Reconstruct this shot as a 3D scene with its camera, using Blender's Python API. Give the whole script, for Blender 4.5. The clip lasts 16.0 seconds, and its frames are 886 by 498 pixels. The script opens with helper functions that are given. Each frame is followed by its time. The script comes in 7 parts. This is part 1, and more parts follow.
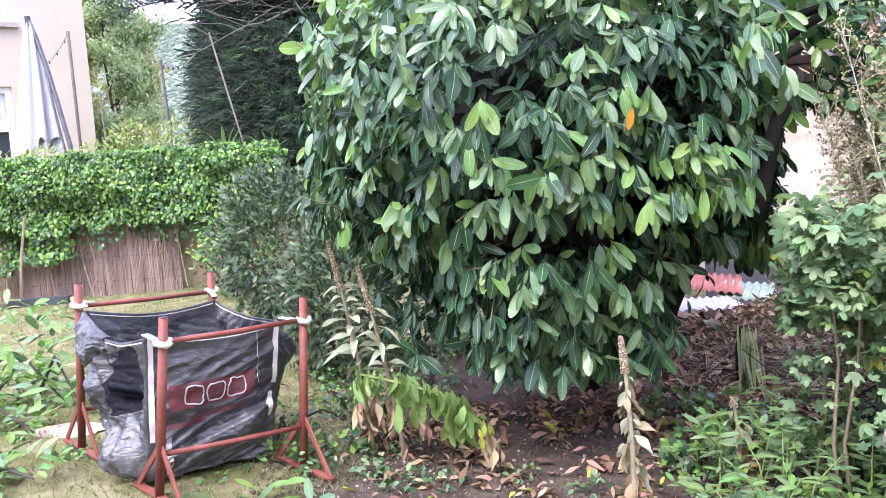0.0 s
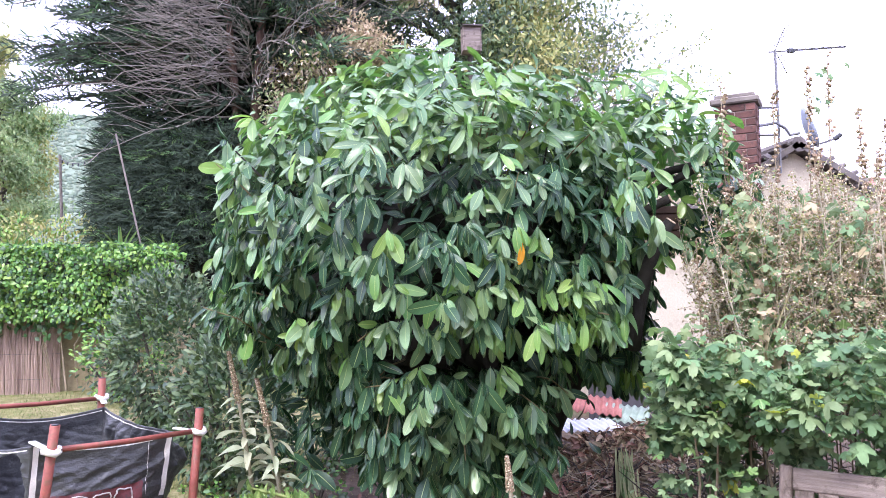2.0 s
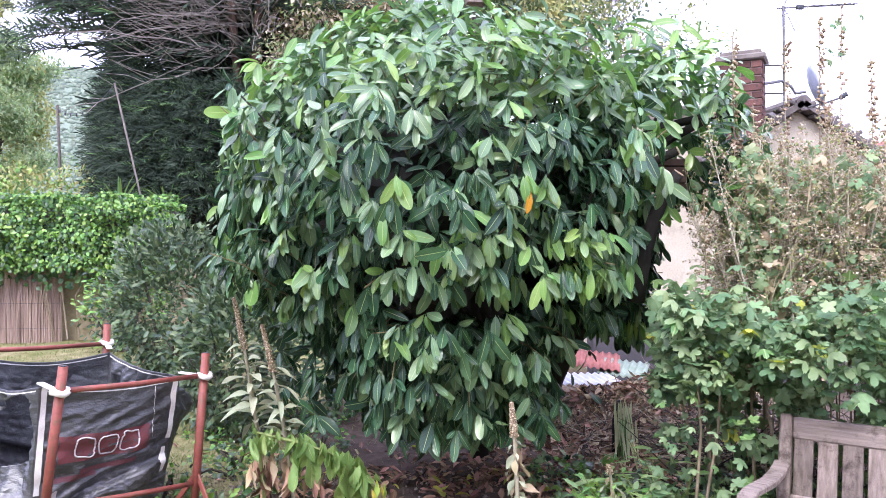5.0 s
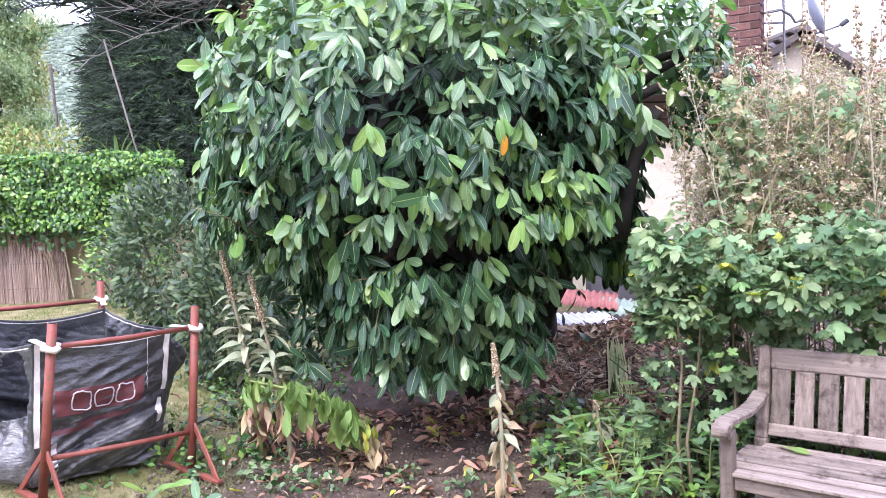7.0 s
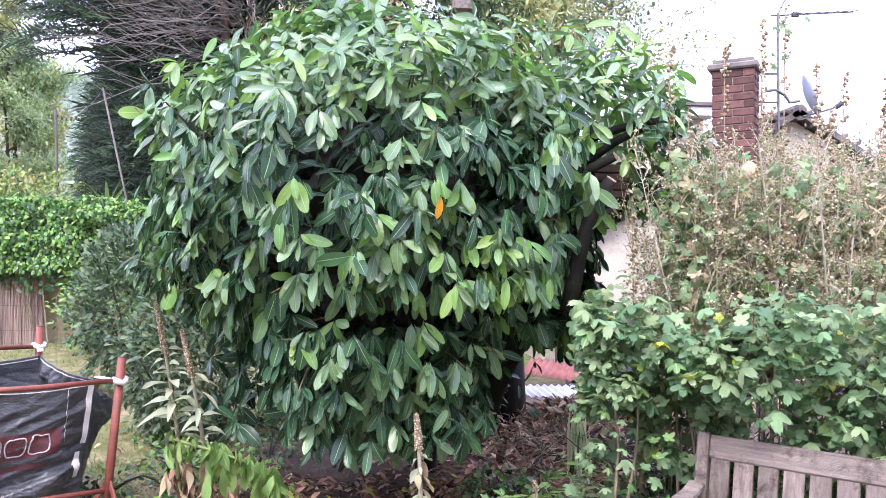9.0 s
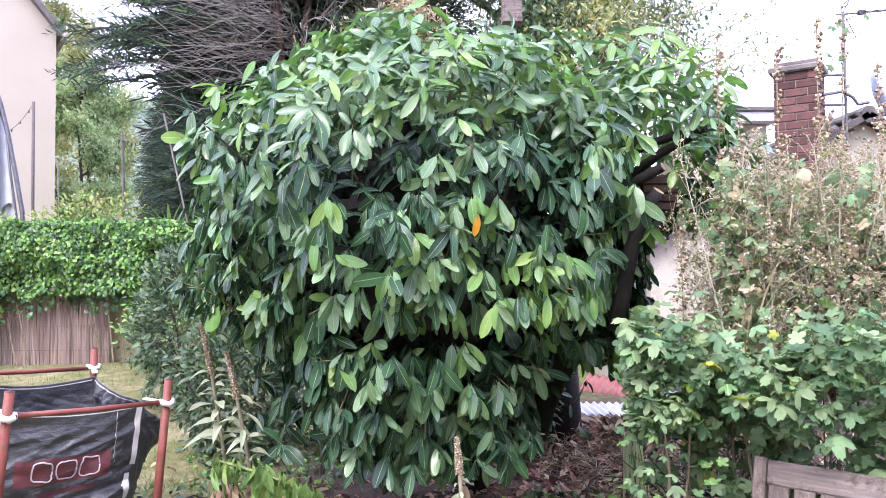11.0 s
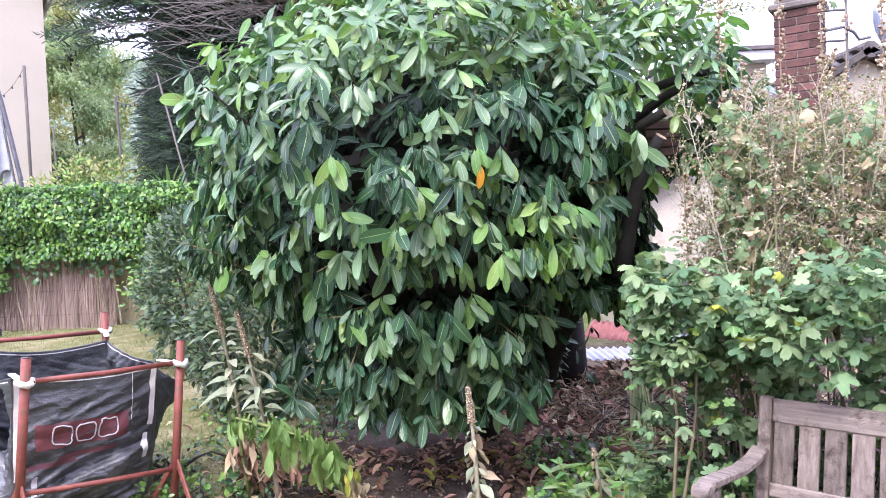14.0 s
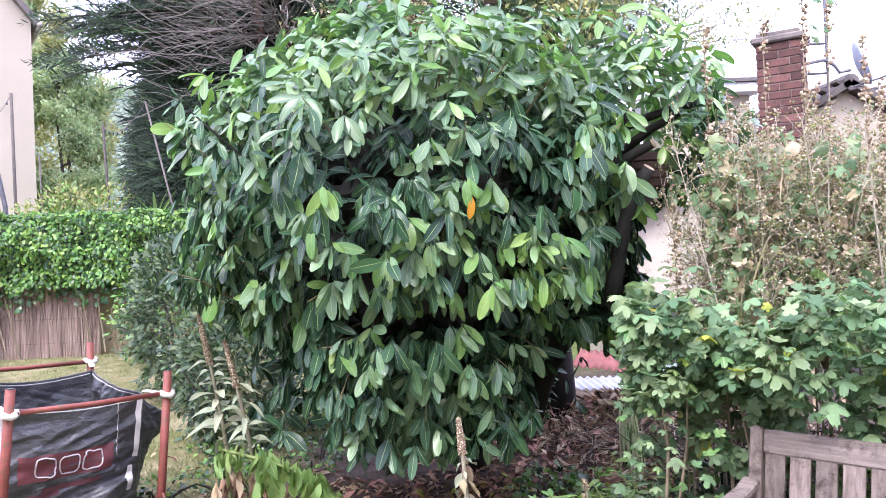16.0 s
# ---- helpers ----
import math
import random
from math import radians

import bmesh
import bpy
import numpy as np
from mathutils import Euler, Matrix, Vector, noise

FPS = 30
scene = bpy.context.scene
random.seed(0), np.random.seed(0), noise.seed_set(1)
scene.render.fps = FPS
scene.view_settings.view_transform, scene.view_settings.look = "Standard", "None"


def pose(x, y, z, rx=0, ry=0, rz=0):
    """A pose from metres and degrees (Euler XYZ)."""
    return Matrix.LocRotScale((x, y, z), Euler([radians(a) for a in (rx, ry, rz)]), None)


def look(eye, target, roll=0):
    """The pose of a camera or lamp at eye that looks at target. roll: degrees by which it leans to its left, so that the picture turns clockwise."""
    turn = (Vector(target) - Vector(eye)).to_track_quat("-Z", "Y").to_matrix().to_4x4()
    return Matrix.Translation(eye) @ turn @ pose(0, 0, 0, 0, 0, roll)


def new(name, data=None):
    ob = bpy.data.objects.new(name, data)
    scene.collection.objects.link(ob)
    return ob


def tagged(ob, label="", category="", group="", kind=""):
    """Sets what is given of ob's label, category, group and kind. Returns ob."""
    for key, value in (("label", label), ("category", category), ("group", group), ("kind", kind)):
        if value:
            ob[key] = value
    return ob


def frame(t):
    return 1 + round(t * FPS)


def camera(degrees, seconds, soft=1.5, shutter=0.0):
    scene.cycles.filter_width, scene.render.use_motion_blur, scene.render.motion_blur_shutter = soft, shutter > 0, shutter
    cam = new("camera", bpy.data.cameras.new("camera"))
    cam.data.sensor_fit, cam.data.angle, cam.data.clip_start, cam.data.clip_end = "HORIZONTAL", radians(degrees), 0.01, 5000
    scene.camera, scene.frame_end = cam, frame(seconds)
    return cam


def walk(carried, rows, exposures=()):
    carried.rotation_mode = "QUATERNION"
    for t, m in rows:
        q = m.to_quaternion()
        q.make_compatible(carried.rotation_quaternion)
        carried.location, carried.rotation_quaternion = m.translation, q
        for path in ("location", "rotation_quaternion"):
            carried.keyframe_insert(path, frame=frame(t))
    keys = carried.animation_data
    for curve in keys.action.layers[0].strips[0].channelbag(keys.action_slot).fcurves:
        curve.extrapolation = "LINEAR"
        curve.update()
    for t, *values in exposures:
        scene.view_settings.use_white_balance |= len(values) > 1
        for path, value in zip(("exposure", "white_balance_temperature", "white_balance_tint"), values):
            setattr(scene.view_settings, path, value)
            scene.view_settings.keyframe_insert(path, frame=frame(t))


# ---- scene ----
cam = camera(60.1, 16.0, soft=0.9)
PATH = [
    (0, (0.221, 0.986, 1.461), (0.201, 2.98, 1.311), -4.1),
    (0.5, (0.226, 1.008, 1.476), (0.315, 3.003, 1.364), -3.3),
    (1, (0.207, 0.887, 1.496), (0.407, 2.877, 1.46), -2.4),
    (1.5, (0.168, 0.744, 1.528), (0.427, 2.726, 1.59), -1.6),
    (2, (0.174, 0.731, 1.522), (0.439, 2.709, 1.648), -1.1),
    (2.5, (0.169, 0.716, 1.517), (0.422, 2.693, 1.684), -0.4),
    (3, (0.166, 0.711, 1.5), (0.406, 2.69, 1.665), 0.1),
    (3.5, (0.146, 0.714, 1.481), (0.393, 2.693, 1.623), 0.4),
    (4, (0.135, 0.728, 1.478), (0.395, 2.709, 1.579), 0.3),
    (6.3, (0.121, 0.756, 1.446), (0.373, 2.739, 1.367), -1.9),
    (6.5, (0.13, 0.743, 1.458), (0.377, 2.725, 1.364), -2.2),
    (7, (0.282, 0.705, 1.455), (0.522, 2.687, 1.335), -2.5),
    (7.5, (0.486, 0.653, 1.409), (0.717, 2.635, 1.276), -2.6),
    (8, (0.577, 0.637, 1.418), (0.786, 2.622, 1.298), -2.2),
    (8.5, (0.631, 0.663, 1.438), (0.832, 2.653, 1.399), -1.1),
    (9, (0.704, 0.799, 1.449), (0.911, 2.788, 1.493), 0.4),
    (9.2, (0.731, 0.845, 1.445), (0.933, 2.834, 1.499), 0.9),
    (11.5, (0.83, 0.873, 1.499), (0.852, 2.871, 1.58), -1.0),
    (12, (0.827, 0.878, 1.522), (0.838, 2.877, 1.59), -1.8),
    (12.5, (0.814, 0.796, 1.496), (0.751, 2.795, 1.461), -3.8),
    (13, (0.811, 0.839, 1.487), (0.748, 2.836, 1.398), -4.1),
    (13.5, (0.81, 0.855, 1.474), (0.811, 2.853, 1.388), -3.2),
    (14, (0.802, 0.852, 1.486), (0.842, 2.851, 1.438), -2.5),
    (14.5, (0.791, 0.891, 1.554), (0.819, 2.891, 1.561), -1.9),
    (15, (0.787, 0.825, 1.491), (0.766, 2.825, 1.481), -2.5),
    (15.5, (0.79, 0.825, 1.49), (0.783, 2.825, 1.473), -2.8),
    (16, (0.781, 0.848, 1.498), (0.86, 2.846, 1.521), -2.4),
]
walk(cam, [(t, look(eye, target, roll)) for t, eye, target, roll in PATH],
     exposures=((0.0, 1.58), (1.5, 1.50), (3.0, 1.37), (4.0, 1.37), (6.5, 1.50), (8.0, 1.58), (9.2, 1.47), (11.5, 1.45), (16.0, 1.48)))

# ---- world, sun, exposure ----
SUN_EL, SUN_AZ = radians(52), radians(205)
world = bpy.data.worlds.new("overcast_sky")
scene.world = world
world.use_nodes = True
wn, wl = world.node_tree.nodes, world.node_tree.links
sky = wn.new("ShaderNodeTexSky")
sky.sky_type, sky.sun_disc = "NISHITA", False
sky.sun_elevation, sky.sun_rotation = SUN_EL, SUN_AZ
sky.air_density, sky.dust_density = 1.0, 4.0
grey = wn.new("ShaderNodeHueSaturation")          # a thick white cloud deck takes the blue away
grey.inputs["Saturation"].default_value = 0.10
wl.new(sky.outputs[0], grey.inputs["Color"])
cloud = wn.new("ShaderNodeMix")
cloud.data_type = "RGBA"
cloud.inputs["Factor"].default_value = 0.75
cloud.inputs["B"].default_value = (9.9, 9.7, 15.7, 1)
wl.new(grey.outputs[0], cloud.inputs["A"])
wl.new(cloud.outputs["Result"], wn["Background"].inputs[0])
wn["Background"].inputs[1].default_value = 0.15
sun = new("sun", bpy.data.lights.new("sun", "SUN"))
sun.data.energy, sun.data.angle, sun.data.color = 1.5, radians(25), (1.0, 0.97, 0.92)
sun.matrix_world = look((0, 0, 30), (30 * math.sin(SUN_AZ) * -1 / math.tan(SUN_EL), 30 * math.cos(SUN_AZ) * -1 / math.tan(SUN_EL), 0))


# ---- geometry helpers ----
class Geo:
    """Collects vertices, faces, face coordinates and material slots for one mesh."""

    def __init__(self):
        self.v, self.f, self.uv, self.m, self.n = [], [], [], [], 0

    def add(self, verts, faces, uvs=None, slot=0):
        verts = np.asarray(verts, float)
        for fc in faces:
            self.f.append(tuple(i + self.n for i in fc))
            self.m.append(slot)
            self.uv.extend([uvs[i] for i in fc] if uvs is not None else [(0.5, 0.5)] * len(fc))
        self.v.append(verts)
        self.n += len(verts)
        return self

    def box(self, c, size, rot=None, bevel=0.004, slot=0):
        hx, hy, hz = size[0] / 2, size[1] / 2, size[2] / 2
        b = min(bevel, hx * 0.45, hy * 0.45, hz * 0.45)
        vs, idx = [], {}
        for sx in (-1, 1):
            for sy in (-1, 1):
                for sz in (-1, 1):
                    for ax in range(3):
                        p = [sx * (hx - b), sy * (hy - b), sz * (hz - b)]
                        p[ax] = (sx * hx, sy * hy, sz * hz)[ax]
                        idx[(sx, sy, sz, ax)] = len(vs)
                        vs.append(p)
        fs = []
        for ax in range(3):
            o = [a for a in range(3) if a != ax]
            for s in (-1, 1):
                q = []
                for a, bb in ((-1, -1), (1, -1), (1, 1), (-1, 1)):
                    k = [0, 0, 0]
                    k[ax], k[o[0]], k[o[1]] = s, a, bb
                    q.append(idx[(*k, ax)])
                fs.append(q)
            for a in (-1, 1):
                for bb in (-1, 1):
                    k1, k2 = [0, 0, 0], [0, 0, 0]
                    k1[o[0]] = k2[o[0]] = a
                    k1[o[1]] = k2[o[1]] = bb
                    k1[ax], k2[ax] = -1, 1
                    fs.append([idx[(*k1, o[0])], idx[(*k2, o[0])], idx[(*k2, o[1])], idx[(*k1, o[1])]])
        for sx in (-1, 1):
            for sy in (-1, 1):
                for sz in (-1, 1):
                    fs.append([idx[(sx, sy, sz, a)] for a in range(3)])
        vs = np.array(vs)
        out = []
        for fc in fs:                      # turn each face outwards
            p = vs[list(fc)]
            nn = np.cross(p[1] - p[0], p[2] - p[0])
            out.append(fc if np.dot(nn, p.mean(0)) > 0 else fc[::-1])
        r = np.array(rot) if rot is not None else np.eye(3)
        return self.add(vs @ r.T + np.array(c), out, slot=slot)

    def bar(self, a, b, w, d, up=(0, 0, 1), bevel=0.004, slot=0):
        """A squared bar from a to b, w across and d along 'up'."""
        a, b = np.array(a, float), np.array(b, float)
        y = b - a
        ln = np.linalg.norm(y)
        y = y / ln
        z = np.array(up, float)
        z = z - y * np.dot(z, y)
        z /= np.linalg.norm(z)
        x = np.cross(y, z)
        return self.box((a + b) / 2, (w, ln, d), np.column_stack([x, y, z]), bevel, slot)

    def tube(self, pts, radii, seg=6, caps=True, slot=0):
        pts = np.array(pts, float)
        n = len(pts)
        radii = np.broadcast_to(np.array(radii, float), (n,))
        tan = np.gradient(pts, axis=0)
        tan /= np.linalg.norm(tan, axis=1)[:, None] + 1e-9
        ref = np.array([0.31, 0.12, 0.94]) if abs(tan[0][2]) < 0.9 else np.array([1.0, 0.1, 0.0])
        vs, uvs = [], []
        for i in range(n):
            x = np.cross(ref, tan[i])
            x /= np.linalg.norm(x) + 1e-9
            y = np.cross(tan[i], x)
            for k in range(seg):
                a = 2 * math.pi * k / seg
                vs.append(pts[i] + radii[i] * (math.cos(a) * x + math.sin(a) * y))
                uvs.append((k / seg, i / (n - 1)))
        fs = [(i * seg + k, i * seg + (k + 1) % seg, (i + 1) * seg + (k + 1) % seg, (i + 1) * seg + k) for i in range(n - 1) for k in range(seg)]
        if caps:
            fs += [tuple(range(seg))[::-1], tuple((n - 1) * seg + k for k in range(seg))]
        return self.add(vs, fs, uvs, slot)

    def sheet(self, fn, nu, nv, slot=0, u0=0.0, u1=1.0, v0=0.0, v1=1.0):
        """A grid fn(u, v) -> place."""
        us, vs_ = np.linspace(u0, u1, nu + 1), np.linspace(v0, v1, nv + 1)
        vs = [fn(u, v) for v in vs_ for u in us]
        uv = [(u, v) for v in vs_ for u in us]
        fs = [(j * (nu + 1) + i, j * (nu + 1) + i + 1, (j + 1) * (nu + 1) + i + 1, (j + 1) * (nu + 1) + i) for j in range(nv) for i in range(nu)]
        return self.add(vs, fs, uv, slot)

    def mesh(self, name, mats, smooth=False):
        me = bpy.data.meshes.new(name)
        me.from_pydata(np.concatenate(self.v).tolist(), [], self.f)
        lay = me.uv_layers.new(name="UVMap")
        lay.data.foreach_set("uv", np.array(self.uv, dtype=np.float32).ravel())
        for m in mats if isinstance(mats, (list, tuple)) else [mats]:
            me.materials.append(m)
        me.polygons.foreach_set("material_index", np.array(self.m, dtype=np.int32))
        if smooth:
            me.polygons.foreach_set("use_smooth", np.ones(len(self.f), dtype=bool))
        me.update()
        return me


def put(name, geo, mats, parent=None, label="", smooth=False, kind=""):
    """Links a Geo as one mesh object, under a thing or on its own."""
    ob = new(name, geo.mesh(name, mats, smooth))
    if parent is not None:
        ob.parent = parent
    return tagged(ob, label=label, kind=kind)


def thing(name, label, category, at=(0, 0, 0), rz=0.0, group="", kind=""):
    ob = new(name)
    ob.empty_display_size = 0.1
    ob.matrix_basis = pose(*at, 0, 0, rz)
    return tagged(ob, label, category, group, kind)


def unit(a):
    a = np.asarray(a, float)
    return a / (np.linalg.norm(a, axis=-1, keepdims=True) + 1e-9)


def leaf_shape(rows=5, width=0.19, widest=0.55, fold=0.18, curve=0.25, stalk=0.06, wave=0.0):
    """A leaf of length 1 along y, facing z: a folded, bent blade with a midrib."""
    vs, uv, fs = [], [], []
    for i in range(rows + 1):
        t = i / rows
        if t < stalk:
            w = 0.012
        else:
            s = (t - stalk) / (1 - stalk)
            k = math.log(0.5) / math.log(widest)
            w = max(width * math.sin(math.pi * min(s, 0.999) ** k) ** (0.72 if s < widest else 0.62), 0.006)
        for c in (-1, 0, 1):
            vs.append((c * w, t, abs(c) * w * fold - curve * t * t + wave * c * w * math.sin(5 * t)))
            uv.append((0.5 + 0.5 * c, t))
    for i in range(rows):
        for c in (0, 1):
            a = i * 3 + c
            fs.append((a, a + 1, a + 4, a + 3))
    return np.array(vs), fs, uv


def laurel_shape(width=0.19, fold=0.25, curve=0.15, wave=0.0, shift=0.0):
    """An oblong laurel leaf of length 1 along y with a short stalk and a blunt tip."""
    vs, uv, fs = [], [], []
    ts = (0.0, 0.07, 0.12, 0.20, 0.32, 0.46, 0.60, 0.74, 0.85, 0.93, 0.975, 1.0)
    for t in ts:
        if t < 0.08:
            w = 0.012
        else:
            s = (t - 0.07) / 0.93
            c = 0.54 + shift
            q = (c - s) / c if s < c else (s - c) / (1 - c)
            w = max(width * (1 - q ** (1.9 if s < c else 2.3)) ** (0.75 if s < c else 0.62), 0.007)
        for c in (-1, 0, 1):
            vs.append((c * w, t, abs(c) * w * fold - curve * t * t + wave * c * w * math.sin(6 * t)))
            uv.append((0.5 + 0.5 * c, t))
    for i in range(len(ts) - 1):
        for c in (0, 1):
            a = i * 3 + c
            fs.append((a, a + 1, a + 4, a + 3))
    return np.array(vs), fs, uv


def lobed_shape(lobes=5, depth=0.55, cup=0.15):
    """A hand-shaped leaf of radius about 0.5, stalk end at the origin, facing z."""
    vs, uv = [(0, 0.36, -0.02)], [(0.5, 0.5)]
    ring = [(0.0, 0.10)]
    for i in range(lobes):
        a = -math.pi / 2 + 2 * math.pi * (i + 0.5) / lobes
        tip = 0.58 * (0.72 if i in (0, lobes - 1) else 1.0)
        step = 2 * math.pi / lobes
        for da, r in ((-0.33, 0.76), (-0.17, 0.93), (-0.10, 0.88), (0.0, 1.02), (0.10, 0.88), (0.17, 0.93), (0.33, 0.76)):
            ring.append((tip * r * math.cos(a + da * step), 0.36 + tip * r * math.sin(a + da * step)))
        if i < lobes - 1:
            ring.append((tip * depth * math.cos(a + step / 2), 0.36 + tip * depth * math.sin(a + step / 2)))
    n = len(ring)
    for x, y in ring:
        d = math.hypot(x, y - 0.36)
        vs.append((x, y, -cup * d * d * 2))
        uv.append((0.5 + x, y))
    fs = [(0, 1 + i, 1 + (i + 1) % n) for i in range(n)]
    return np.array(vs), fs, uv


def oriented(pos, axis, nrm, size, wide=1.0):
    """Matrices that stand leaf shapes at pos along axis, facing nrm."""
    axis = unit(axis)
    nrm = np.asarray(nrm, float)
    nrm = unit(nrm - axis * np.sum(nrm * axis, axis=1, keepdims=True))
    x = np.cross(axis, nrm)
    size = np.broadcast_to(np.asarray(size, float), (len(pos),))
    wide = np.broadcast_to(np.asarray(wide, float), (len(pos),))
    m = np.zeros((len(pos), 4, 4))
    m[:, :3, 0] = x * (size * wide)[:, None]
    m[:, :3, 1] = axis * size[:, None]
    m[:, :3, 2] = nrm * size[:, None]
    m[:, :3, 3] = pos
    m[:, 3, 3] = 1
    return m


def swarm(name, shapes, mats4, slots, mats, parent=None, label="", kind="stuff", smooth=True):
    """Many leaves joined into one mesh. shapes: one or several leaf shapes, taken in turn."""
    vv, ff, uu, mm, n = [], [], [], [], 0
    for s, (vs, fs, uv) in enumerate(shapes):
        sel = np.arange(s, len(mats4), len(shapes))
        if not len(sel):
            continue
        h = np.c_[vs, np.ones(len(vs))]
        w = np.einsum("kij,nj->kni", mats4[sel], h)[:, :, :3].reshape(-1, 3)
        vv.append(w)
        for fc_n in sorted({len(q) for q in fs}):
            base = np.array([q for q in fs if len(q) == fc_n])
            f = (base[None] + (np.arange(len(sel)) * len(vs))[:, None, None] + n).reshape(-1, fc_n)
            ff.append(f)
            uu.append(np.tile(np.array([[uv[i] for i in q] for q in base]).reshape(-1, 2), (len(sel), 1)))
            mm.append(np.repeat(np.asarray(slots)[sel], len(base)))
        n += len(w)
    me = bpy.data.meshes.new(name)
    faces = [tuple(r) for f in ff for r in f.tolist()]
    me.from_pydata(np.concatenate(vv).tolist(), [], faces)
    lay = me.uv_layers.new(name="UVMap")
    lay.data.foreach_set("uv", np.concatenate(uu).astype(np.float32).ravel())
    for m in mats:
        me.materials.append(m)
    me.polygons.foreach_set("material_index", np.concatenate(mm).astype(np.int32))
    if smooth:
        me.polygons.foreach_set("use_smooth", np.ones(len(faces), dtype=bool))
    me.update()
    ob = new(name, me)
    if parent is not None:
        ob.parent = parent
    return tagged(ob, label=label, kind=kind)


def rnd(n, a=-1.0, b=1.0, k=None):
    return np.random.uniform(a, b, (n, k) if k else n)


def smooth01(t):
    t = np.clip(t, 0, 1)
    return t * t * (3 - 2 * t)


# ---- materials ----
class Nodes:
    def __init__(self, name):
        self.m = bpy.data.materials.new(name)
        self.m.use_nodes = True
        self.t = self.m.node_tree
        self.b = self.t.nodes["Principled BSDF"]
        self.out = self.t.nodes["Material Output"]

    def n(self, kind, **kw):
        nd = self.t.nodes.new(kind)
        for k, v in kw.items():
            if k == "op":
                nd.operation = v
            elif k == "dt":
                nd.data_type = v
            elif k == "bl":
                nd.blend_type = v
        return nd

    def l(self, a, b):
        self.t.links.new(a, b)

    def coords(self, which="Object"):
        return self.n("ShaderNodeTexCoord").outputs[which]

    def noise(self, vec, scale, detail=4, rough=0.6, stretch=None):
        if stretch:
            mp = self.n("ShaderNodeMapping")
            mp.inputs["Scale"].default_value = stretch
            self.l(vec, mp.inputs[0])
            vec = mp.outputs[0]
        nd = self.n("ShaderNodeTexNoise")
        nd.inputs["Scale"].default_value, nd.inputs["Detail"].default_value, nd.inputs["Roughness"].default_value = scale, detail, rough
        self.l(vec, nd.inputs["Vector"])
        return nd.outputs[0]

    def ramp(self, fac, stops):
        nd = self.n("ShaderNodeValToRGB")
        el = nd.color_ramp.elements
        while len(el) < len(stops):
            el.new(0.5)
        for e, (p, c) in zip(el, stops):
            e.position = p
            e.color = (*c, 1) if len(c) == 3 else c
        self.l(fac, nd.inputs[0])
        return nd.outputs[0]

    def mix(self, fac, a, b, bl="MIX"):
        nd = self.n("ShaderNodeMix", dt="RGBA", bl=bl)
        for sock, v in ((nd.inputs["Factor"], fac), (nd.inputs["A"], a), (nd.inputs["B"], b)):
            if isinstance(v, (int, float)):
                sock.default_value = v
            elif isinstance(v, tuple):
                sock.default_value = (*v, 1)
            else:
                self.l(v, sock)
        return nd.outputs["Result"]

    def math(self, op, a, b=0.0, clamp=False):
        nd = self.n("ShaderNodeMath", op=op)
        nd.use_clamp = clamp
        for i, v in enumerate((a, b)):
            if isinstance(v, (int, float)):
                nd.inputs[i].default_value = v
            else:
                self.l(v, nd.inputs[i])
        return nd.outputs[0]

    def hsv(self, col, hue=None, sat=1.0, val=None):
        nd = self.n("ShaderNodeHueSaturation")
        self.l(col, nd.inputs["Color"])
        nd.inputs["Saturation"].default_value = sat
        if hue is not None:
            self.l(hue, nd.inputs["Hue"])
        if val is not None:
            self.l(val, nd.inputs["Value"])
        return nd.outputs[0]

    def span(self, v, a, b):
        nd = self.n("ShaderNodeMapRange")
        self.l(v, nd.inputs[0])
        nd.inputs[3].default_value, nd.inputs[4].default_value = a, b
        return nd.outputs[0]

    def bump(self, h, strength=0.3, dist=0.01):
        nd = self.n("ShaderNodeBump")
        nd.inputs["Strength"].default_value, nd.inputs["Distance"].default_value = strength, dist
        self.l(h, nd.inputs["Height"])
        self.l(nd.outputs[0], self.b.inputs["Normal"])

    def done(self, col, rough, metal=0.0, spec=0.5):
        if isinstance(col, tuple):
            self.b.inputs["Base Color"].default_value = (*col, 1)
        else:
            self.l(col, self.b.inputs["Base Color"])
        if isinstance(rough, (int, float)):
            self.b.inputs["Roughness"].default_value = rough
        else:
            self.l(rough, self.b.inputs["Roughness"])
        self.b.inputs["Metallic"].default_value = metal
        self.b.inputs["Specular IOR Level"].default_value = spec
        return self.m


def surface(name, a, b, rough=0.7, scale=3.0, fine=60.0, bump=0.3, dist=0.004, metal=0.0, stretch=None, dirt=None, spec=0.4, per_piece=0.0):
    """A weathered surface: two colours at a large scale, grain at a fine one, dirt spots on request."""
    k = Nodes(name)
    c = k.coords()
    big = k.noise(c, scale, 5, 0.6, stretch)
    small = k.noise(c, fine, 3, 0.7, stretch)
    col = k.ramp(big, [(0.3, a), (0.7, b)])
    col = k.hsv(col, val=k.span(small, 0.72, 1.28))
    if dirt:
        spots = k.ramp(k.noise(c, scale * 2.7, 6, 0.7), [(0.52, (0, 0, 0)), (0.66, (1, 1, 1))])
        col = k.mix(spots, col, dirt)
    if per_piece:
        col = k.hsv(col, val=k.span(k.n("ShaderNodeObjectInfo").outputs["Random"], 1 - per_piece, 1 + per_piece))
    k.bump(small, bump, dist)
    return k.done(col, k.span(big, max(rough - 0.1, 0.05), min(rough + 0.1, 1)), metal, spec)


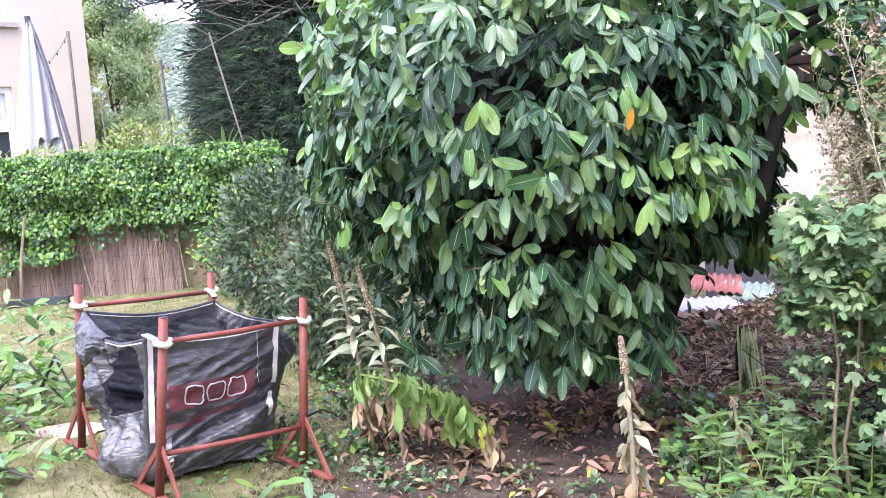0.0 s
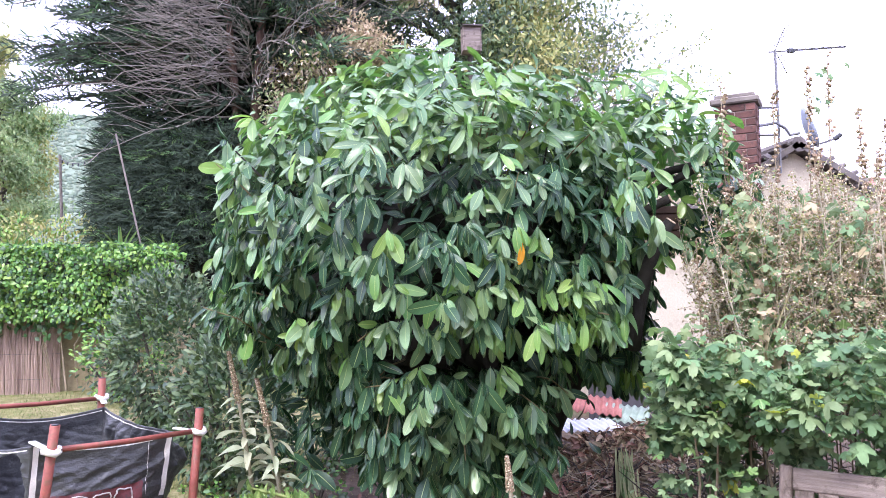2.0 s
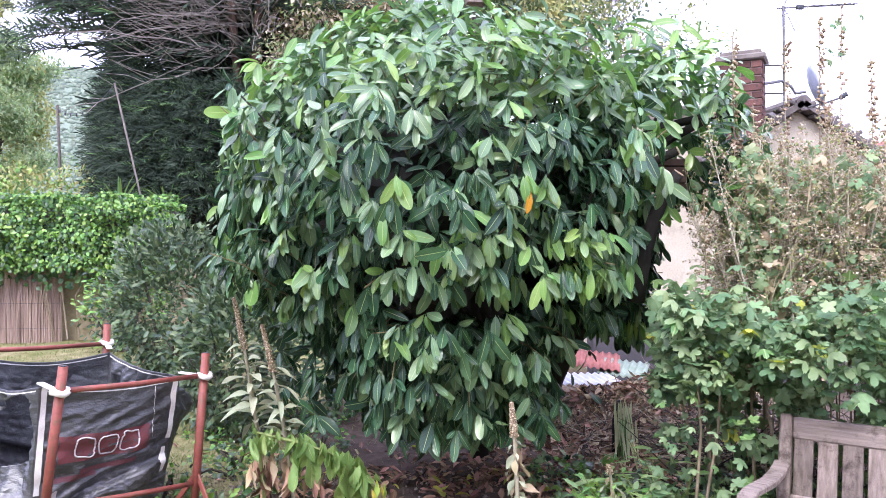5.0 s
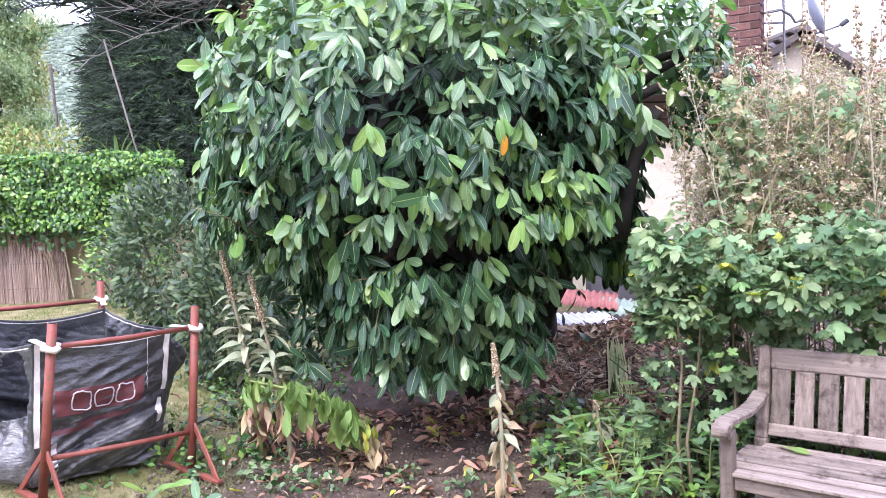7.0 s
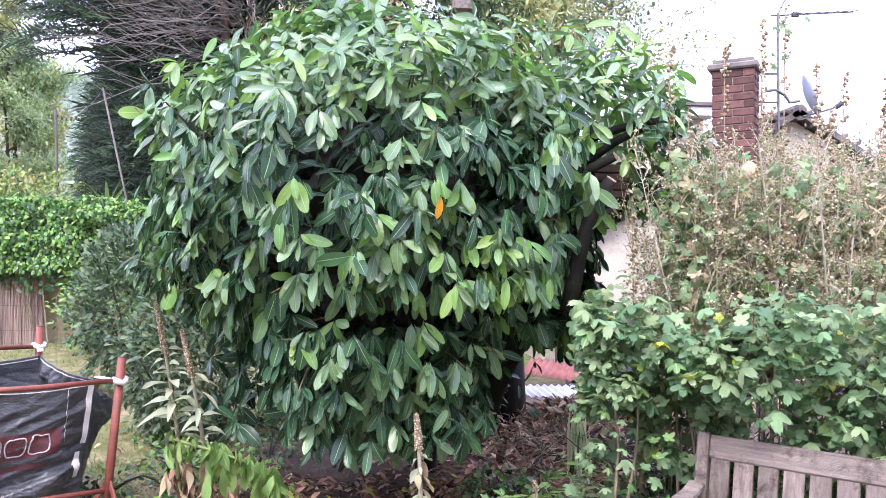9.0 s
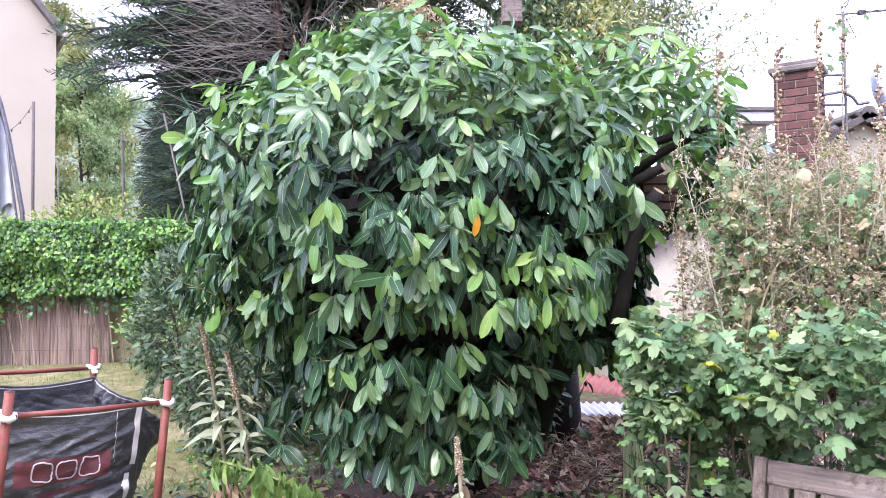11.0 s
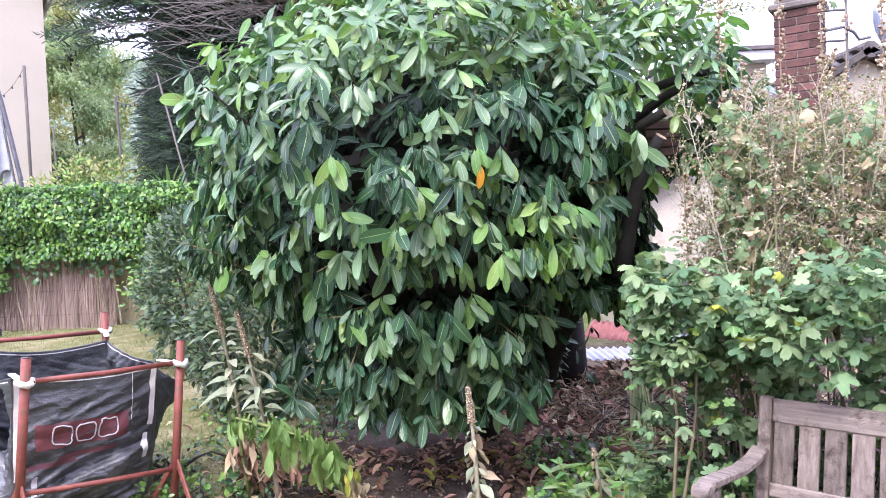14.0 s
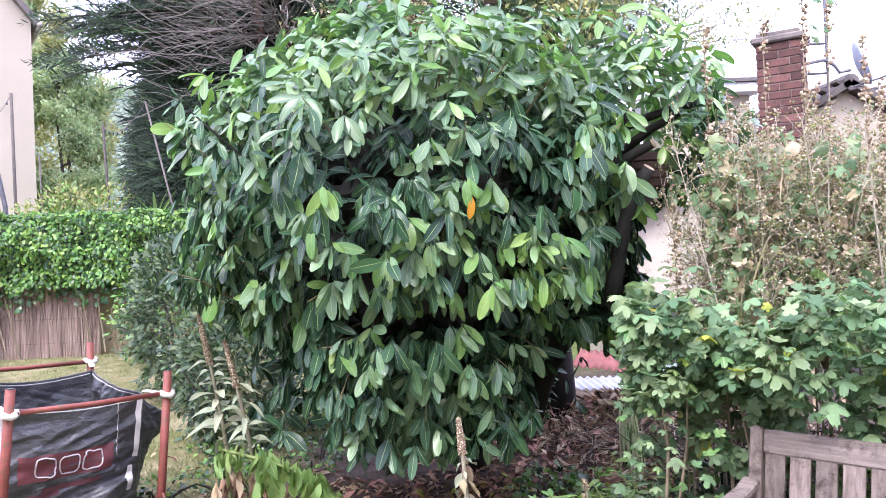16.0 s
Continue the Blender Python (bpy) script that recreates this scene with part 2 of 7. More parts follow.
def leafage(name, dark, light, rib=None, rough=0.45, glow=0.25, veins=0.0, hue=0.03, spec=0.5, coat=0.0, rib_w=0.05, per_object=False, spots=None):
    """Leaf material: each leaf its own tone, a pale midrib, faint side veins, some light through the blade."""
    k = Nodes(name)
    ran = k.n("ShaderNodeObjectInfo").outputs["Random"] if per_object else k.n("ShaderNodeNewGeometry").outputs["Random Per Island"]
    uv = k.n("ShaderNodeSeparateXYZ")
    k.l(k.coords("UV"), uv.inputs[0])
    col = k.ramp(ran, [(0.0, dark), (0.55, tuple((p + q) / 2 for p, q in zip(dark, light))), (1.0, light)])
    blot = k.noise(k.coords(), 35.0, 3)
    second = k.math("FRACT", k.math("MULTIPLY", ran, 7.31))
    col = k.hsv(col, hue=k.span(second, 0.5 - hue, 0.5 + hue), val=k.span(blot, 0.82, 1.18))
    side = k.math("ABSOLUTE", k.math("SUBTRACT", uv.outputs[0], 0.5))
    height = blot
    if veins:
        wave = k.math("SINE", k.math("MULTIPLY", k.math("SUBTRACT", uv.outputs[1], k.math("MULTIPLY", side, 0.35)), 58.0))
        vein = k.math("MULTIPLY", k.math("SUBTRACT", wave, 0.6, True), veins * 0.4)
        if rib:
            col = k.mix(vein, col, rib)
        height = k.math("ADD", k.math("MULTIPLY", wave, 0.16), k.math("MULTIPLY", blot, 1.2))
    if rib:
        mid = k.math("SUBTRACT", 1.0, k.math("DIVIDE", side, rib_w), True)
        col = k.mix(k.math("MULTIPLY", mid, 0.85), col, rib)
        height = k.math("SUBTRACT", height, mid)
    if spots:
        sp = k.ramp(k.noise(k.coords(), 28.0, 5, 0.7), [(0.6, (0, 0, 0)), (0.7, (1, 1, 1))])
        col = k.mix(sp, col, spots)
    k.bump(height, 0.35, 0.003)
    k.done(col, k.span(second, rough - 0.1, rough + 0.12), 0.0, spec)
    if coat:
        k.b.inputs["Coat Weight"].default_value, k.b.inputs["Coat Roughness"].default_value = coat, 0.15
    tr = k.n("ShaderNodeBsdfTranslucent")
    k.l(k.hsv(col, sat=1.15, val=None), tr.inputs["Color"])
    mx = k.n("ShaderNodeMixShader")
    mx.inputs[0].default_value = glow
    k.l(k.b.outputs[0], mx.inputs[1])
    k.l(tr.outputs[0], mx.inputs[2])
    k.l(mx.outputs[0], k.out.inputs["Surface"])
    return k.m


RIB = (0.36, 0.47, 0.19)
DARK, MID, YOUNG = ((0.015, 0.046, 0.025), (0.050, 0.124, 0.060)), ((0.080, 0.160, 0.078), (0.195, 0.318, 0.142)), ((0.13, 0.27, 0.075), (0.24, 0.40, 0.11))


def laurel_leaf(name, tones, kind, per_object=False):
    glow, coat, spec, rib = ((0.08, 0.10, 0.30, RIB), (0.18, 0.30, 0.42, RIB), (0.28, 0.18, 0.42, (0.40, 0.50, 0.17)))[kind]
    return leafage(name, *tones, rib, 0.34, glow, 0.22, 0.022, spec, coat, 0.04, per_object)


laurel_dark, laurel_mid, laurel_young = (laurel_leaf("laurel_leaf_" + nm, tn, i) for i, (nm, tn) in enumerate((("dark", DARK), ("mid", MID), ("young", YOUNG))))
laurel_yellow = leafage("laurel_leaf_yellow", (0.550, 0.300, 0.020), (0.650, 0.360, 0.030), (0.6, 0.4, 0.1), 0.4, 0.3, 0.1)
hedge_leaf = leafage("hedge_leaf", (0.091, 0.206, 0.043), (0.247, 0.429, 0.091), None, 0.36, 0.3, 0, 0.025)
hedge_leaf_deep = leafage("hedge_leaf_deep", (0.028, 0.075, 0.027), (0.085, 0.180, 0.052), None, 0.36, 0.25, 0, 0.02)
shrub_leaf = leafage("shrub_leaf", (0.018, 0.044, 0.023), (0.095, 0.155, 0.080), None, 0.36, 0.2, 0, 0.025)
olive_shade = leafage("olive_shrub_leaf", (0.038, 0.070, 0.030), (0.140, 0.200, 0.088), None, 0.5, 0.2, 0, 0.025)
mallow_leaf = leafage("mallow_leaf", (0.084, 0.158, 0.078), (0.290, 0.412, 0.208), None, 0.55, 0.32, 0, 0.03, 0.35)
mallow_yellow = leafage("mallow_leaf_yellowing", (0.330, 0.429, 0.083), (0.561, 0.544, 0.099), None, 0.55, 0.35, 0, 0.03)
willow_leaf = leafage("lance_leaf", (0.085, 0.185, 0.062), (0.245, 0.390, 0.135), (0.35, 0.45, 0.2), 0.40, 0.3, 0, 0.03, rib_w=0.06)
mullein_leaf = leafage("felted_leaf", (0.27, 0.31, 0.21), (0.48, 0.51, 0.37), (0.36, 0.37, 0.26), 0.85, 0.25, 0.2, 0.03, 0.1, spots=(0.22, 0.16, 0.09))
wilt_leaf = leafage("wilting_leaf", (0.155, 0.270, 0.080), (0.330, 0.460, 0.155), (0.45, 0.52, 0.2), 0.5, 0.35, 0.3, 0.02)
dead_leaf = leafage("dead_leaf", (0.13, 0.070, 0.048), (0.50, 0.32, 0.22), (0.32, 0.22, 0.16), 0.75, 0.1, 0.2, 0.03, 0.2)
dry_seed = leafage("dry_seed_head", (0.32, 0.26, 0.175), (0.74, 0.65, 0.50), None, 0.85, 0.15, 0, 0.02, 0.1)
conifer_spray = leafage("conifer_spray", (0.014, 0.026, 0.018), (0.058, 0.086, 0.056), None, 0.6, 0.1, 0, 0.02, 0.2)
conifer_tip = leafage("conifer_tip", (0.058, 0.116, 0.053), (0.124, 0.214, 0.083), None, 0.6, 0.15, 0, 0.02, 0.2)
tree_leaf = leafage("far_tree_leaf", (0.15, 0.22, 0.11), (0.32, 0.42, 0.22), None, 0.55, 0.42, 0, 0.03)
airy_leaf = leafage("airy_tree_leaf", (0.28, 0.38, 0.18), (0.50, 0.58, 0.32), None, 0.55, 0.5, 0, 0.03)
tree_leaf_gold = leafage("far_tree_leaf_golden", (0.24, 0.26, 0.09), (0.42, 0.42, 0.17), None, 0.55, 0.35, 0, 0.03)
grass_blade = leafage("grass_blade", (0.130, 0.170, 0.065), (0.300, 0.325, 0.155), None, 0.6, 0.3, 0, 0.03, 0.2)
iris_blade = leafage("strap_leaf", (0.48, 0.58, 0.30), (0.74, 0.78, 0.50), None, 0.5, 0.25, 0, 0.03)
bark = surface("dark_bark", (0.030, 0.026, 0.022), (0.085, 0.072, 0.058), 0.85, 5, 50, 0.6, 0.01, stretch=(1, 1, 0.3))
grey_twig = surface("grey_twig", (0.12, 0.108, 0.096), (0.31, 0.285, 0.255), 0.85, 6, 60, 0.5)
compost_leaf = leafage("rotting_leaf", (0.060, 0.046, 0.035), (0.31, 0.245, 0.175), None, 0.85, 0.05, 0, 0.03, 0.15)
brown_stem = surface("brown_stem", (0.16, 0.130, 0.090), (0.36, 0.29, 0.20), 0.8, 6, 60, 0.5)
dry_stalk = surface("bleached_stalk", (0.33, 0.29, 0.215), (0.56, 0.505, 0.40), 0.85, 6, 60, 0.4)
green_stem = surface("green_stem", (0.14, 0.20, 0.06), (0.26, 0.30, 0.11), 0.6, 6, 60, 0.3)
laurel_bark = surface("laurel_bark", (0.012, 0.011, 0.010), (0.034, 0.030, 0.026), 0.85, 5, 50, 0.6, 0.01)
pole_wood = surface("grey_pole_wood", (0.085, 0.075, 0.070), (0.16, 0.14, 0.125), 0.85, 6, 60, 0.4)
cap_stone = surface("dark_weathered_cap", (0.11, 0.095, 0.085), (0.20, 0.175, 0.155), 0.9, 5, 60, 0.5)
spike_brown = leafage("spike_brown", (0.19, 0.14, 0.095), (0.42, 0.32, 0.22), None, 0.9, 0.05, 0, 0.02, 0.1)
straw = leafage("dry_straw", (0.30, 0.24, 0.15), (0.56, 0.47, 0.32), None, 0.8, 0.2, 0, 0.02, 0.1)
cut_wood = surface("cut_wood", (0.40, 0.29, 0.19), (0.54, 0.42, 0.30), 0.7, 20, 90, 0.3)
red_steel = surface("red_oxide_steel", (0.175, 0.045, 0.037), (0.285, 0.085, 0.066), 0.55, 9, 70, 0.35, 0.002, dirt=(0.16, 0.08, 0.05), spec=0.4)
teak = surface("weathered_teak", (0.135, 0.106, 0.092), (0.315, 0.260, 0.232), 0.8, 3.5, 40, 0.6, 0.005, stretch=(1, 14, 14), dirt=(0.075, 0.056, 0.047), per_piece=0.22)
teak_upright = surface("weathered_teak_upright", (0.120, 0.094, 0.080), (0.280, 0.226, 0.200), 0.8, 3.5, 40, 0.6, 0.005, stretch=(14, 14, 1), dirt=(0.065, 0.048, 0.040), per_piece=0.26)
render_pink = surface("pink_cream_render", (0.425, 0.375, 0.300), (0.475, 0.420, 0.340), 0.85, 0.8, 40, 0.3)
render_cream = surface("cream_render", (0.42, 0.37, 0.28), (0.48, 0.43, 0.34), 0.85, 1.2, 40, 0.3, dirt=(0.34, 0.30, 0.23))
white_paint = surface("white_window_paint", (0.74, 0.74, 0.74), (0.80, 0.80, 0.80), 0.4, 3, 60, 0.1)
brick_red = surface("old_red_brick", (0.072, 0.036, 0.031), (0.145, 0.066, 0.054), 0.88, 7, 60, 0.7, 0.008, dirt=(0.060, 0.036, 0.034), per_piece=0.45)
mortar = surface("grey_mortar", (0.18, 0.135, 0.12), (0.30, 0.25, 0.22), 0.95, 6, 80, 0.5)
stone_cap = surface("weathered_concrete", (0.24, 0.21, 0.18), (0.40, 0.36, 0.32), 0.9, 5, 60, 0.5)
roof_tile = surface("dark_roof_tile", (0.08, 0.07, 0.07), (0.16, 0.14, 0.13), 0.85, 4, 60, 0.5, per_piece=0.2)
slate_wall = surface("dark_slate_wall", (0.045, 0.042, 0.048), (0.085, 0.080, 0.088), 0.9, 2, 50, 0.4)
galv = surface("galvanised_steel", (0.50, 0.52, 0.56), (0.66, 0.68, 0.72), 0.45, 4, 60, 0.2, 0.002, metal=0.25)
sheet_red = surface("rust_red_sheet", (0.20, 0.065, 0.055), (0.33, 0.13, 0.105), 0.7, 4, 60, 0.3)
sheet_green = surface("grey_green_sheet", (0.16, 0.22, 0.17), (0.28, 0.34, 0.27), 0.7, 4, 60, 0.3)
wicker = surface("weathered_reed", (0.25, 0.175, 0.145), (0.52, 0.395, 0.330), 0.85, 2.5, 30, 0.5, stretch=(6, 6, 0.6))
dark_plastic = surface("dark_plastic", (0.035, 0.038, 0.045), (0.06, 0.065, 0.075), 0.5, 6, 60, 0.2)
aerial_metal = surface("dull_aerial_metal", (0.10, 0.10, 0.11), (0.18, 0.18, 0.19), 0.5, 9, 60, 0.1, metal=0.6)
dish_grey = surface("pale_dish_paint", (0.30, 0.34, 0.42), (0.38, 0.42, 0.50), 0.5, 5, 60, 0.1)
canvas_white = surface("white_canvas", (0.40, 0.41, 0.44), (0.52, 0.53, 0.56), 0.9, 4, 90, 0.3, dirt=(0.45, 0.46, 0.46))
webbing = surface("white_webbing", (0.66, 0.64, 0.62), (0.80, 0.78, 0.76), 0.8, 20, 250, 0.5)

# ---- ground ----
def gz(x, y):
    """Height of the ground: a lawn that falls to the right, a heap on that side, higher gardens behind the fence."""
    x, y = np.asarray(x, float), np.asarray(y, float)
    h = -0.065 * (np.clip(x, -2.5, 3.0) + 1.0)
    h = h + 0.30 * smooth01((y - 6.5) / 4.5) * smooth01((-x - 0.2) / 2.0)
    h = h + 1.7 * smooth01((y - 12.0) / 5.0) * smooth01((-x + 1.5) / 3.0)
    h = h + 0.42 * np.exp(-((x - 2.75) / 0.9) ** 2 - ((y - 7.9) / 0.75) ** 2)
    h = h + 0.50 * np.exp(-((x - 3.75) / 0.55) ** 2 - ((y - 7.9) / 0.7) ** 2)
    h = h + 0.10 * np.exp(-((x - 1.4) / 0.9) ** 2 - ((y - 6.0) / 0.9) ** 2)
    h = h - 12.0 * smooth01((y - 34) / 70.0)
    return h


def ground_material():
    k = Nodes("lawn_and_soil")
    c = k.coords()
    xyz = k.n("ShaderNodeSeparateXYZ")
    k.l(c, xyz.inputs[0])
    big, mid, fine = k.noise(c, 1.1, 5), k.noise(c, 5.0, 6, 0.7), k.noise(c, 70.0, 4, 0.7)
    grass = k.ramp(mid, [(0.30, (0.10, 0.115, 0.040)), (0.52, (0.225, 0.205, 0.105)), (0.72, (0.40, 0.335, 0.22))])
    moss = k.ramp(big, [(0.45, (0, 0, 0)), (0.62, (1, 1, 1))])
    grass = k.mix(k.math("MULTIPLY", moss, 0.45), grass, (0.15, 0.17, 0.045))
    dry = k.ramp(k.noise(c, 2.3, 6, 0.7), [(0.54, (0, 0, 0)), (0.66, (1, 1, 1))])
    grass = k.mix(k.math("MULTIPLY", dry, 0.6), grass, (0.30, 0.235, 0.155))
    soil = k.ramp(mid, [(0.3, (0.050, 0.038, 0.031)), (0.55, (0.108, 0.082, 0.066)), (0.8, (0.20, 0.155, 0.125))])
    edge = k.math("ADD", xyz.outputs[0], k.math("MULTIPLY", xyz.outputs[1], -0.16))
    edge = k.math("ADD", edge, k.math("MULTIPLY", k.math("SUBTRACT", mid, 0.5), 0.9))
    bare = k.span(edge, 0.0, 1.0)
    k.t.nodes[-1].inputs[1].default_value, k.t.nodes[-1].inputs[2].default_value = -1.55, -1.25
    bed = k.span(k.math("ADD", xyz.outputs[1], k.math("MULTIPLY", k.math("SUBTRACT", big, 0.5), 1.6)), 0.0, 1.0)
    k.t.nodes[-1].inputs[1].default_value, k.t.nodes[-1].inputs[2].default_value = 4.0, 4.5
    bare = k.math("MULTIPLY", bare, bed)
    col = k.mix(bare, grass, soil)
    far = k.span(xyz.outputs[1], 0.0, 1.0)
    k.t.nodes[-1].inputs[1].default_value, k.t.nodes[-1].inputs[2].default_value = 11.5, 14.0
    col = k.mix(far, col, k.ramp(mid, [(0.3, (0.07, 0.11, 0.03)), (0.7, (0.20, 0.24, 0.08))]))
    col = k.hsv(col, val=k.span(fine, 0.65, 1.35))
    k.bump(k.math("ADD", fine, k.math("MULTIPLY", mid, 2.0)), 0.7, 0.02)
    return k.done(col, 0.95, 0.0, 0.15)


def axis_steps(near0, near1, step, far0, far1):
    a = list(np.arange(near0, near1 + 1e-6, step))
    s, x = step, near1
    while x < far1:
        s *= 1.35
        x += s
        a.append(x)
    s, x = step, near0
    while x > far0:
        s *= 1.35
        x -= s
        a.insert(0, x)
    return np.array(a)


gx, gy = axis_steps(-7, 6, 0.12, -900, 900), axis_steps(0, 13, 0.12, -300, 1500)
gg = Geo()
GX, GY = np.meshgrid(gx, gy)
GZ = gz(GX, GY)
for j in range(len(gy)):
    for i in range(len(gx)):
        if -8 < gx[i] < 7 and -1 < gy[j] < 14:
            GZ[j, i] += 0.02 * noise.noise((gx[i] * 2.1, gy[j] * 2.1, 0)) + 0.018 * noise.noise((gx[i] * 7, gy[j] * 7, 3))
gg.add(np.stack([GX, GY, GZ], -1).reshape(-1, 3),
       [(j * len(gx) + i, j * len(gx) + i + 1, (j + 1) * len(gx) + i + 1, (j + 1) * len(gx) + i) for j in range(len(gy) - 1) for i in range(len(gx) - 1)])
ground = put("ground", gg, ground_material(), smooth=True, kind="structure")
tagged(ground, "mossy dry lawn running into bare brown soil", "ground")

# ---- unseen plain walls behind and beside the camera, added to cut low sky light ----
tagged(put("wall_south", Geo().box((0, -5.5, 3.2), (18, 0.3, 7.0)), render_cream, kind="structure"), "unseen plain cream wall added to block low sky light", "wall")
tagged(put("wall_west", Geo().box((-9.4, 2.0, 0.9), (0.2, 15, 2.2)), slate_wall, kind="structure"), "unseen plain side wall added to block low sky light", "wall")
tagged(put("wall_east", Geo().box((7.2, 1.0, 0.8), (0.2, 13, 2.6)), slate_wall, kind="structure"), "unseen plain side wall added to block low sky light", "wall")

# ---- cherry laurel ----
BUSH = np.array([0.78, 5.78, 1.70])


def bush_radius(d):
    """Reach of the crown from its middle in the directions d: full above, tucked in below, notched at a dark hollow."""
    d = unit(d)
    ax = np.where(d[:, 0] < 0, 1.40, 1.34)
    ay = np.full(len(d), 1.38)
    az = np.where(d[:, 2] > 0, 1.31, 1.36)
    p = np.where(d[:, 2] > 0, 2.7, 2.2)
    r = (np.abs(d[:, 0] / ax) ** p + np.abs(d[:, 1] / ay) ** p + np.abs(d[:, 2] / az) ** p) ** (-1 / p)
    lump = np.array([noise.noise(Vector(q) * 2.3) for q in d]) * 0.16 + np.array([noise.noise(Vector(q) * 5.5 + Vector((5, 1, 2))) for q in d]) * 0.09
    r = r * (1 + lump)
    z = r * d[:, 2] + BUSH[2]
    x = r * d[:, 0] + BUSH[0]
    hollow = np.exp(-((z - 1.22 + 0.06 * (x - 0.8)) / 0.13) ** 2) * smooth01((x - 0.0) / 0.4) * smooth01((1.9 - x) / 0.5)
    low_right = smooth01((1.05 - z) / 0.2) * smooth01((x - 1.45) / 0.3)
    low_left = smooth01((1.7 - z) / 0.9) * smooth01((0.45 - x) / 0.6)
    return r * (1 - 0.24 * low_left) * (1 - 0.18 * hollow) * (1 - 0.35 * low_right)


def shoots(points, normals, per, size, droop, spread=0.82):
    """Whorls of leaves at shoot tips: places, axes, faces and sizes."""
    n = len(points)
    P, A, N, S, G = [], [], [], [], []
    for i in range(n):
        m = np.random.randint(per[0], per[1] + 1)
        s = unit(normals[i] + 0.5 * rnd(3) + np.array([0, 0, 0.25]))
        e1 = unit(np.cross(s, [0.3, 0.2, 0.93]))
        e2 = np.cross(s, e1)
        a0 = np.random.uniform(0, 6.28)
        dr = droop[i]
        tone = np.random.random()
        for j in range(m):
            a = a0 + j * 2.4
            side = math.cos(a) * e1 + math.sin(a) * e2
            k = (spread + 0.42 * max(normals[i][2], 0.0)) * np.random.uniform(0.7, 1.25)
            axis = unit(s * math.cos(k) + side * math.sin(k) + np.array([0, 0, -dr * np.random.uniform(0.35, 1.5)]))
            face = normals[i] * 0.9 + np.array([0, 0, 0.55]) + 0.85 * rnd(3)
            if dr < 0.75:
                face = s + np.array([0, 0, 0.45]) + 0.85 * rnd(3)
            P.append(points[i] - s * 0.012 * j + side * 0.004)
            A.append(axis)
            N.append(face)
            S.append(np.random.uniform(*size) * (0.6 if j == 0 else 1.0) * (0.72 if np.random.random() < 0.22 else 1.0))
            G.append(tone + 0.20 * np.random.randn())
    return np.array(P), np.array(A), np.array(N), np.array(S), np.array(G)


laurel_shapes = [laurel_shape(0.172, 0.24, 0.16), laurel_shape(0.150, 0.45, 0.30, 0.12, 0.03), laurel_shape(0.185, 0.16, 0.06, 0.18), laurel_shape(0.160, 0.30, -0.08, -0.18, -0.03), laurel_shape(0.178, 0.20, 0.42, 0.10, 0.02), laurel_shape(0.142, 0.60, 0.20, -0.25, 0.0)]
bush = thing("cherry_laurel", "large dense cherry laurel bush with glossy dark green leaves", "bush", (1.45, 5.90, float(gz(1.45, 5.90))))
BO = np.array(bush.location)


def fib(n):
    i = np.arange(n) + 0.5
    ph = np.arccos(1 - 2 * i / n)
    th = math.pi * (1 + 5 ** 0.5) * i
    return np.stack([np.cos(th) * np.sin(ph), np.sin(th) * np.sin(ph), np.cos(ph)], 1)


def crown_points(n, centre, radius_fn, depth):
    d = unit(fib(n) + rnd(n, -0.06, 0.06, 3))
    r = radius_fn(d) * (1 - depth * np.random.random(n) ** 1.6)
    return centre + d * r[:, None], unit(d * np.array([1, 1, 0.8])), r


cp, cn, cr = crown_points(3000, BUSH, bush_radius, 0.16)
gap = 1.25 - 0.06 * (cp[:, 0] - 0.8) + 0.05 * np.sin(cp[:, 0] * 5)
in_hollow = (np.abs(cp[:, 2] - gap) < 0.065 + 0.04 * smooth01((cp[:, 0] - 0.9) / 0.5)) & (cp[:, 0] > 0.25) & (cp[:, 0] < 1.95) & (cp[:, 1] < 5.7) & (np.random.random(len(cp)) < 0.9)
clump = np.array([noise.noise(Vector(unit(q - BUSH)) * 6.5) for q in cp])
groove = (np.abs(cp[:, 0] - 1.72) < 0.13) & (np.abs(cp[:, 2] - 1.85) < 0.42) & (cp[:, 1] < 5.6) & (np.random.random(len(cp)) < 0.45)
keep = ~in_hollow & ~groove & (cp[:, 2] > 0.42) & (clump > -0.10 + 0.1 * rnd(len(cp))) & ~((cp[:, 1] > 6.3) & (np.random.random(len(cp)) < 0.35))
cp, cn = cp[keep], cn[keep]
droop = 0.55 + 1.2 * smooth01((2.65 - cp[:, 2]) / 0.8)
LP, LA, LN, LS, LG = shoots(cp, cn, (4, 8), (0.108, 0.185), droop)

RIGHT = np.array([2.08, 5.42, 2.22])
rp, rn, _ = crown_points(290, RIGHT, lambda d: 1 / np.sqrt((d[:, 0] / 0.62) ** 2 + (d[:, 1] / 0.70) ** 2 + (d[:, 2] / 0.68) ** 2) * (1 + 0.2 * rnd(len(d))), 0.3)
sel = (rp[:, 0] > 1.7) & (rp[:, 2] > 1.72 + 0.45 * np.maximum(rp[:, 0] - 2.2, 0))
rp, rn = rp[sel], rn[sel]
lp, ln_, _ = crown_points(70, np.array([2.0, 6.1, 1.36]), lambda d: 1 / np.sqrt((d[:, 0] / 0.6) ** 2 + (d[:, 1] / 0.5) ** 2 + (d[:, 2] / 0.33) ** 2), 0.3)
ls = lp[:, 0] < 2.12
rp, rn = np.concatenate([rp, lp[ls]]), np.concatenate([rn, ln_[ls]])

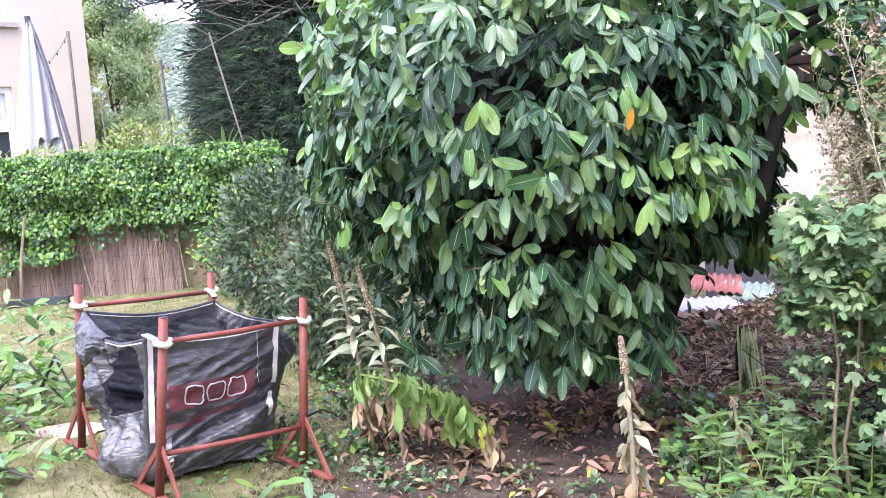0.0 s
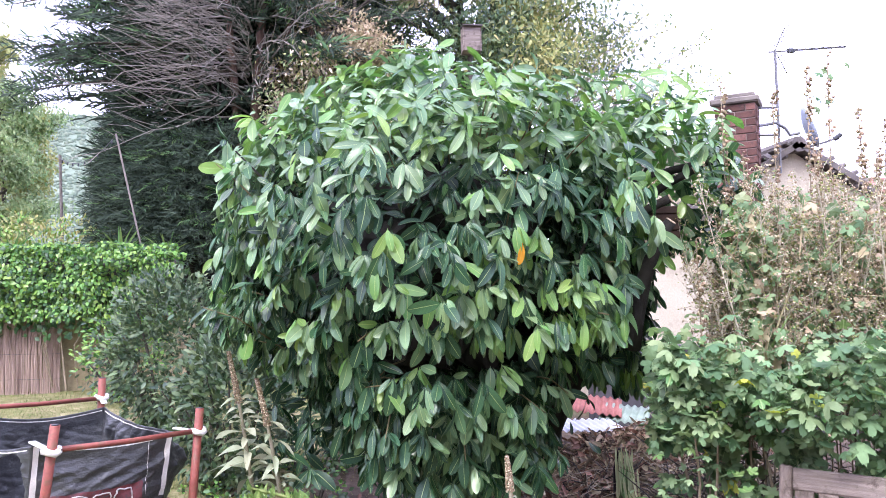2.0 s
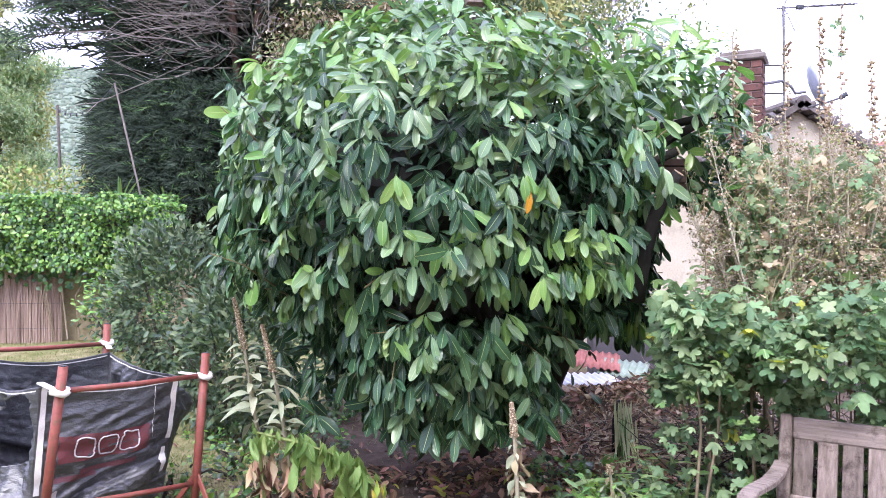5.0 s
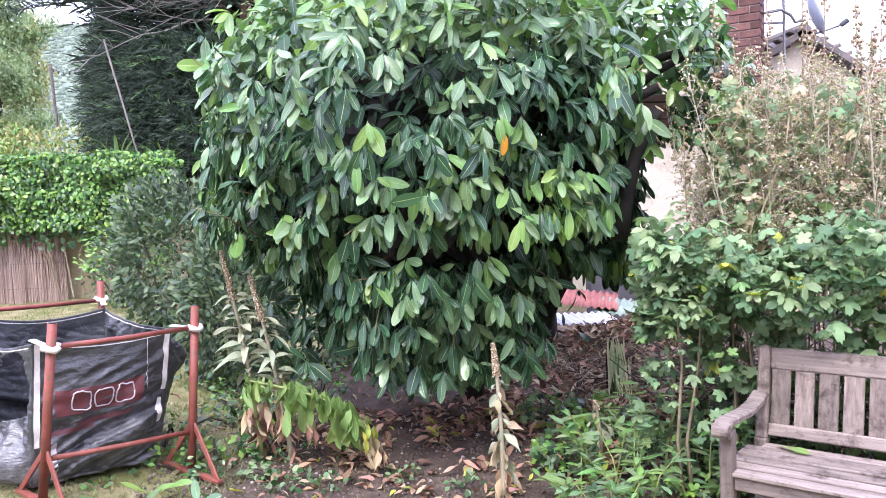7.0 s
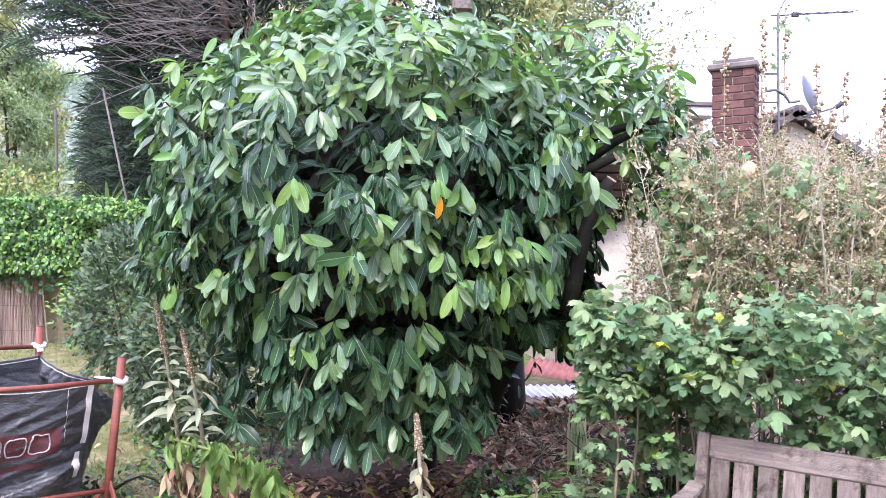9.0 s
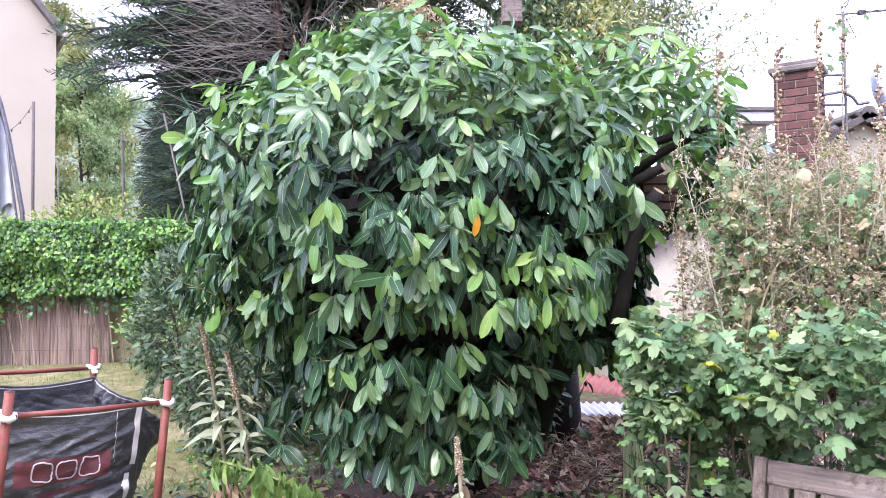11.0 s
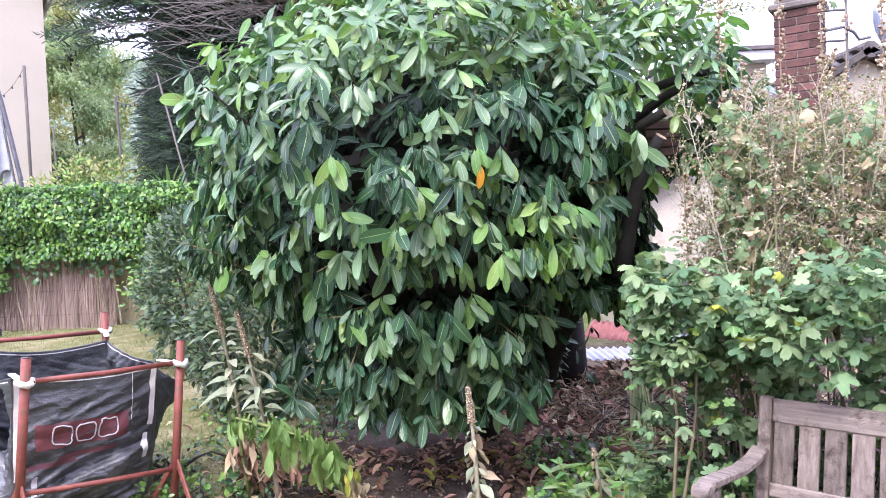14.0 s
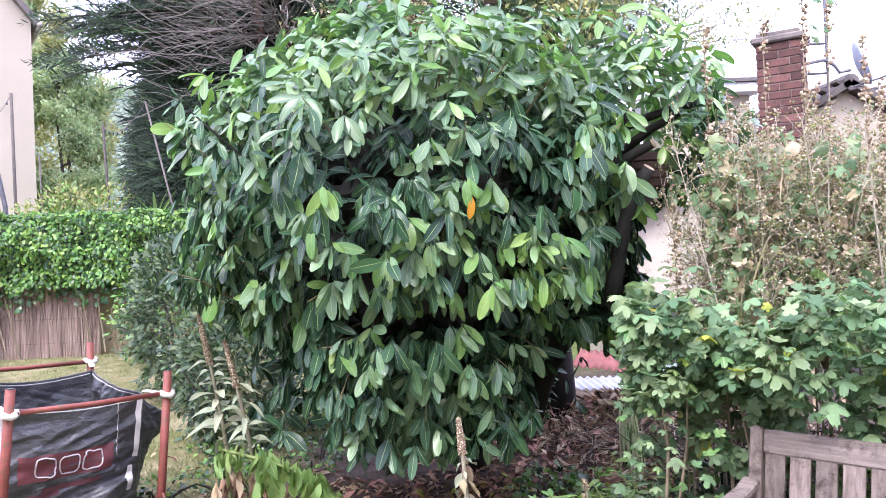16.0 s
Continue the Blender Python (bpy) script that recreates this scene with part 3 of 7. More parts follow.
# shaded boughs hanging beside the trunk
sp_ = np.stack([rnd(44, 1.72, 2.15), rnd(44, 5.45, 5.95), rnd(44, 1.12, 1.62)], 1)
sp_[:14] = np.stack([rnd(14, 1.94, 2.20), rnd(14, 5.55, 5.85), rnd(14, 0.90, 1.15)], 1)
rp, rn = np.concatenate([rp, sp_]), np.concatenate([rn, np.tile([0.1, -1.0, 0.0], (44, 1)) + 0.5 * rnd(44, k=3)])
RP, RA, RN, RS, RG = shoots(rp, rn, (5, 8), (0.12, 0.18), 0.7 + 0.7 * smooth01((2.3 - rp[:, 2]) / 0.8))
# boughs hanging to the ground on the side towards the heap
hp_ = np.stack([rnd(46, 0.75, 1.42), rnd(46, 4.85, 5.5), rnd(46, 0.52, 0.92)], 1)
HP_, HA, HN, HS, HG = shoots(hp_, np.tile([0.1, -1.0, 0.1], (46, 1)) + 0.4 * rnd(46, k=3), (4, 6), (0.13, 0.19), np.full(46, 1.5))
HG = HG * 0.95
# inner leaves that close the view into the crown, tone darkened for shade
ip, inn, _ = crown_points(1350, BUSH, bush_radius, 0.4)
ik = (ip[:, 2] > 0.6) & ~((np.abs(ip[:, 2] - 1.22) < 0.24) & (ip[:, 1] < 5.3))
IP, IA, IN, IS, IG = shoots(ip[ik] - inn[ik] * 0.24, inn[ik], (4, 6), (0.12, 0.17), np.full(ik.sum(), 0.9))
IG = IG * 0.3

# deep fill leaves, nearly all in the dark tone that paints the crown's shade
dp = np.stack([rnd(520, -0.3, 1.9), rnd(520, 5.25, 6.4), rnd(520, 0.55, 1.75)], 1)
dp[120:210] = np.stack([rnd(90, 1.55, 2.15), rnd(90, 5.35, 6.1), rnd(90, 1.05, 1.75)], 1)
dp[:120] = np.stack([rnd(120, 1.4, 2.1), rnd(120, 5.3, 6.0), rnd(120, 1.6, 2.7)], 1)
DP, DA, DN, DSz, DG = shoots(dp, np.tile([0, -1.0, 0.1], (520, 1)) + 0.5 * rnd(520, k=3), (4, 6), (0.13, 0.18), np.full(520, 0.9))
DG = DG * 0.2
AP, AA, AN, AS, AG = (np.concatenate(q) for q in ((LP, RP, IP, DP, HP_), (LA, RA, IA, DA, HA), (LN, RN, IN, DN, HN), (LS, RS, IS, DSz, HS), (LG, RG, IG, DG, HG)))
lopped = np.zeros(len(AP), bool)
for c in ((2.08, 4.95, 1.94), (2.06, 5.15, 2.28)):            # leaves cleared round the two sawn limbs
    lopped |= (np.hypot(AP[:, 0] - c[0], AP[:, 2] - c[2] - 0.03) < 0.12) & (AP[:, 1] < c[1] + 0.1)
low = ~lopped & (AP[:, 2] > np.where(np.abs(AP[:, 0] - 1.05) < 0.4, 0.30, 0.36)) & ~((AP[:, 0] > 1.43) & (AP[:, 0] < 1.88) & (AP[:, 2] < 0.93 + 0.12 * (AP[:, 0] - 1.35)) & (AP[:, 1] < 6.8) & (np.random.random(len(AP)) < 0.92))
AP, AA, AN, AS, AG = AP[low], AA[low], AN[low], AS[low], AG[low]
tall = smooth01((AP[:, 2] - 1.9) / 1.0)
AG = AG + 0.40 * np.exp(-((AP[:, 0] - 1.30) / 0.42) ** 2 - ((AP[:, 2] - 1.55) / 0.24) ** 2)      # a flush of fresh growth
# light and shade put into the tone: lighter high up, darker low and left
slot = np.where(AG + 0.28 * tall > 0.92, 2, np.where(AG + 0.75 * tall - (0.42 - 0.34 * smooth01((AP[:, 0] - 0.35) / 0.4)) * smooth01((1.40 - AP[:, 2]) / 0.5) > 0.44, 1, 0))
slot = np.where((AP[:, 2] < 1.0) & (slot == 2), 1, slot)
LM = oriented(AP - BO, AA, AN, AS, np.random.uniform(0.78, 1.18, len(AS)))
# single leaves on the side towards the lawn
facing = np.where((AP[:, 1] < 4.75) & (np.abs(AP[:, 0] - 0.8) < 0.9) & (AP[:, 2] > 0.8) & (AP[:, 2] < 2.4))[0]
single = np.zeros(len(AP), bool)
single[np.random.permutation(facing)[:298]] = True
LAUREL = [laurel_dark, laurel_mid, laurel_young]
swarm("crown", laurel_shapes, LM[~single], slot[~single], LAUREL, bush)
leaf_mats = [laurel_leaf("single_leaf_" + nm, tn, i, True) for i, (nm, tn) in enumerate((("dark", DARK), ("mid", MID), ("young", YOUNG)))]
leaf_data = [[Geo().add(vs, fs, uv).mesh("leaf", m, True) for vs, fs, uv in laurel_shapes] for m in leaf_mats]
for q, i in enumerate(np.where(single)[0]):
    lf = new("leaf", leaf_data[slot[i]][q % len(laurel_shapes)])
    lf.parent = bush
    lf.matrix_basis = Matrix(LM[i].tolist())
yl = new("leaf", Geo().add(*laurel_shapes[0]).mesh("yellow_leaf", laurel_yellow, True))
yl.parent = bush
yl.matrix_basis = Matrix(oriented(np.array([[1.075, 4.46, 1.785]]) - BO, np.array([[-0.15, -0.1, -1.0]]), np.array([[0.25, -1.0, 0.1]]), 0.11)[0].tolist())
tagged(yl, "single yellow leaf")

# closed dark shell deep in the crown, added for shade in the gaps
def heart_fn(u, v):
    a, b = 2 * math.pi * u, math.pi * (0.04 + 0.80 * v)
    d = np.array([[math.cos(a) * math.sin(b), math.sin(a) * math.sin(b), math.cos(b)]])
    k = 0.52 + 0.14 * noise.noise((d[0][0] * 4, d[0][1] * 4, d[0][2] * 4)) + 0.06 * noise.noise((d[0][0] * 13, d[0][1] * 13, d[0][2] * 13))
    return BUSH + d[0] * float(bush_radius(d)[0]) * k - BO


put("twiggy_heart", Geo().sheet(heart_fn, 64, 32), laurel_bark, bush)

# limbs
g = Geo()
g.tube(np.array([[-0.28, 0.62, -0.05], [-0.24, 0.55, 0.35], [-0.15, 0.25, 0.75], [-0.12, -0.1, 1.2]]), [0.085, 0.075, 0.07, 0.065], 9)
put("trunk", g, laurel_bark, bush, smooth=True)
for i in range(34):
    tip = cp[np.random.randint(len(cp))] - BO
    a = np.array([-0.18, 0.25, np.random.uniform(0.5, 1.0)])
    mid = (a + tip) / 2 + rnd(3, -0.15, 0.15) + np.array([0, 0, -0.1])
    q = np.array([(1 - t) ** 2 * a + 2 * t * (1 - t) * mid + t * t * tip for t in np.linspace(0, 0.97, 7)])
    put("branch", Geo().tube(q, np.linspace(np.random.uniform(0.018, 0.035), 0.005, 7), 6), laurel_bark, bush, smooth=True)
shoot_bark = surface("young_shoot_bark", (0.10, 0.085, 0.04), (0.22, 0.18, 0.09), 0.7, 12, 80, 0.3)
for i in np.random.permutation(len(cp))[:110]:
    e = cp[i] - BO + cn[i] * 0.05
    a = e - cn[i] * 0.40 + np.array([0, 0, -0.16]) + rnd(3, -0.1, 0.1)
    put("shoot", Geo().tube([a, (a + e) / 2 + np.array([0, 0, 0.03]), e], [0.006, 0.005, 0.003], 5), shoot_bark, bush, smooth=True)
stubs = [((0.45, -0.73, 1.25), (0.63, -0.95, 2.00), 0.042), ((0.43, -0.53, 1.59), (0.61, -0.75, 2.34), 0.046), ((0.1, 0.0, 0.55), (0.78, -0.55, 1.86), 0.055), ((0.1, 0.05, 0.6), (0.62, -0.35, 2.30), 0.05), ((0.1, 0.0, 0.5), (0.72, -0.35, 1.42), 0.045),
         ((0.15, -0.1, 1.4), (0.72, -0.75, 2.16), 0.034), ((0.1, -0.1, 1.1), (0.56, -0.76, 1.88), 0.036), ((0.2, -0.1, 1.4), (0.90, -0.70, 2.34), 0.03), ((0.35, -0.45, 2.10), (1.12, -0.62, 2.42), 0.028), ((0.0, -0.1, 1.1), (-0.15, -0.35, 2.55), 0.04)]
for a, b, r in stubs:
    a, b = np.array(a), np.array(b)
    mid = np.array([a[0] + 0.25 * (b[0] - a[0]), (a[1] + b[1]) / 2, a[2] + 0.75 * (b[2] - a[2])])
    q = np.array([(1 - t) ** 2 * a + 2 * t * (1 - t) * mid + t * t * b for t in np.linspace(0, 1, 8)])
    st = put("cut_branch", Geo().tube(q, np.linspace(r * 1.3, r * 0.8, 8), 8), laurel_bark, bush, smooth=True)
    d = unit(q[-1] - q[-2])
    put("cut_end", Geo().tube([b - d * 0.004, b + d * 0.004], r * 0.78, 8), cut_wood, st, "pale sawn end")

# ---- bag on its stand ----
POSTS = {"fl": ((-1.325, 4.72), (-1.17, 4.60, 0.955)), "fr": ((-0.675, 5.12), (-0.615, 5.20, 0.930)), "bl": ((-2.06, 5.45), (-1.91, 5.31, 1.085)), "br": ((-1.42, 6.05), (-1.37, 6.00, 1.04))}
P3 = {k: (np.array([*a, float(gz(*a)) + 0.02]), np.array(b)) for k, (a, b) in POSTS.items()}


def along(k, z):
    a, b = P3[k]
    return a + (b - a) * (z - a[2]) / (b[2] - a[2])


stand_v = unit(P3["bl"][1] - P3["fl"][1]) * np.array([1, 1, 0])
for pair in (("fl", "fr"), ("bl", "br")):
    base = np.array([*P3[pair[0]][0][:2], P3[pair[0]][0][2] - 0.02])
    tr = thing("steel_trestle", "red-painted steel trestle stand on the lawn", "stand", tuple(base), group="trestles holding the bag")
    for k in pair:
        a, b = P3[k]
        po = put("post", Geo().tube([a - base, b - base], 0.023, 12), red_steel, tr, smooth=True)
        put("cap", Geo().tube([b - base, b - base + np.array([0, 0, 0.004])], 0.018, 12), dark_plastic, po, "dark open tube end")
        foot_a, foot_b = a - stand_v * 0.26, a + stand_v * 0.26
        for q in (foot_a, foot_b):
            q[2] = float(gz(*q[:2])) + 0.015
        put("foot", Geo().bar(foot_a - base, foot_b - base, 0.04, 0.02, bevel=0.003), red_steel, tr)
        mid = a + (b - a) * 0.30
        for q in (foot_a, foot_b):
            put("brace", Geo().bar(q * 0.94 + a * 0.06 - base, mid - base, 0.03, 0.012, up=(0.6, 0.8, 0)), red_steel, tr)
    for zz in (0.87, 0.24):
        h = [(P3[k][1] - P3[k][0]) * zz + P3[k][0] - base for k in pair]
        put("rail", Geo().tube([h[0], (h[0] + h[1]) / 2 - np.array([0, 0, 0.006]), h[1]], 0.0138, 10), red_steel, tr, smooth=True)

BAG = {}
for k, foot_at, rim_at in (("fl", (-1.43, 4.87), (-1.335, 4.765, 0.835)), ("fr", (-0.89, 5.31), (-0.765, 5.245, 0.80)), ("br", (-1.36, 5.86), (-1.335, 5.93, 0.865)), ("bl", (-1.80, 5.38), (-1.88, 5.31, 0.93))):
    BAG[k] = (np.array([*foot_at, float(gz(*foot_at)) + 0.035]), np.array(rim_at))


def bag_panel(k0, k1, bulge, sag, seed, slump=0.0):
    (b0, t0), (b1, t1) = BAG[k0], BAG[k1]
    out = np.cross(b1 - b0, [0, 0, 1])
    out = unit(out)

    def fn(u, v):
        p = (b0 * (1 - u) + b1 * u) * (1 - v) + (t0 * (1 - u) + t1 * u) * v
        s = math.sin(math.pi * u)
        p = p + np.array([0, 0, -sag * s * v * v])
        s4 = min(1.0, 3.0 * s) ** 0.7
        w = bulge * s * math.sin(math.pi * (v * 0.9 + 0.05))
        if slump < 0:        # the slack end: hollow under the rim, slumped out over the ground
            w += min(1.0, 3 * s) * (0.03 * math.exp(-((v - 1.0) / 0.12) ** 2) - 0.10 * math.exp(-((v - 0.55) / 0.2) ** 2 - ((u - 0.75) / 0.25) ** 2) + 0.17 * math.exp(-((v - 0.13) / 0.16) ** 2 - ((u - 0.70) / 0.26) ** 2) + 0.10 * math.exp(-((v - 0.55) / 0.14) ** 2 - ((u - 0.18) / 0.2) ** 2))
        elif slump > 0:      # the far end: a pocket of cloth hanging out under the rim
            w += slump * math.exp(-((u - 0.26) / 0.17) ** 2) * math.exp(-((v - 0.74) / 0.19) ** 2) * min(1.0, u * 8)
        else:                # a long diagonal fold above the slumped foot
            e = v - 0.24 - 0.34 * (u - 0.4)
            w += s * (0.060 * math.exp(-(e / 0.18) ** 2) if e < 0 else 0.060 * math.exp(-e / 0.03) - 0.035 * math.exp(-((e - 0.02) / 0.03) ** 2))
        n1 = noise.noise((u * 2.4 + seed, v * 2.6, seed)) * 0.035
        ac, al = (v - 0.5 * u, u + 0.5 * v) if slump == 0 else (u + 0.45 * v, v - 0.3 * u)
        r1 = 0.5 - abs(noise.noise((al * 1.5 + seed, ac * 5.0, 7 + seed))) ** 0.8
        r2 = 0.5 - abs(noise.noise((al * 3.0 + seed, ac * 12.0 + al * 2, 17 + seed))) ** 0.8
        r3 = 0.5 - abs(noise.noise((u * 9 - v * 7 + seed, v * 16 + u * 6, 27 + seed))) ** 0.8
        amp = 1.15 - 0.75 * v if slump == 0 else 1.25
        w += (n1 + 0.060 * (r1 - 0.3) + 0.034 * (r2 - 0.3) + 0.014 * (r3 - 0.3)) * s4 * amp * (1.35 if slump < 0 else 1.0) * (1 - 0.85 * float(smooth01((v - 0.86) / 0.14)))
        return p + out * w
    return fn


def bag_material():
    k = Nodes("woven_black_polypropylene")
    c = k.coords()
    big, fine = k.noise(c, 5.0, 5), k.noise(c, 260.0, 2, 0.6, (1, 1, 0.25))
    col = k.ramp(big, [(0.3, (0.022, 0.024, 0.028)), (0.55, (0.056, 0.060, 0.068)), (0.75, (0.12, 0.125, 0.142))])
    scuff = k.ramp(k.noise(c, 22.0, 6, 0.75), [(0.56, (0, 0, 0)), (0.72, (1, 1, 1))])
    col = k.mix(k.math("MULTIPLY", scuff, 0.45), col, (0.24, 0.24, 0.26))
    xyz = k.n("ShaderNodeSeparateXYZ")
    k.l(c, xyz.inputs[0])
    low_ = k.math("MULTIPLY", k.math("SUBTRACT", 0.36, xyz.outputs[2]), 4.0, True)
    dust = k.ramp(k.noise(c, 11.0, 6, 0.75), [(0.40, (0, 0, 0)), (0.62, (1, 1, 1))])
    col = k.mix(k.math("MULTIPLY", k.math("MULTIPLY", low_, dust), 0.35), col, (0.31, 0.30, 0.32))
    col = k.hsv(col, val=k.span(fine, 0.8, 1.2))
    ridge = k.math("ABSOLUTE", k.math("SUBTRACT", k.noise(c, 8.0, 3, 0.5, (1, 1, 2.2)), 0.5))
    ridge2 = k.math("ABSOLUTE", k.math("SUBTRACT", k.noise(c, 26.0, 2, 0.5, (1, 1, 2.0)), 0.5))
    h = k.math("ADD", k.math("MULTIPLY", ridge, -5.0), k.math("MULTIPLY", ridge2, -2.2))
    k.bump(k.math("ADD", h, k.math("MULTIPLY", fine, 0.25)), 0.30, 0.012)
    k.b.inputs["Coat Weight"].default_value, k.b.inputs["Coat Roughness"].default_value = 0.10, 0.30
    return k.done(col, k.span(big, 0.34, 0.50), 0.0, 0.75)


bag_cloth = bag_material()
bag_red = surface("faded_red_print", (0.12, 0.032, 0.040), (0.20, 0.060, 0.068), 0.5, 8, 120, 0.4, dirt=(0.085, 0.060, 0.066))
bag_dark_red = surface("worn_dark_print", (0.10, 0.035, 0.045), (0.14, 0.05, 0.06), 0.5, 8, 120, 0.4)
bag_white = surface("faded_white_print", (0.48, 0.44, 0.46), (0.62, 0.58, 0.60), 0.6, 14, 120, 0.3)
bag_base = BAG["fl"][0].copy()
bag = thing("bulk_bag", "large black woven builders bag tied inside red stands", "bag", tuple(bag_base))
panels = {"front_panel": ("fl", "fr", 0.05, 0.03, 1.3, 0.0), "end_panel": ("fr", "br", 0.06, 0.04, 4.1, 0.19), "back_panel": ("br", "bl", 0.05, 0.05, 8.7, 0.0), "slack_panel": ("bl", "fl", 0.10, 0.08, 3.3, -0.16)}
panel_fn = {}
for nm, (a, b, bu, sg, sd, sl) in panels.items():
    fn = bag_panel(a, b, bu, sg, sd, sl)
    panel_fn[nm] = fn
    cloth = Geo().sheet(lambda u, v: fn(u, v) - bag_base, 110, 100)
    if nm == "slack_panel":       # the end gapes open beside the corner strap
        keep_f = [i for i in range(len(cloth.f)) if (((i % 110 + 0.5) / 110 - 0.70) / 0.25) ** 4 + (((i // 110 + 0.5) / 100 - 0.69 - 0.25 * ((i % 110) / 110 - 0.70)) / 0.25) ** 4 > 1]
        cloth.f, cloth.m, cloth.uv = [cloth.f[i] for i in keep_f], [0] * len(keep_f), [c for i in keep_f for c in cloth.uv[4 * i:4 * i + 4]]
    ob = put(nm, cloth, bag_cloth, bag, smooth=True)
    so = ob.modifiers.new("cloth", "SOLIDIFY")
    so.thickness, so.offset = 0.004, 0
    if nm == "slack_panel":
        tagged(ob, "slack end folded in, open and dark inside")


def flap(u, v):
    """The rim of the slack end folded outwards and hanging down from the corner."""
    t = 0.01 + 0.46 * u
    top = BAG["bl"][1] * (1 - t) + BAG["fl"][1] * t + np.array([0, 0, -0.08 * math.sin(math.pi * t)])
    o = unit(np.array([-0.75, -0.62, 0.0]))
    drop = v * (0.08 + 0.15 * math.sin(math.pi * min(1, 0.15 + u * 1.05)))
    cr = 0.050 * (0.5 - abs(noise.noise((u * 3.2 + v, v * 1.6, 3))) ** 0.7) + 0.016 * (0.5 - abs(noise.noise((u * 9 - v * 2, v * 4, 8))) ** 0.7)
    return top + o * (0.012 + 0.085 * math.sin(v * 2.4) * (0.4 + 0.6 * math.sin(math.pi * u)) + cr * min(1.0, v * 4)) + np.array([0, 0, 0.022 * math.sin(min(v * 6, 3.14)) - drop]) - bag_base


fl_ = put("folded_flap", Geo().sheet(flap, 70, 28), bag_cloth, bag, "shiny flap folded over the rim", smooth=True)
so = fl_.modifiers.new("cloth", "SOLIDIFY")
so.thickness, so.offset = 0.004, 0
bb = [BAG[k][0] for k in ("fl", "fr", "br", "bl")]
ob = put("bottom_panel", Geo().sheet(lambda u, v: (bb[0] * (1 - u) + bb[1] * u) * (1 - v) + (bb[3] * (1 - u) + bb[2] * u) * v - bag_base + np.array([0, 0, 0.02]), 8, 8), bag_cloth, bag)


def on_panel(nm, u0, u1, v0, v1, nu, nv, off, name, m, label="", parent=None, skew=0.0):
    fn = panel_fn[nm]

    def f2(u, v):
        e = 1e-3
        p = fn(u, v)
        n_ = unit(np.cross(fn(u + e, v) - p, fn(u, v + e) - p))
        return p + n_ * off - bag_base
    return put(name, Geo().sheet(lambda u, v: f2(u, v + skew * (u - u0)), nu, nv, 0, u0, u1, v0, v1), m, parent or bag, label, smooth=True)


on_panel("front_panel", 0.008, 0.045, 0.28, 1.0, 2, 24, 0.010, "webbing_strap", webbing, "white stitched webbing strap")
on_panel("front_panel", 0.94, 0.985, 0.55, 0.98, 2, 16, 0.010, "webbing_strap", webbing, "white stitched webbing strap")
on_panel("front_panel", 0.90, 0.94, 0.32, 0.50, 2, 8, 0.010, "webbing_strap", webbing, "white stitched webbing strap")
patch = on_panel("front_panel", 0.14, 0.78, 0.48, 0.665, 28, 8, 0.005, "printed_patch", bag_red, "faded red printed panel with white outlined blocks", skew=0.05)


def outline_block(u0, u1, v0, v1, w=0.012):
    """A hollow block with rounded corners, as a plain shape on the patch."""
    fn = panel_fn["front_panel"]
    ring = []
    for a in np.linspace(0, 2 * math.pi, 29):
        c, s_ = math.cos(a), math.sin(a)
        ring.append(((u0 + u1) / 2 + (u1 - u0) / 2 * math.copysign(abs(c) ** 0.55, c), (v0 + v1) / 2 + (v1 - v0) / 2 * math.copysign(abs(s_) ** 0.55, s_)))
    pts = []
    for u, v in ring:
        v = v + 0.05 * (u - 0.14)
        p = fn(u, v)
        pts.append(p + unit(np.cross(fn(u + 1e-3, v) - p, fn(u, v + 1e-3) - p)) * 0.009 - bag_base)
    put("printed_ring", Geo().tube(pts, 0.0042, 5), bag_white, patch, "white printed outline", smooth=True)


for u in (0.25, 0.41, 0.57):
    outline_block(u, u + 0.135, 0.505, 0.640)
for a, b, v in ((0.30, 0.70, 0.395), (0.08, 0.42, 0.335)):
    on_panel("front_panel", a, b, v, v + 0.035, 12, 2, 0.005, "printed_bar", bag_dark_red, "faint dark red line of print", skew=0.10)
on_panel("front_panel", 0.800, 0.804, 0.60, 0.985, 1, 20, 0.012, "loose_thread", webbing, "loose white thread hanging from the rim")
for nm, off in (("front_panel", 0.004), ("back_panel", -0.004), ("end_panel", -0.004), ("slack_panel", 0.004)):
    on_panel(nm, 0.02, 0.98, 0.972, 0.980, 40, 1, off, "hem_stitching", webbing, "pale line of stitching along the rim")
on_panel("front_panel", 0.12, 0.16, 0.03, 0.30, 1, 14, 0.005, "seam", bag_white, "frayed pale seam")
for k in ("fl", "fr", "bl", "br"):
    t = along(k, P3[k][1][2] - 0.125)
    q = BAG[k][1]
    lp_ = [t + 0.035 * np.array([math.cos(a), math.sin(a), 0.25 * math.sin(2 * a)]) for a in np.linspace(0, 2 * math.pi, 9)]
    tie = Geo().tube(np.array(lp_) - bag_base, 0.017, 6, caps=False)
    tie.bar(t - bag_base, q - bag_base + np.array([0, 0, 0.02]), 0.035, 0.008)
    put("corner_loop", tie, webbing, bag, "white webbing loop round a post", smooth=True)

# ---- bench ----
B_DIR, B_BACK = unit(np.array([0.69, -0.72])), unit(np.array([0.72, 0.69]))
bench = thing("garden_bench", "weathered grey-brown teak garden bench with slatted back", "bench", (1.84, 3.84, -0.20), math.degrees(math.atan2(B_DIR[1], B_DIR[0])))
BL_, BD = 1.28, 0.56         # length along local x, depth along local y


def plank(name, a, b, w, d, up=(0, 0, 1), bevel=0.006, label=""):
    return put(name, Geo().bar(a, b, w, d, up, bevel), teak_upright if abs(b[2] - a[2]) > 0.2 else teak, bench, label)


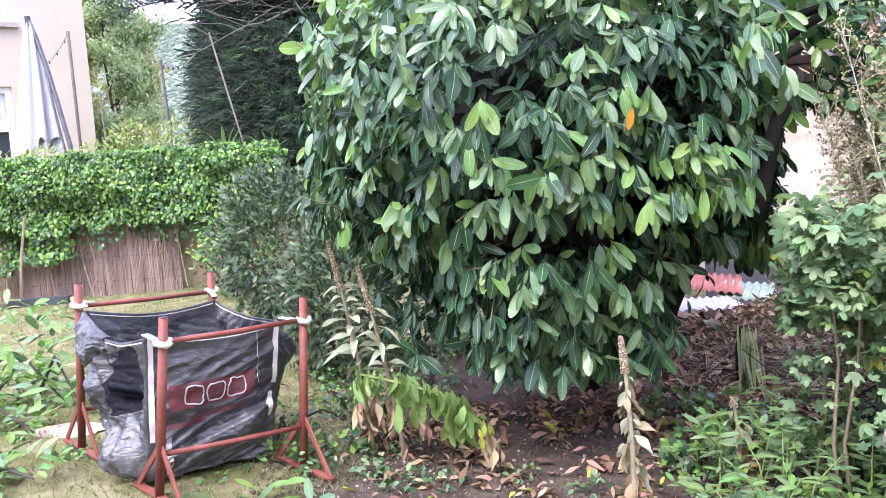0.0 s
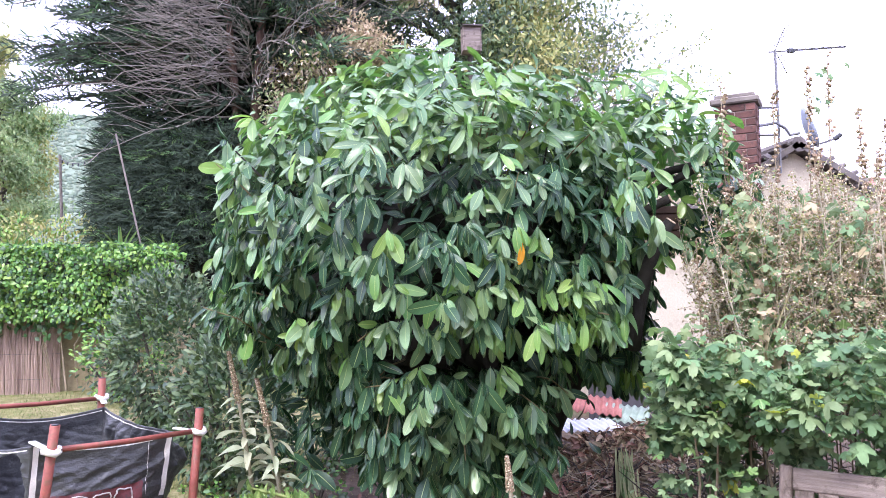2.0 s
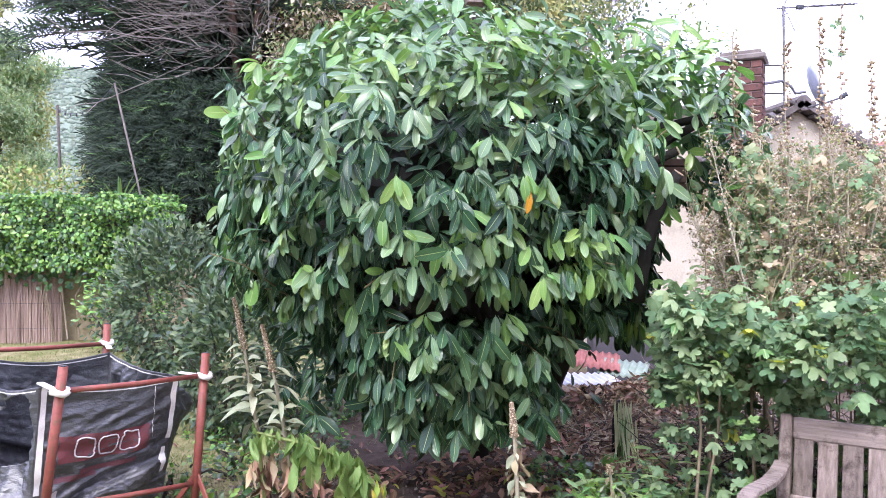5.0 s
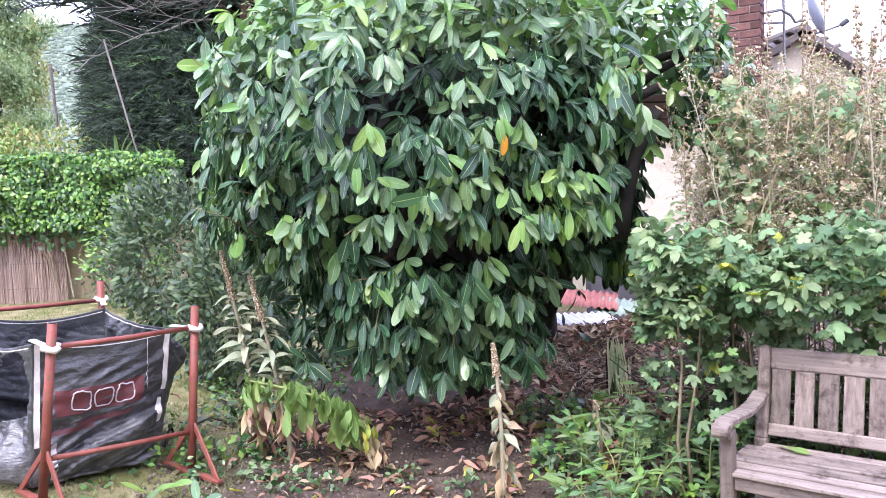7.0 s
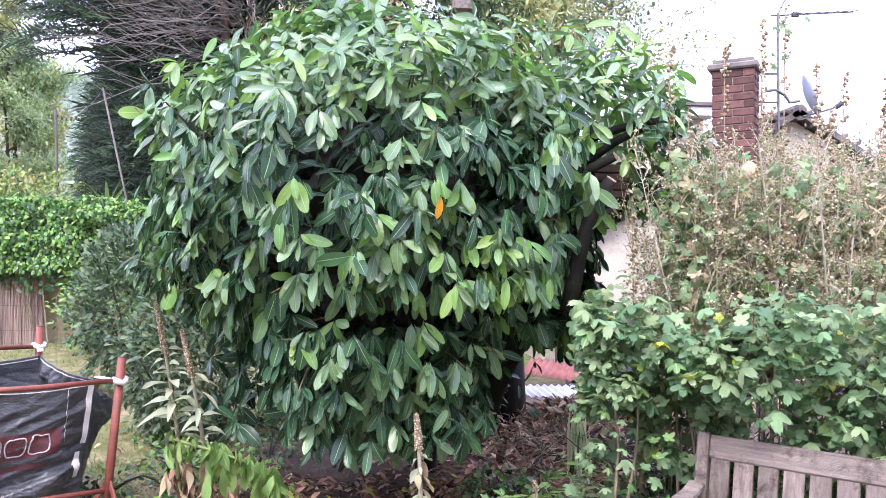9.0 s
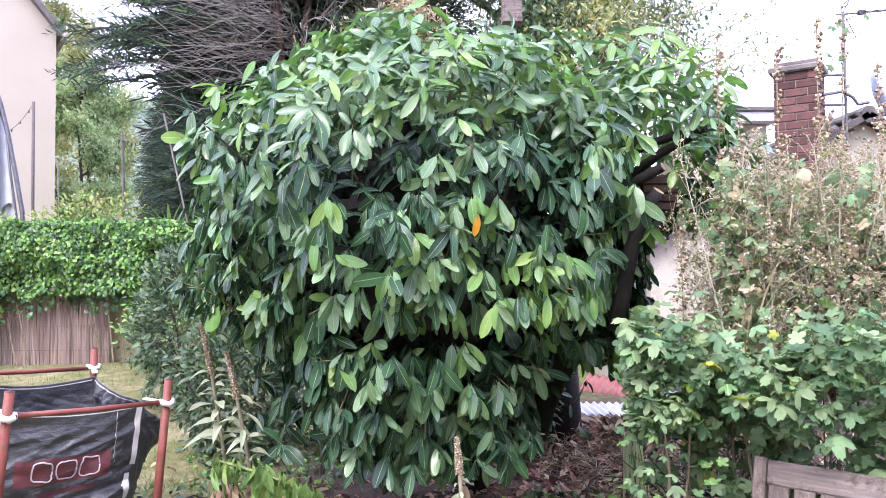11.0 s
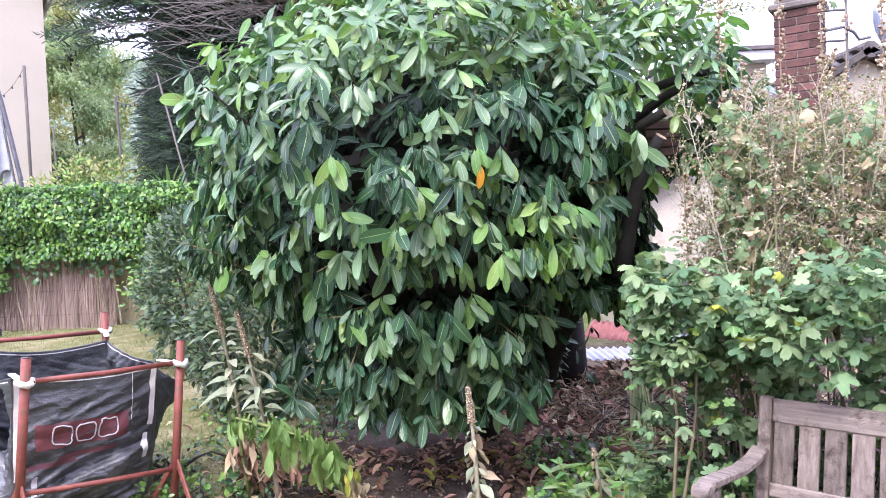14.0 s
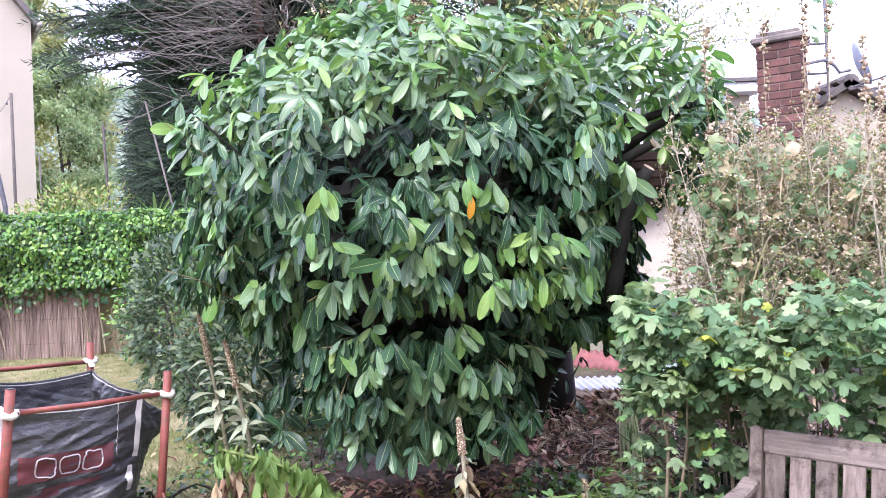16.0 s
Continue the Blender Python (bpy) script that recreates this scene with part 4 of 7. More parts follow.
RAKE = 0.09
for x in (0.03, BL_ - 0.03):
    plank("front_leg", (x, 0.03, 0), (x, 0.03, 0.615), 0.058, 0.058, (0, 1, 0))
    plank("back_leg", (x, BD - 0.05, 0), (x, BD - 0.05, 0.45), 0.058, 0.065, (0, 1, 0))
    plank("back_post", (x, BD - 0.05, 0.44), (x, BD - 0.05 + RAKE, 0.885), 0.056, 0.060, (0, 1, 0), 0.01)
    g = Geo()
    pts = [(x, -0.045, 0.632), (x, 0.0, 0.648), (x, 0.12, 0.640), (x, 0.28, 0.628), (x, 0.42, 0.640), (x, BD - 0.055, 0.665)]
    for a, b in zip(pts[:-1], pts[1:]):
        g.bar(a, np.array(b) + unit(np.array(b) - np.array(a)) * 0.004, 0.075, 0.034, (0, 0, 1), 0.010)
    g.tube([(x - 0.036, -0.04, 0.620), (x + 0.036, -0.04, 0.620)], 0.032, 12)
    put("armrest", g, teak, bench, "scrolled front end")
    plank("side_rail", (x, 0.06, 0.36), (x, BD - 0.08, 0.36), 0.04, 0.07)
    plank("stretcher", (x, 0.06, 0.12), (x, BD - 0.08, 0.12), 0.035, 0.045)
plank("front_rail", (0.06, 0.03, 0.385), (BL_ - 0.06, 0.03, 0.385), 0.035, 0.075)
for i in range(6):
    y = 0.02 + i * 0.082
    plank("seat_slat", (0.0 if 0 < i < 5 else 0.06, y, 0.437 - 0.004 * abs(i - 3)), (BL_ - (0.0 if 0 < i < 5 else 0.06), y, 0.437 - 0.004 * abs(i - 3)), 0.066, 0.022, (0, 0, 1), 0.005)


def back_at(z):
    return BD - 0.05 + RAKE * (z - 0.44) / 0.445


plank("top_rail", (0.058, back_at(0.835), 0.825), (BL_ - 0.058, back_at(0.835), 0.825), 0.036, 0.105, (0, 0.2, 1), 0.012)
plank("lower_rail", (0.058, back_at(0.50), 0.49), (BL_ - 0.058, back_at(0.50), 0.49), 0.034, 0.06, (0, 0.2, 1), 0.006)
ns = 11
for i in range(ns):
    x = 0.058 + (BL_ - 0.116) * (i + 0.5) / ns
    plank("back_slat", (x, back_at(0.515), 0.515), (x, back_at(0.78), 0.778), 0.086, 0.016, (0, 1, 0), 0.003)
bench_leaf = swarm("fallen_leaf", [laurel_shapes[2]], oriented(np.array([[0.0, 0.0, 0.0]]), np.array([[0.9, -0.35, 0.06]]), np.array([[0, 0, 1.0]]), 0.17, 0.8), [0], [laurel_young], kind="")
bench_leaf.matrix_basis = bench.matrix_basis @ Matrix.Translation((0.13, 0.40, 0.455))
tagged(bench_leaf, "pale green fallen leaf lying on the bench", "leaf")

# ---- hedge, reed fence and wall at the back of the lawn ----
ivy_shapes = [leaf_shape(2, 0.33, 0.42, 0.2, 0.25, 0.02), leaf_shape(3, 0.30, 0.45, 0.15, 0.2, 0.02), lobed_shape(3, 0.7, 0.2)]


def leafy_block(n, lo, hi, size, out=(0, -1, 0.35), rough=0.26, seed=0.0):
    """Leaves over the front, top and ends of a clipped block with a lumpy face."""
    lo, hi = np.array(lo), np.array(hi)
    u, w, face = np.random.random(n), np.random.random(n), np.random.random(n)
    p = np.empty((n, 3))
    p[:, 0] = lo[0] + u * (hi[0] - lo[0])
    top = face < 0.32
    z_hang = lo[2] + 0.26 * np.array([noise.noise((x * 1.3, seed, 2)) + noise.noise((x * 3.1, seed, 5)) * 0.6 for x in p[:, 0]])
    p[:, 2] = np.where(top, hi[2] - 0.05, z_hang + w * (hi[2] - z_hang))
    p[:, 1] = np.where(top, lo[1] + w * (hi[1] - lo[1]), lo[1])
    lump = np.array([noise.noise((q[0] * 1.7, q[2] * 2.2, seed)) + 0.5 * noise.noise((q[0] * 4.2, q[2] * 4.2 + q[1], seed + 3)) for q in p])
    p[:, 1] += np.where(top, 0, -lump * rough + 0.10 * smooth01((p[:, 2] - hi[2] + 0.25) / 0.25) + np.random.random(n) * 0.10)
    p[:, 2] += np.where(top, lump * rough * 0.7 - np.random.random(n) * 0.06, 0)
    nrm = np.where(top[:, None], np.array([0, -0.35, 1.0]), np.array(out)) + 0.55 * rnd(n, k=3)
    ax = np.array([0, -0.3, -0.8]) * np.where(top, 0.3, 1.0)[:, None] + 0.8 * rnd(n, k=3)
    return oriented(p, ax, nrm, np.random.uniform(*size, n))


hedge = thing("hedge", "clipped bright green climbing hedge over the fence", "hedge", (-5.4, 11.3, float(gz(-5.4, 11.3))))
HO = np.array(hedge.location)
hm = leafy_block(22000, (-9.2, 10.85, 1.34), (-1.95, 11.8, 2.30), (0.038, 0.074), seed=2.0, rough=0.25)
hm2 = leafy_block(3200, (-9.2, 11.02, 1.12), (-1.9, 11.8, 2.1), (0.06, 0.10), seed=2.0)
drp = leafy_block(1300, (-5.7, 10.86, 0.85), (-4.7, 11.2, 1.5), (0.055, 0.09), seed=7.0)
drp2 = leafy_block(500, (-3.1, 10.9, 0.75), (-2.0, 11.2, 1.5), (0.05, 0.085), seed=9.0)
allh = np.concatenate([hm, hm2, drp, drp2])
# set-back layer and part of the face in deep green, painted for inner shade
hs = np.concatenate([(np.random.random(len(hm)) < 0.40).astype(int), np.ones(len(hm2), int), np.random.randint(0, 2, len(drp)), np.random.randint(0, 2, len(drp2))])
allh[:, :3, 3] -= HO
perm = np.random.permutation(len(allh))
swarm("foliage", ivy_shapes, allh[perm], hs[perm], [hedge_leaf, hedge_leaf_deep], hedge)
core = Geo().box((-0.15, 0.1, 1.75 - HO[2]), (7.2, 0.5, 0.75), bevel=0.1)
put("twiggy_core", core, bark, hedge)
for i in range(24):
    x = np.random.uniform(1.9, 3.3) if i % 3 else np.random.uniform(-3.4, 1.0)
    q = [(x, -0.2 + 0.1 * math.sin(i), 0.05), (x + 0.1 * rnd(1)[0], -0.24, 0.6), (x + 0.3 * rnd(1)[0], -0.15, 1.2)]
    put("stem", Geo().tube(q, [0.011, 0.009, 0.006], 5), brown_stem, hedge)

fence = tagged(new("reed_fence"), "weathered brown reed screening fence under the hedge", "fence")
fence.location = (-4.6, 11.18, float(gz(-4.6, 11.18)))
g = Geo()
for i in range(520):
    x = -1.35 + 2.55 * i / 520 + 0.003 * rnd(1)[0]
    h = 0.95 + 0.09 * rnd(1)[0]
    y = 0.022 * rnd(1)[0]
    g.tube([(x, y, -0.05), (x + 0.012 * rnd(1)[0], y + 0.01 * rnd(1)[0], h / 2), (x + 0.05 * rnd(1)[0], y, h)], 0.0045, 4)
put("reed_mat", g, wicker, fence, kind="stuff")
for z in (0.18, 0.5, 0.82):
    put("binding_wire", Geo().tube([(-1.36, -0.016, z), (0, -0.02, z + 0.01), (1.21, -0.016, z)], 0.002, 4), aerial_metal, fence)
bwall = Geo().box((-5.6, 11.5, 0.9), (7.6, 0.18, 1.7))
tagged(put("wall_back", bwall, surface("ochre_render", (0.30, 0.25, 0.15), (0.45, 0.38, 0.24), 0.9, 3, 40, 0.4, dirt=(0.20, 0.17, 0.10)), kind="structure"), "ochre rendered garden wall behind the fence", "wall")

# spiky plant, plank and stick on the lawn's far edge
strap = leaf_shape(5, 0.035, 0.4, 0.3, 0.35, 0.0)
sp = thing("spiky_palm", "low spiky fan of narrow green leaves", "plant", (-5.75, 10.3, float(gz(-5.75, 10.3))))
n = 90
d = unit(np.stack([rnd(n), rnd(n), rnd(n, 0.1, 1.2)], 1))
swarm("foliage", [strap], oriented(np.zeros((n, 3)) + np.array([0, 0, 0.35]), d, np.array([0, 0, 1.0]) + 0.2 * rnd(n, k=3), rnd(n, 0.35, 0.55)), np.zeros(n, int), [willow_leaf], sp)
put("trunk", Geo().tube([(0, 0, -0.02), (0, 0, 0.38)], [0.05, 0.04], 8), brown_stem, sp)
pk = tagged(put("timber_plank", Geo().box((0, 0, 0.05), (0.75, 0.12, 0.10)), dark_plastic), "dark grey timber edging plank on the lawn", "plank")
pk.matrix_basis = pose(-5.0, 10.55, float(gz(-5.0, 10.55)), 0, 0, 4)
stk = tagged(put("leaning_stick", Geo().tube([(0, 0, 0), (0.05, 0.03, 0.6), (0.12, 0.1, 1.15)], [0.022, 0.02, 0.016], 6), brown_stem), "pale wooden stick leaning against the hedge", "stick")
stk.matrix_basis = pose(-5.35, 10.75, float(gz(-5.35, 10.75)) - 0.01)

# ---- shrub beside the laurel ----
small_shapes = [leaf_shape(3, 0.22, 0.5, 0.2, 0.2, 0.04), leaf_shape(3, 0.18, 0.5, 0.2, -0.1, 0.04)]


def shrub(name, label, at, radii, n, size, mats, stems=9, zc=None, mat_stem=None, shapes=small_shapes):
    sb = thing(name, label, "shrub", (at[0], at[1], float(gz(at[0], at[1]))))
    d = unit(np.random.randn(n, 3))
    r = (0.55 + 0.45 * np.random.random(n) ** 0.5) * (1 + 0.40 * np.array([noise.noise(Vector(q) * 3.4 + Vector((at[0], 0, 0))) for q in d]))
    p = d * r[:, None] * np.array(radii) + np.array([0, 0, zc if zc is not None else radii[2]])
    p = p[(p[:, 2] > min(0.02, 0.2 * radii[2])) & (np.array([noise.noise(Vector(q) * 5.5 + Vector((at[1], 0, 0))) for q in p]) > (-0.13 if n > 100 else -2.0))]
    k = len(p)
    m = oriented(p, unit(p - np.array([0, 0, radii[2]])) + 0.9 * rnd(k, k=3), np.array([0, -0.5, 0.8]) + 0.6 * rnd(k, k=3), np.random.uniform(*size, k))
    swarm("foliage", shapes, m, np.random.randint(0, len(mats), k), mats, sb)
    for i in range(stems):
        q = p[np.random.randint(k)]
        put("stem", Geo().tube([(q[0] * 0.15, q[1] * 0.15, -0.02), (q[0] * 0.6, q[1] * 0.6, q[2] * 0.6), tuple(q)], [0.016, 0.011, 0.004], 5), mat_stem or bark, sb)
    return sb


shrub("evergreen_shrub", "grey-green small-leaved shrub between hedge and laurel", (-1.55, 8.9), (0.62, 0.7, 0.85), 10500, (0.045, 0.095), [shrub_leaf, olive_shade, olive_shade], 20)
shrub("evergreen_shrub", "small-leaved shrub growing against the laurel", (-0.75, 7.4), (0.5, 0.6, 0.62), 6500, (0.05, 0.09), [shrub_leaf, olive_shade, olive_shade], 10)
shrub("evergreen_shrub", "straggly small-leaved shrub at the wall", (-2.35, 10.2), (0.55, 0.4, 0.55), 1300, (0.05, 0.08), [shrub_leaf, hedge_leaf], 14)

# dark filler shrub, added so the gap under the laurel reads as shade
shrub("evergreen_shrub", "dark evergreen filler behind the laurel, added for shade", (0.5, 8.3), (1.1, 0.6, 0.75), 4200, (0.06, 0.10), [hedge_leaf_deep, shrub_leaf], 14)
lt = thing("laurel_tree", "dark laurel trunk behind the bush with added backdrop leaves", "tree", (2.07, 7.85, float(gz(2.07, 7.85))))
put("trunk", Geo().tube([(0, 0, -0.05), (0.0, 0, 0.5), (-0.04, -0.05, 1.0), (-0.1, -0.2, 2.0)], [0.16, 0.135, 0.12, 0.06], 10), laurel_bark, lt, smooth=True)
# mostly dark leaves, added to darken the backdrop between bush and heap
tp = np.stack([rnd(150, -0.75, 0.5), rnd(150, -0.9, 0.1), rnd(150, 0.95, 2.1)], 1)
TP, TA, TN, TS, TG = shoots(tp, np.tile([0, -1.0, 0.2], (150, 1)) + 0.6 * rnd(150, k=3), (4, 7), (0.13, 0.18), np.full(150, 0.9))
swarm("crown", laurel_shapes, oriented(TP, TA, TN, TS), np.where(TG > 0.8, 1, 0), LAUREL, lt)
for i in range(6):
    q = tp[i * 7]
    put("limb", Geo().tube([(-0.02, -0.03, 0.8), (q[0] * 0.5, q[1] * 0.5, q[2] * 0.75), tuple(q)], [0.04, 0.025, 0.008], 6), laurel_bark, lt, smooth=True)
# another dark filler shrub standing in for shade, behind the trunk
shrub("evergreen_shrub", "dark evergreen filler behind the laurel trunk, added for shade", (1.55, 7.7), (0.5, 0.4, 0.60), 2200, (0.06, 0.10), [hedge_leaf_deep, shrub_leaf], 8)

# ---- house behind the hedge ----
house = thing("house", "pink-cream rendered house with white framed windows", "house", (-7.42, 18.0, 1.6), 33.0)
# the front wall is set out round two openings (local x to the right, wall face at y = 0)
W1 = (-2.55, -1.47, 4.00, 5.75)      # upper window: x0, x1, z0, z1
W2 = (-2.75, -1.54, 0.95, 2.68)      # lower window
EAVE_H, STEEP, MIDDLE = 5.52, 1.22, -4.5


def gable_top(x):
    return EAVE_H + STEEP * (min(-x, x + 9.0))


def gable_wall(x0, x1, z0, z1=None):
    """A piece of the gable wall; without z1 it runs up to the slope of the roof."""
    ring = [(x0, z0), (x1, z0)]
    ring += [(x1, z1), (x0, z1)] if z1 else [(x1, gable_top(x1))] + ([(MIDDLE, gable_top(MIDDLE))] if x0 < MIDDLE < x1 else []) + [(x0, gable_top(x0))]
    k = len(ring)
    g = Geo().add([(x, 0.0, z) for x, z in ring] + [(x, 0.28, z) for x, z in ring], [tuple(range(k)), tuple(range(2 * k - 1, k - 1, -1))] + [(i, i + k, (i + 1) % k + k, (i + 1) % k) for i in range(k)])
    put("wall", g, render_pink, house)


gable_wall(-9.0, W2[0], 0)
gable_wall(W1[1], 0, 0)
gable_wall(W2[1], W1[1], 0, W1[2])
gable_wall(W2[0], W2[1], 0, W2[2])
gable_wall(W2[0], W2[1], W2[3], W1[2])
gable_wall(W2[0], W1[0], W1[2], W1[3])
gable_wall(W2[0], W1[1], W1[3])
put("wall", Geo().box((-0.14, 4.43, EAVE_H / 2), (0.28, 8.3, EAVE_H)), render_pink, house)
put("wall", Geo().box((-4.5, 8.75, EAVE_H / 2), (9.0, 0.28, EAVE_H)), render_pink, house)
for a in (0.14, -9.14):
    put("roof", Geo().bar((a, 4.3, gable_top(0) - 0.12), (MIDDLE, 4.3, gable_top(MIDDLE) + 0.08), 9.0, 0.12), roof_tile, house, "grey tiled roof slope")
put("gutter", Geo().tube([(0.16, -0.25, EAVE_H - 0.14), (0.16, 8.9, EAVE_H - 0.14)], 0.06, 8), stone_cap, house, smooth=True)
glass = Nodes("window_glass")
glass_m = glass.done((0.03, 0.035, 0.04), 0.06, 0.0, 0.6)
for x0, x1, z0, z1 in (W1, W2):
    win = put("window", Geo().box(((x0 + x1) / 2, 0.20, (z0 + z1) / 2), (x1 - x0, 0.02, z1 - z0), bevel=0.001), glass_m, house, "dark glass in white frame")
    g = Geo()
    for a, b in (((x0, z0), (x1, z0)), ((x0, z1), (x1, z1)), ((x0, (z0 + z1) / 2), (x1, (z0 + z1) / 2))):
        g.box(((x0 + x1) / 2, 0.15, a[1] + (0.06 if a[1] == z0 else -0.06 if a[1] == z1 else 0)), (x1 - x0, 0.10, 0.12))
    for x in (x0 + 0.06, x1 - 0.06, (x0 + x1) / 2 - 0.1):
        g.box((x, 0.147, (z0 + z1) / 2), (0.12, 0.10, z1 - z0 - 0.24))
    put("window_frame", g, white_paint, win)
    put("sill", Geo().box(((x0 + x1) / 2, 0.05, z0 - 0.06), (x1 - x0 + 0.35, 0.30, 0.10)), stone_cap, win)
    put("curtain", Geo().sheet(lambda u, v: (x0 + u * (x1 - x0), 0.20 - 0.02 - 0.012 * math.sin(u * 60), (z0 + z1) / 2 + 0.06 + v * ((z1 - z0) / 2 - 0.14)), 40, 2), canvas_white, win, "pale blind behind the glass")

# ---- parasol, poles and fairy lights behind the hedge ----
PB = float(gz(-6.6, 15))
par = thing("cantilever_parasol", "folded white cantilever parasol with dark curved pole", "parasol", (-6.55, 15.0, PB))
mast = [(0.02, 0, 0), (0.0, 0, 2.75 - PB), (-0.14, 0, 3.5 - PB), (-0.28, 0, 4.2 - PB), (-0.42, 0, 4.75 - PB), (-0.53, 0, 5.08 - PB)]
put("pole", Geo().tube(mast, 0.044, 8), aerial_metal, par, smooth=True)
put("pole", Geo().tube([(-0.14, -0.02, 0), (-0.10, -0.02, 2.7 - PB), (-0.22, -0.02, 3.5 - PB), (-0.30, -0.02, 4.15 - PB)], 0.022, 8), aerial_metal, par, smooth=True)
put("base_plate", Geo().box((0, 0, 0.04), (0.8, 0.8, 0.08)), dark_plastic, par)


def canopy(u, v):
    a = 2 * math.pi * u
    r = (0.06 + 0.26 * v ** 0.8) * (1 + 0.28 * math.sin(7 * a + 2 * v))
    z = 5.0 - v * (2.2 + 0.14 * math.sin(7 * a))
    return (-0.53 + 0.02 * v + r * math.cos(a) - 0.05 * v, r * 0.7 * math.sin(a), z - PB)


put("canopy", Geo().sheet(canopy, 84, 14), canvas_white, par, "folded white canvas canopy", smooth=True)
put("hub", Geo().tube([(-0.53, 0, 4.95 - PB), (-0.53, 0, 5.12 - PB)], 0.05, 10), dark_plastic, par)
for name, x, y, top, lean, r in (("wooden_pole", -6.36, 15, 4.81, 0.02, 0.028), ("thin_pole", -5.87, 15, 3.70, 0.05, 0.016), ("wooden_pole", -4.66, 15, 4.18, 0.10, 0.026), ("wooden_pole", -2.18, 11.95, 3.92, 0.78, 0.014)):
    b = float(gz(x, y))
    po = tagged(put(name, Geo().tube([(0, 0, -0.05), (-lean * 0.5, 0, (top - b) / 2), (-lean, 0, top - b)], r, 7), pole_wood, smooth=True), "slim weathered garden pole behind the hedge", "pole", "poles with fairy lights")
    po.location = (x, y, b)


def string_lights(a, b, sag, n):
    a, b = np.array(a), np.array(b)
    ob = thing("fairy_lights", "sagging dark cable with small bulbs", "lights", tuple(a), group="strings of fairy lights")
    pts = [a + (b - a) * t - np.array([0, 0, sag * 4 * t * (1 - t)]) - a for t in np.linspace(0, 1, 24)]
    put("cable", Geo().tube(pts, 0.006, 4), dark_plastic, ob)
    for i in range(n):
        t = (i + 0.5) / n
        p = (b - a) * t - np.array([0, 0, sag * 4 * t * (1 - t)])
        put("bulb", Geo().tube([p, p - np.array([0, 0, 0.02]), p - np.array([0, 0, 0.045]), p - np.array([0, 0, 0.055])], [0.008, 0.013, 0.015, 0.005], 6), dark_plastic, ob)


string_lights((-7.0, 15, 4.2), (-6.38, 15, 4.78), 0.12, 4)
string_lights((-4.76, 15, 4.12), (-2.96, 11.95, 3.90), 0.22, 9)

# ---- conifer ----
needle = (np.array([(-0.05, 0, 0), (0.05, 0, 0), (0.065, 0.55, 0.02), (-0.065, 0.55, 0.02), (0.0, 1.0, -0.06)]), [(0, 1, 2, 3), (3, 2, 4)], [(0, 0), (1, 0), (1, 0.5), (0, 0.5), (0.5, 1)])
con = thing("conifer", "tall dark conifer with bare grey lower branches", "tree", (-1.45, 14.2, float(gz(-1.45, 14.2))))
CO = np.array(con.location)
put("trunk", Geo().tube([(0, 0, -0.1), (0.05, 0, 3), (0.0, 0, 7), (0.05, 0, 14)], [0.30, 0.25, 0.18, 0.03], 10), bark, con, smooth=True)
# dark solid core added behind the sprays as shade inside the tree
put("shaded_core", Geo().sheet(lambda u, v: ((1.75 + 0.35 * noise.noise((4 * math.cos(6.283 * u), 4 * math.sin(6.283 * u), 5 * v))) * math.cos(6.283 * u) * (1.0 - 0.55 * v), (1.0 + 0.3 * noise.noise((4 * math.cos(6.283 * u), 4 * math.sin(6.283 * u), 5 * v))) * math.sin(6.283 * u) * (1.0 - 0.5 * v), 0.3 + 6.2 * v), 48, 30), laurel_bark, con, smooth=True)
SP, SA, SN, SS, ST = [], [], [], [], []


def spray(p, d, length, tips):
    """A flat drooping spray of scale-leaved twigs."""
    d = unit(d)
    tw = np.random.uniform(-1.2, 1.2)
    s = unit(np.cross(d, [0, 0, 1.0])) * math.cos(tw) + np.array([0, 0, 1.0]) * math.sin(tw)
    k = 13
    for j in range(k):
        t = j / k
        sgn = 1 if j % 2 else -1
        SP.append(p + d * length * t + np.array([0, 0, -0.10 * length * t * t]))
        SA.append(d * (0.55 + 0.5 * t) + s * sgn * (0.9 - 0.6 * t) + np.array([0, 0, -0.02]) + 0.25 * rnd(3))
        SN.append(np.array([0, -1.0, 0.5]) + 0.7 * rnd(3))
        SS.append(length * np.random.uniform(0.26, 0.44) * (1 - 0.4 * t))
        ST.append(tips)


# dense lower skirt
for i in range(8200):
    z = np.random.uniform(2.2, 5.6)
    a = np.random.uniform(math.pi * 0.9, math.pi * 2.1)
    R = (2.35 - 0.22 * max(z - 3.4, 0)) * (0.80 + 0.2 * np.random.random())
    if a > math.pi * 1.5:
        R *= 1.05
    c, s_ = math.cos(a), math.sin(a)
    if z > 4.2 and -0.8 < c < 0.75:
        continue
    spray(np.array([R * c, R * 0.75 * s_, z - CO[2]]), np.array([c, s_ * 0.8, -0.02]) + 0.5 * rnd(3), np.random.uniform(0.24, 0.44), 1 if np.random.random() < 0.10 else 0)
# inner mass
for i in range(1700):
    z = np.random.uniform(2.2, 9.5)
    a = np.random.uniform(math.pi * 0.95, math.pi * 2.05)
    R = np.random.uniform(0.8, 1.7)
    spray(np.array([R * math.cos(a), 0.2 + R * 0.5 * math.sin(a), z - CO[2]]), np.array([math.cos(a), math.sin(a), -0.2]) + 0.5 * rnd(3), np.random.uniform(0.8, 1.2), 0)
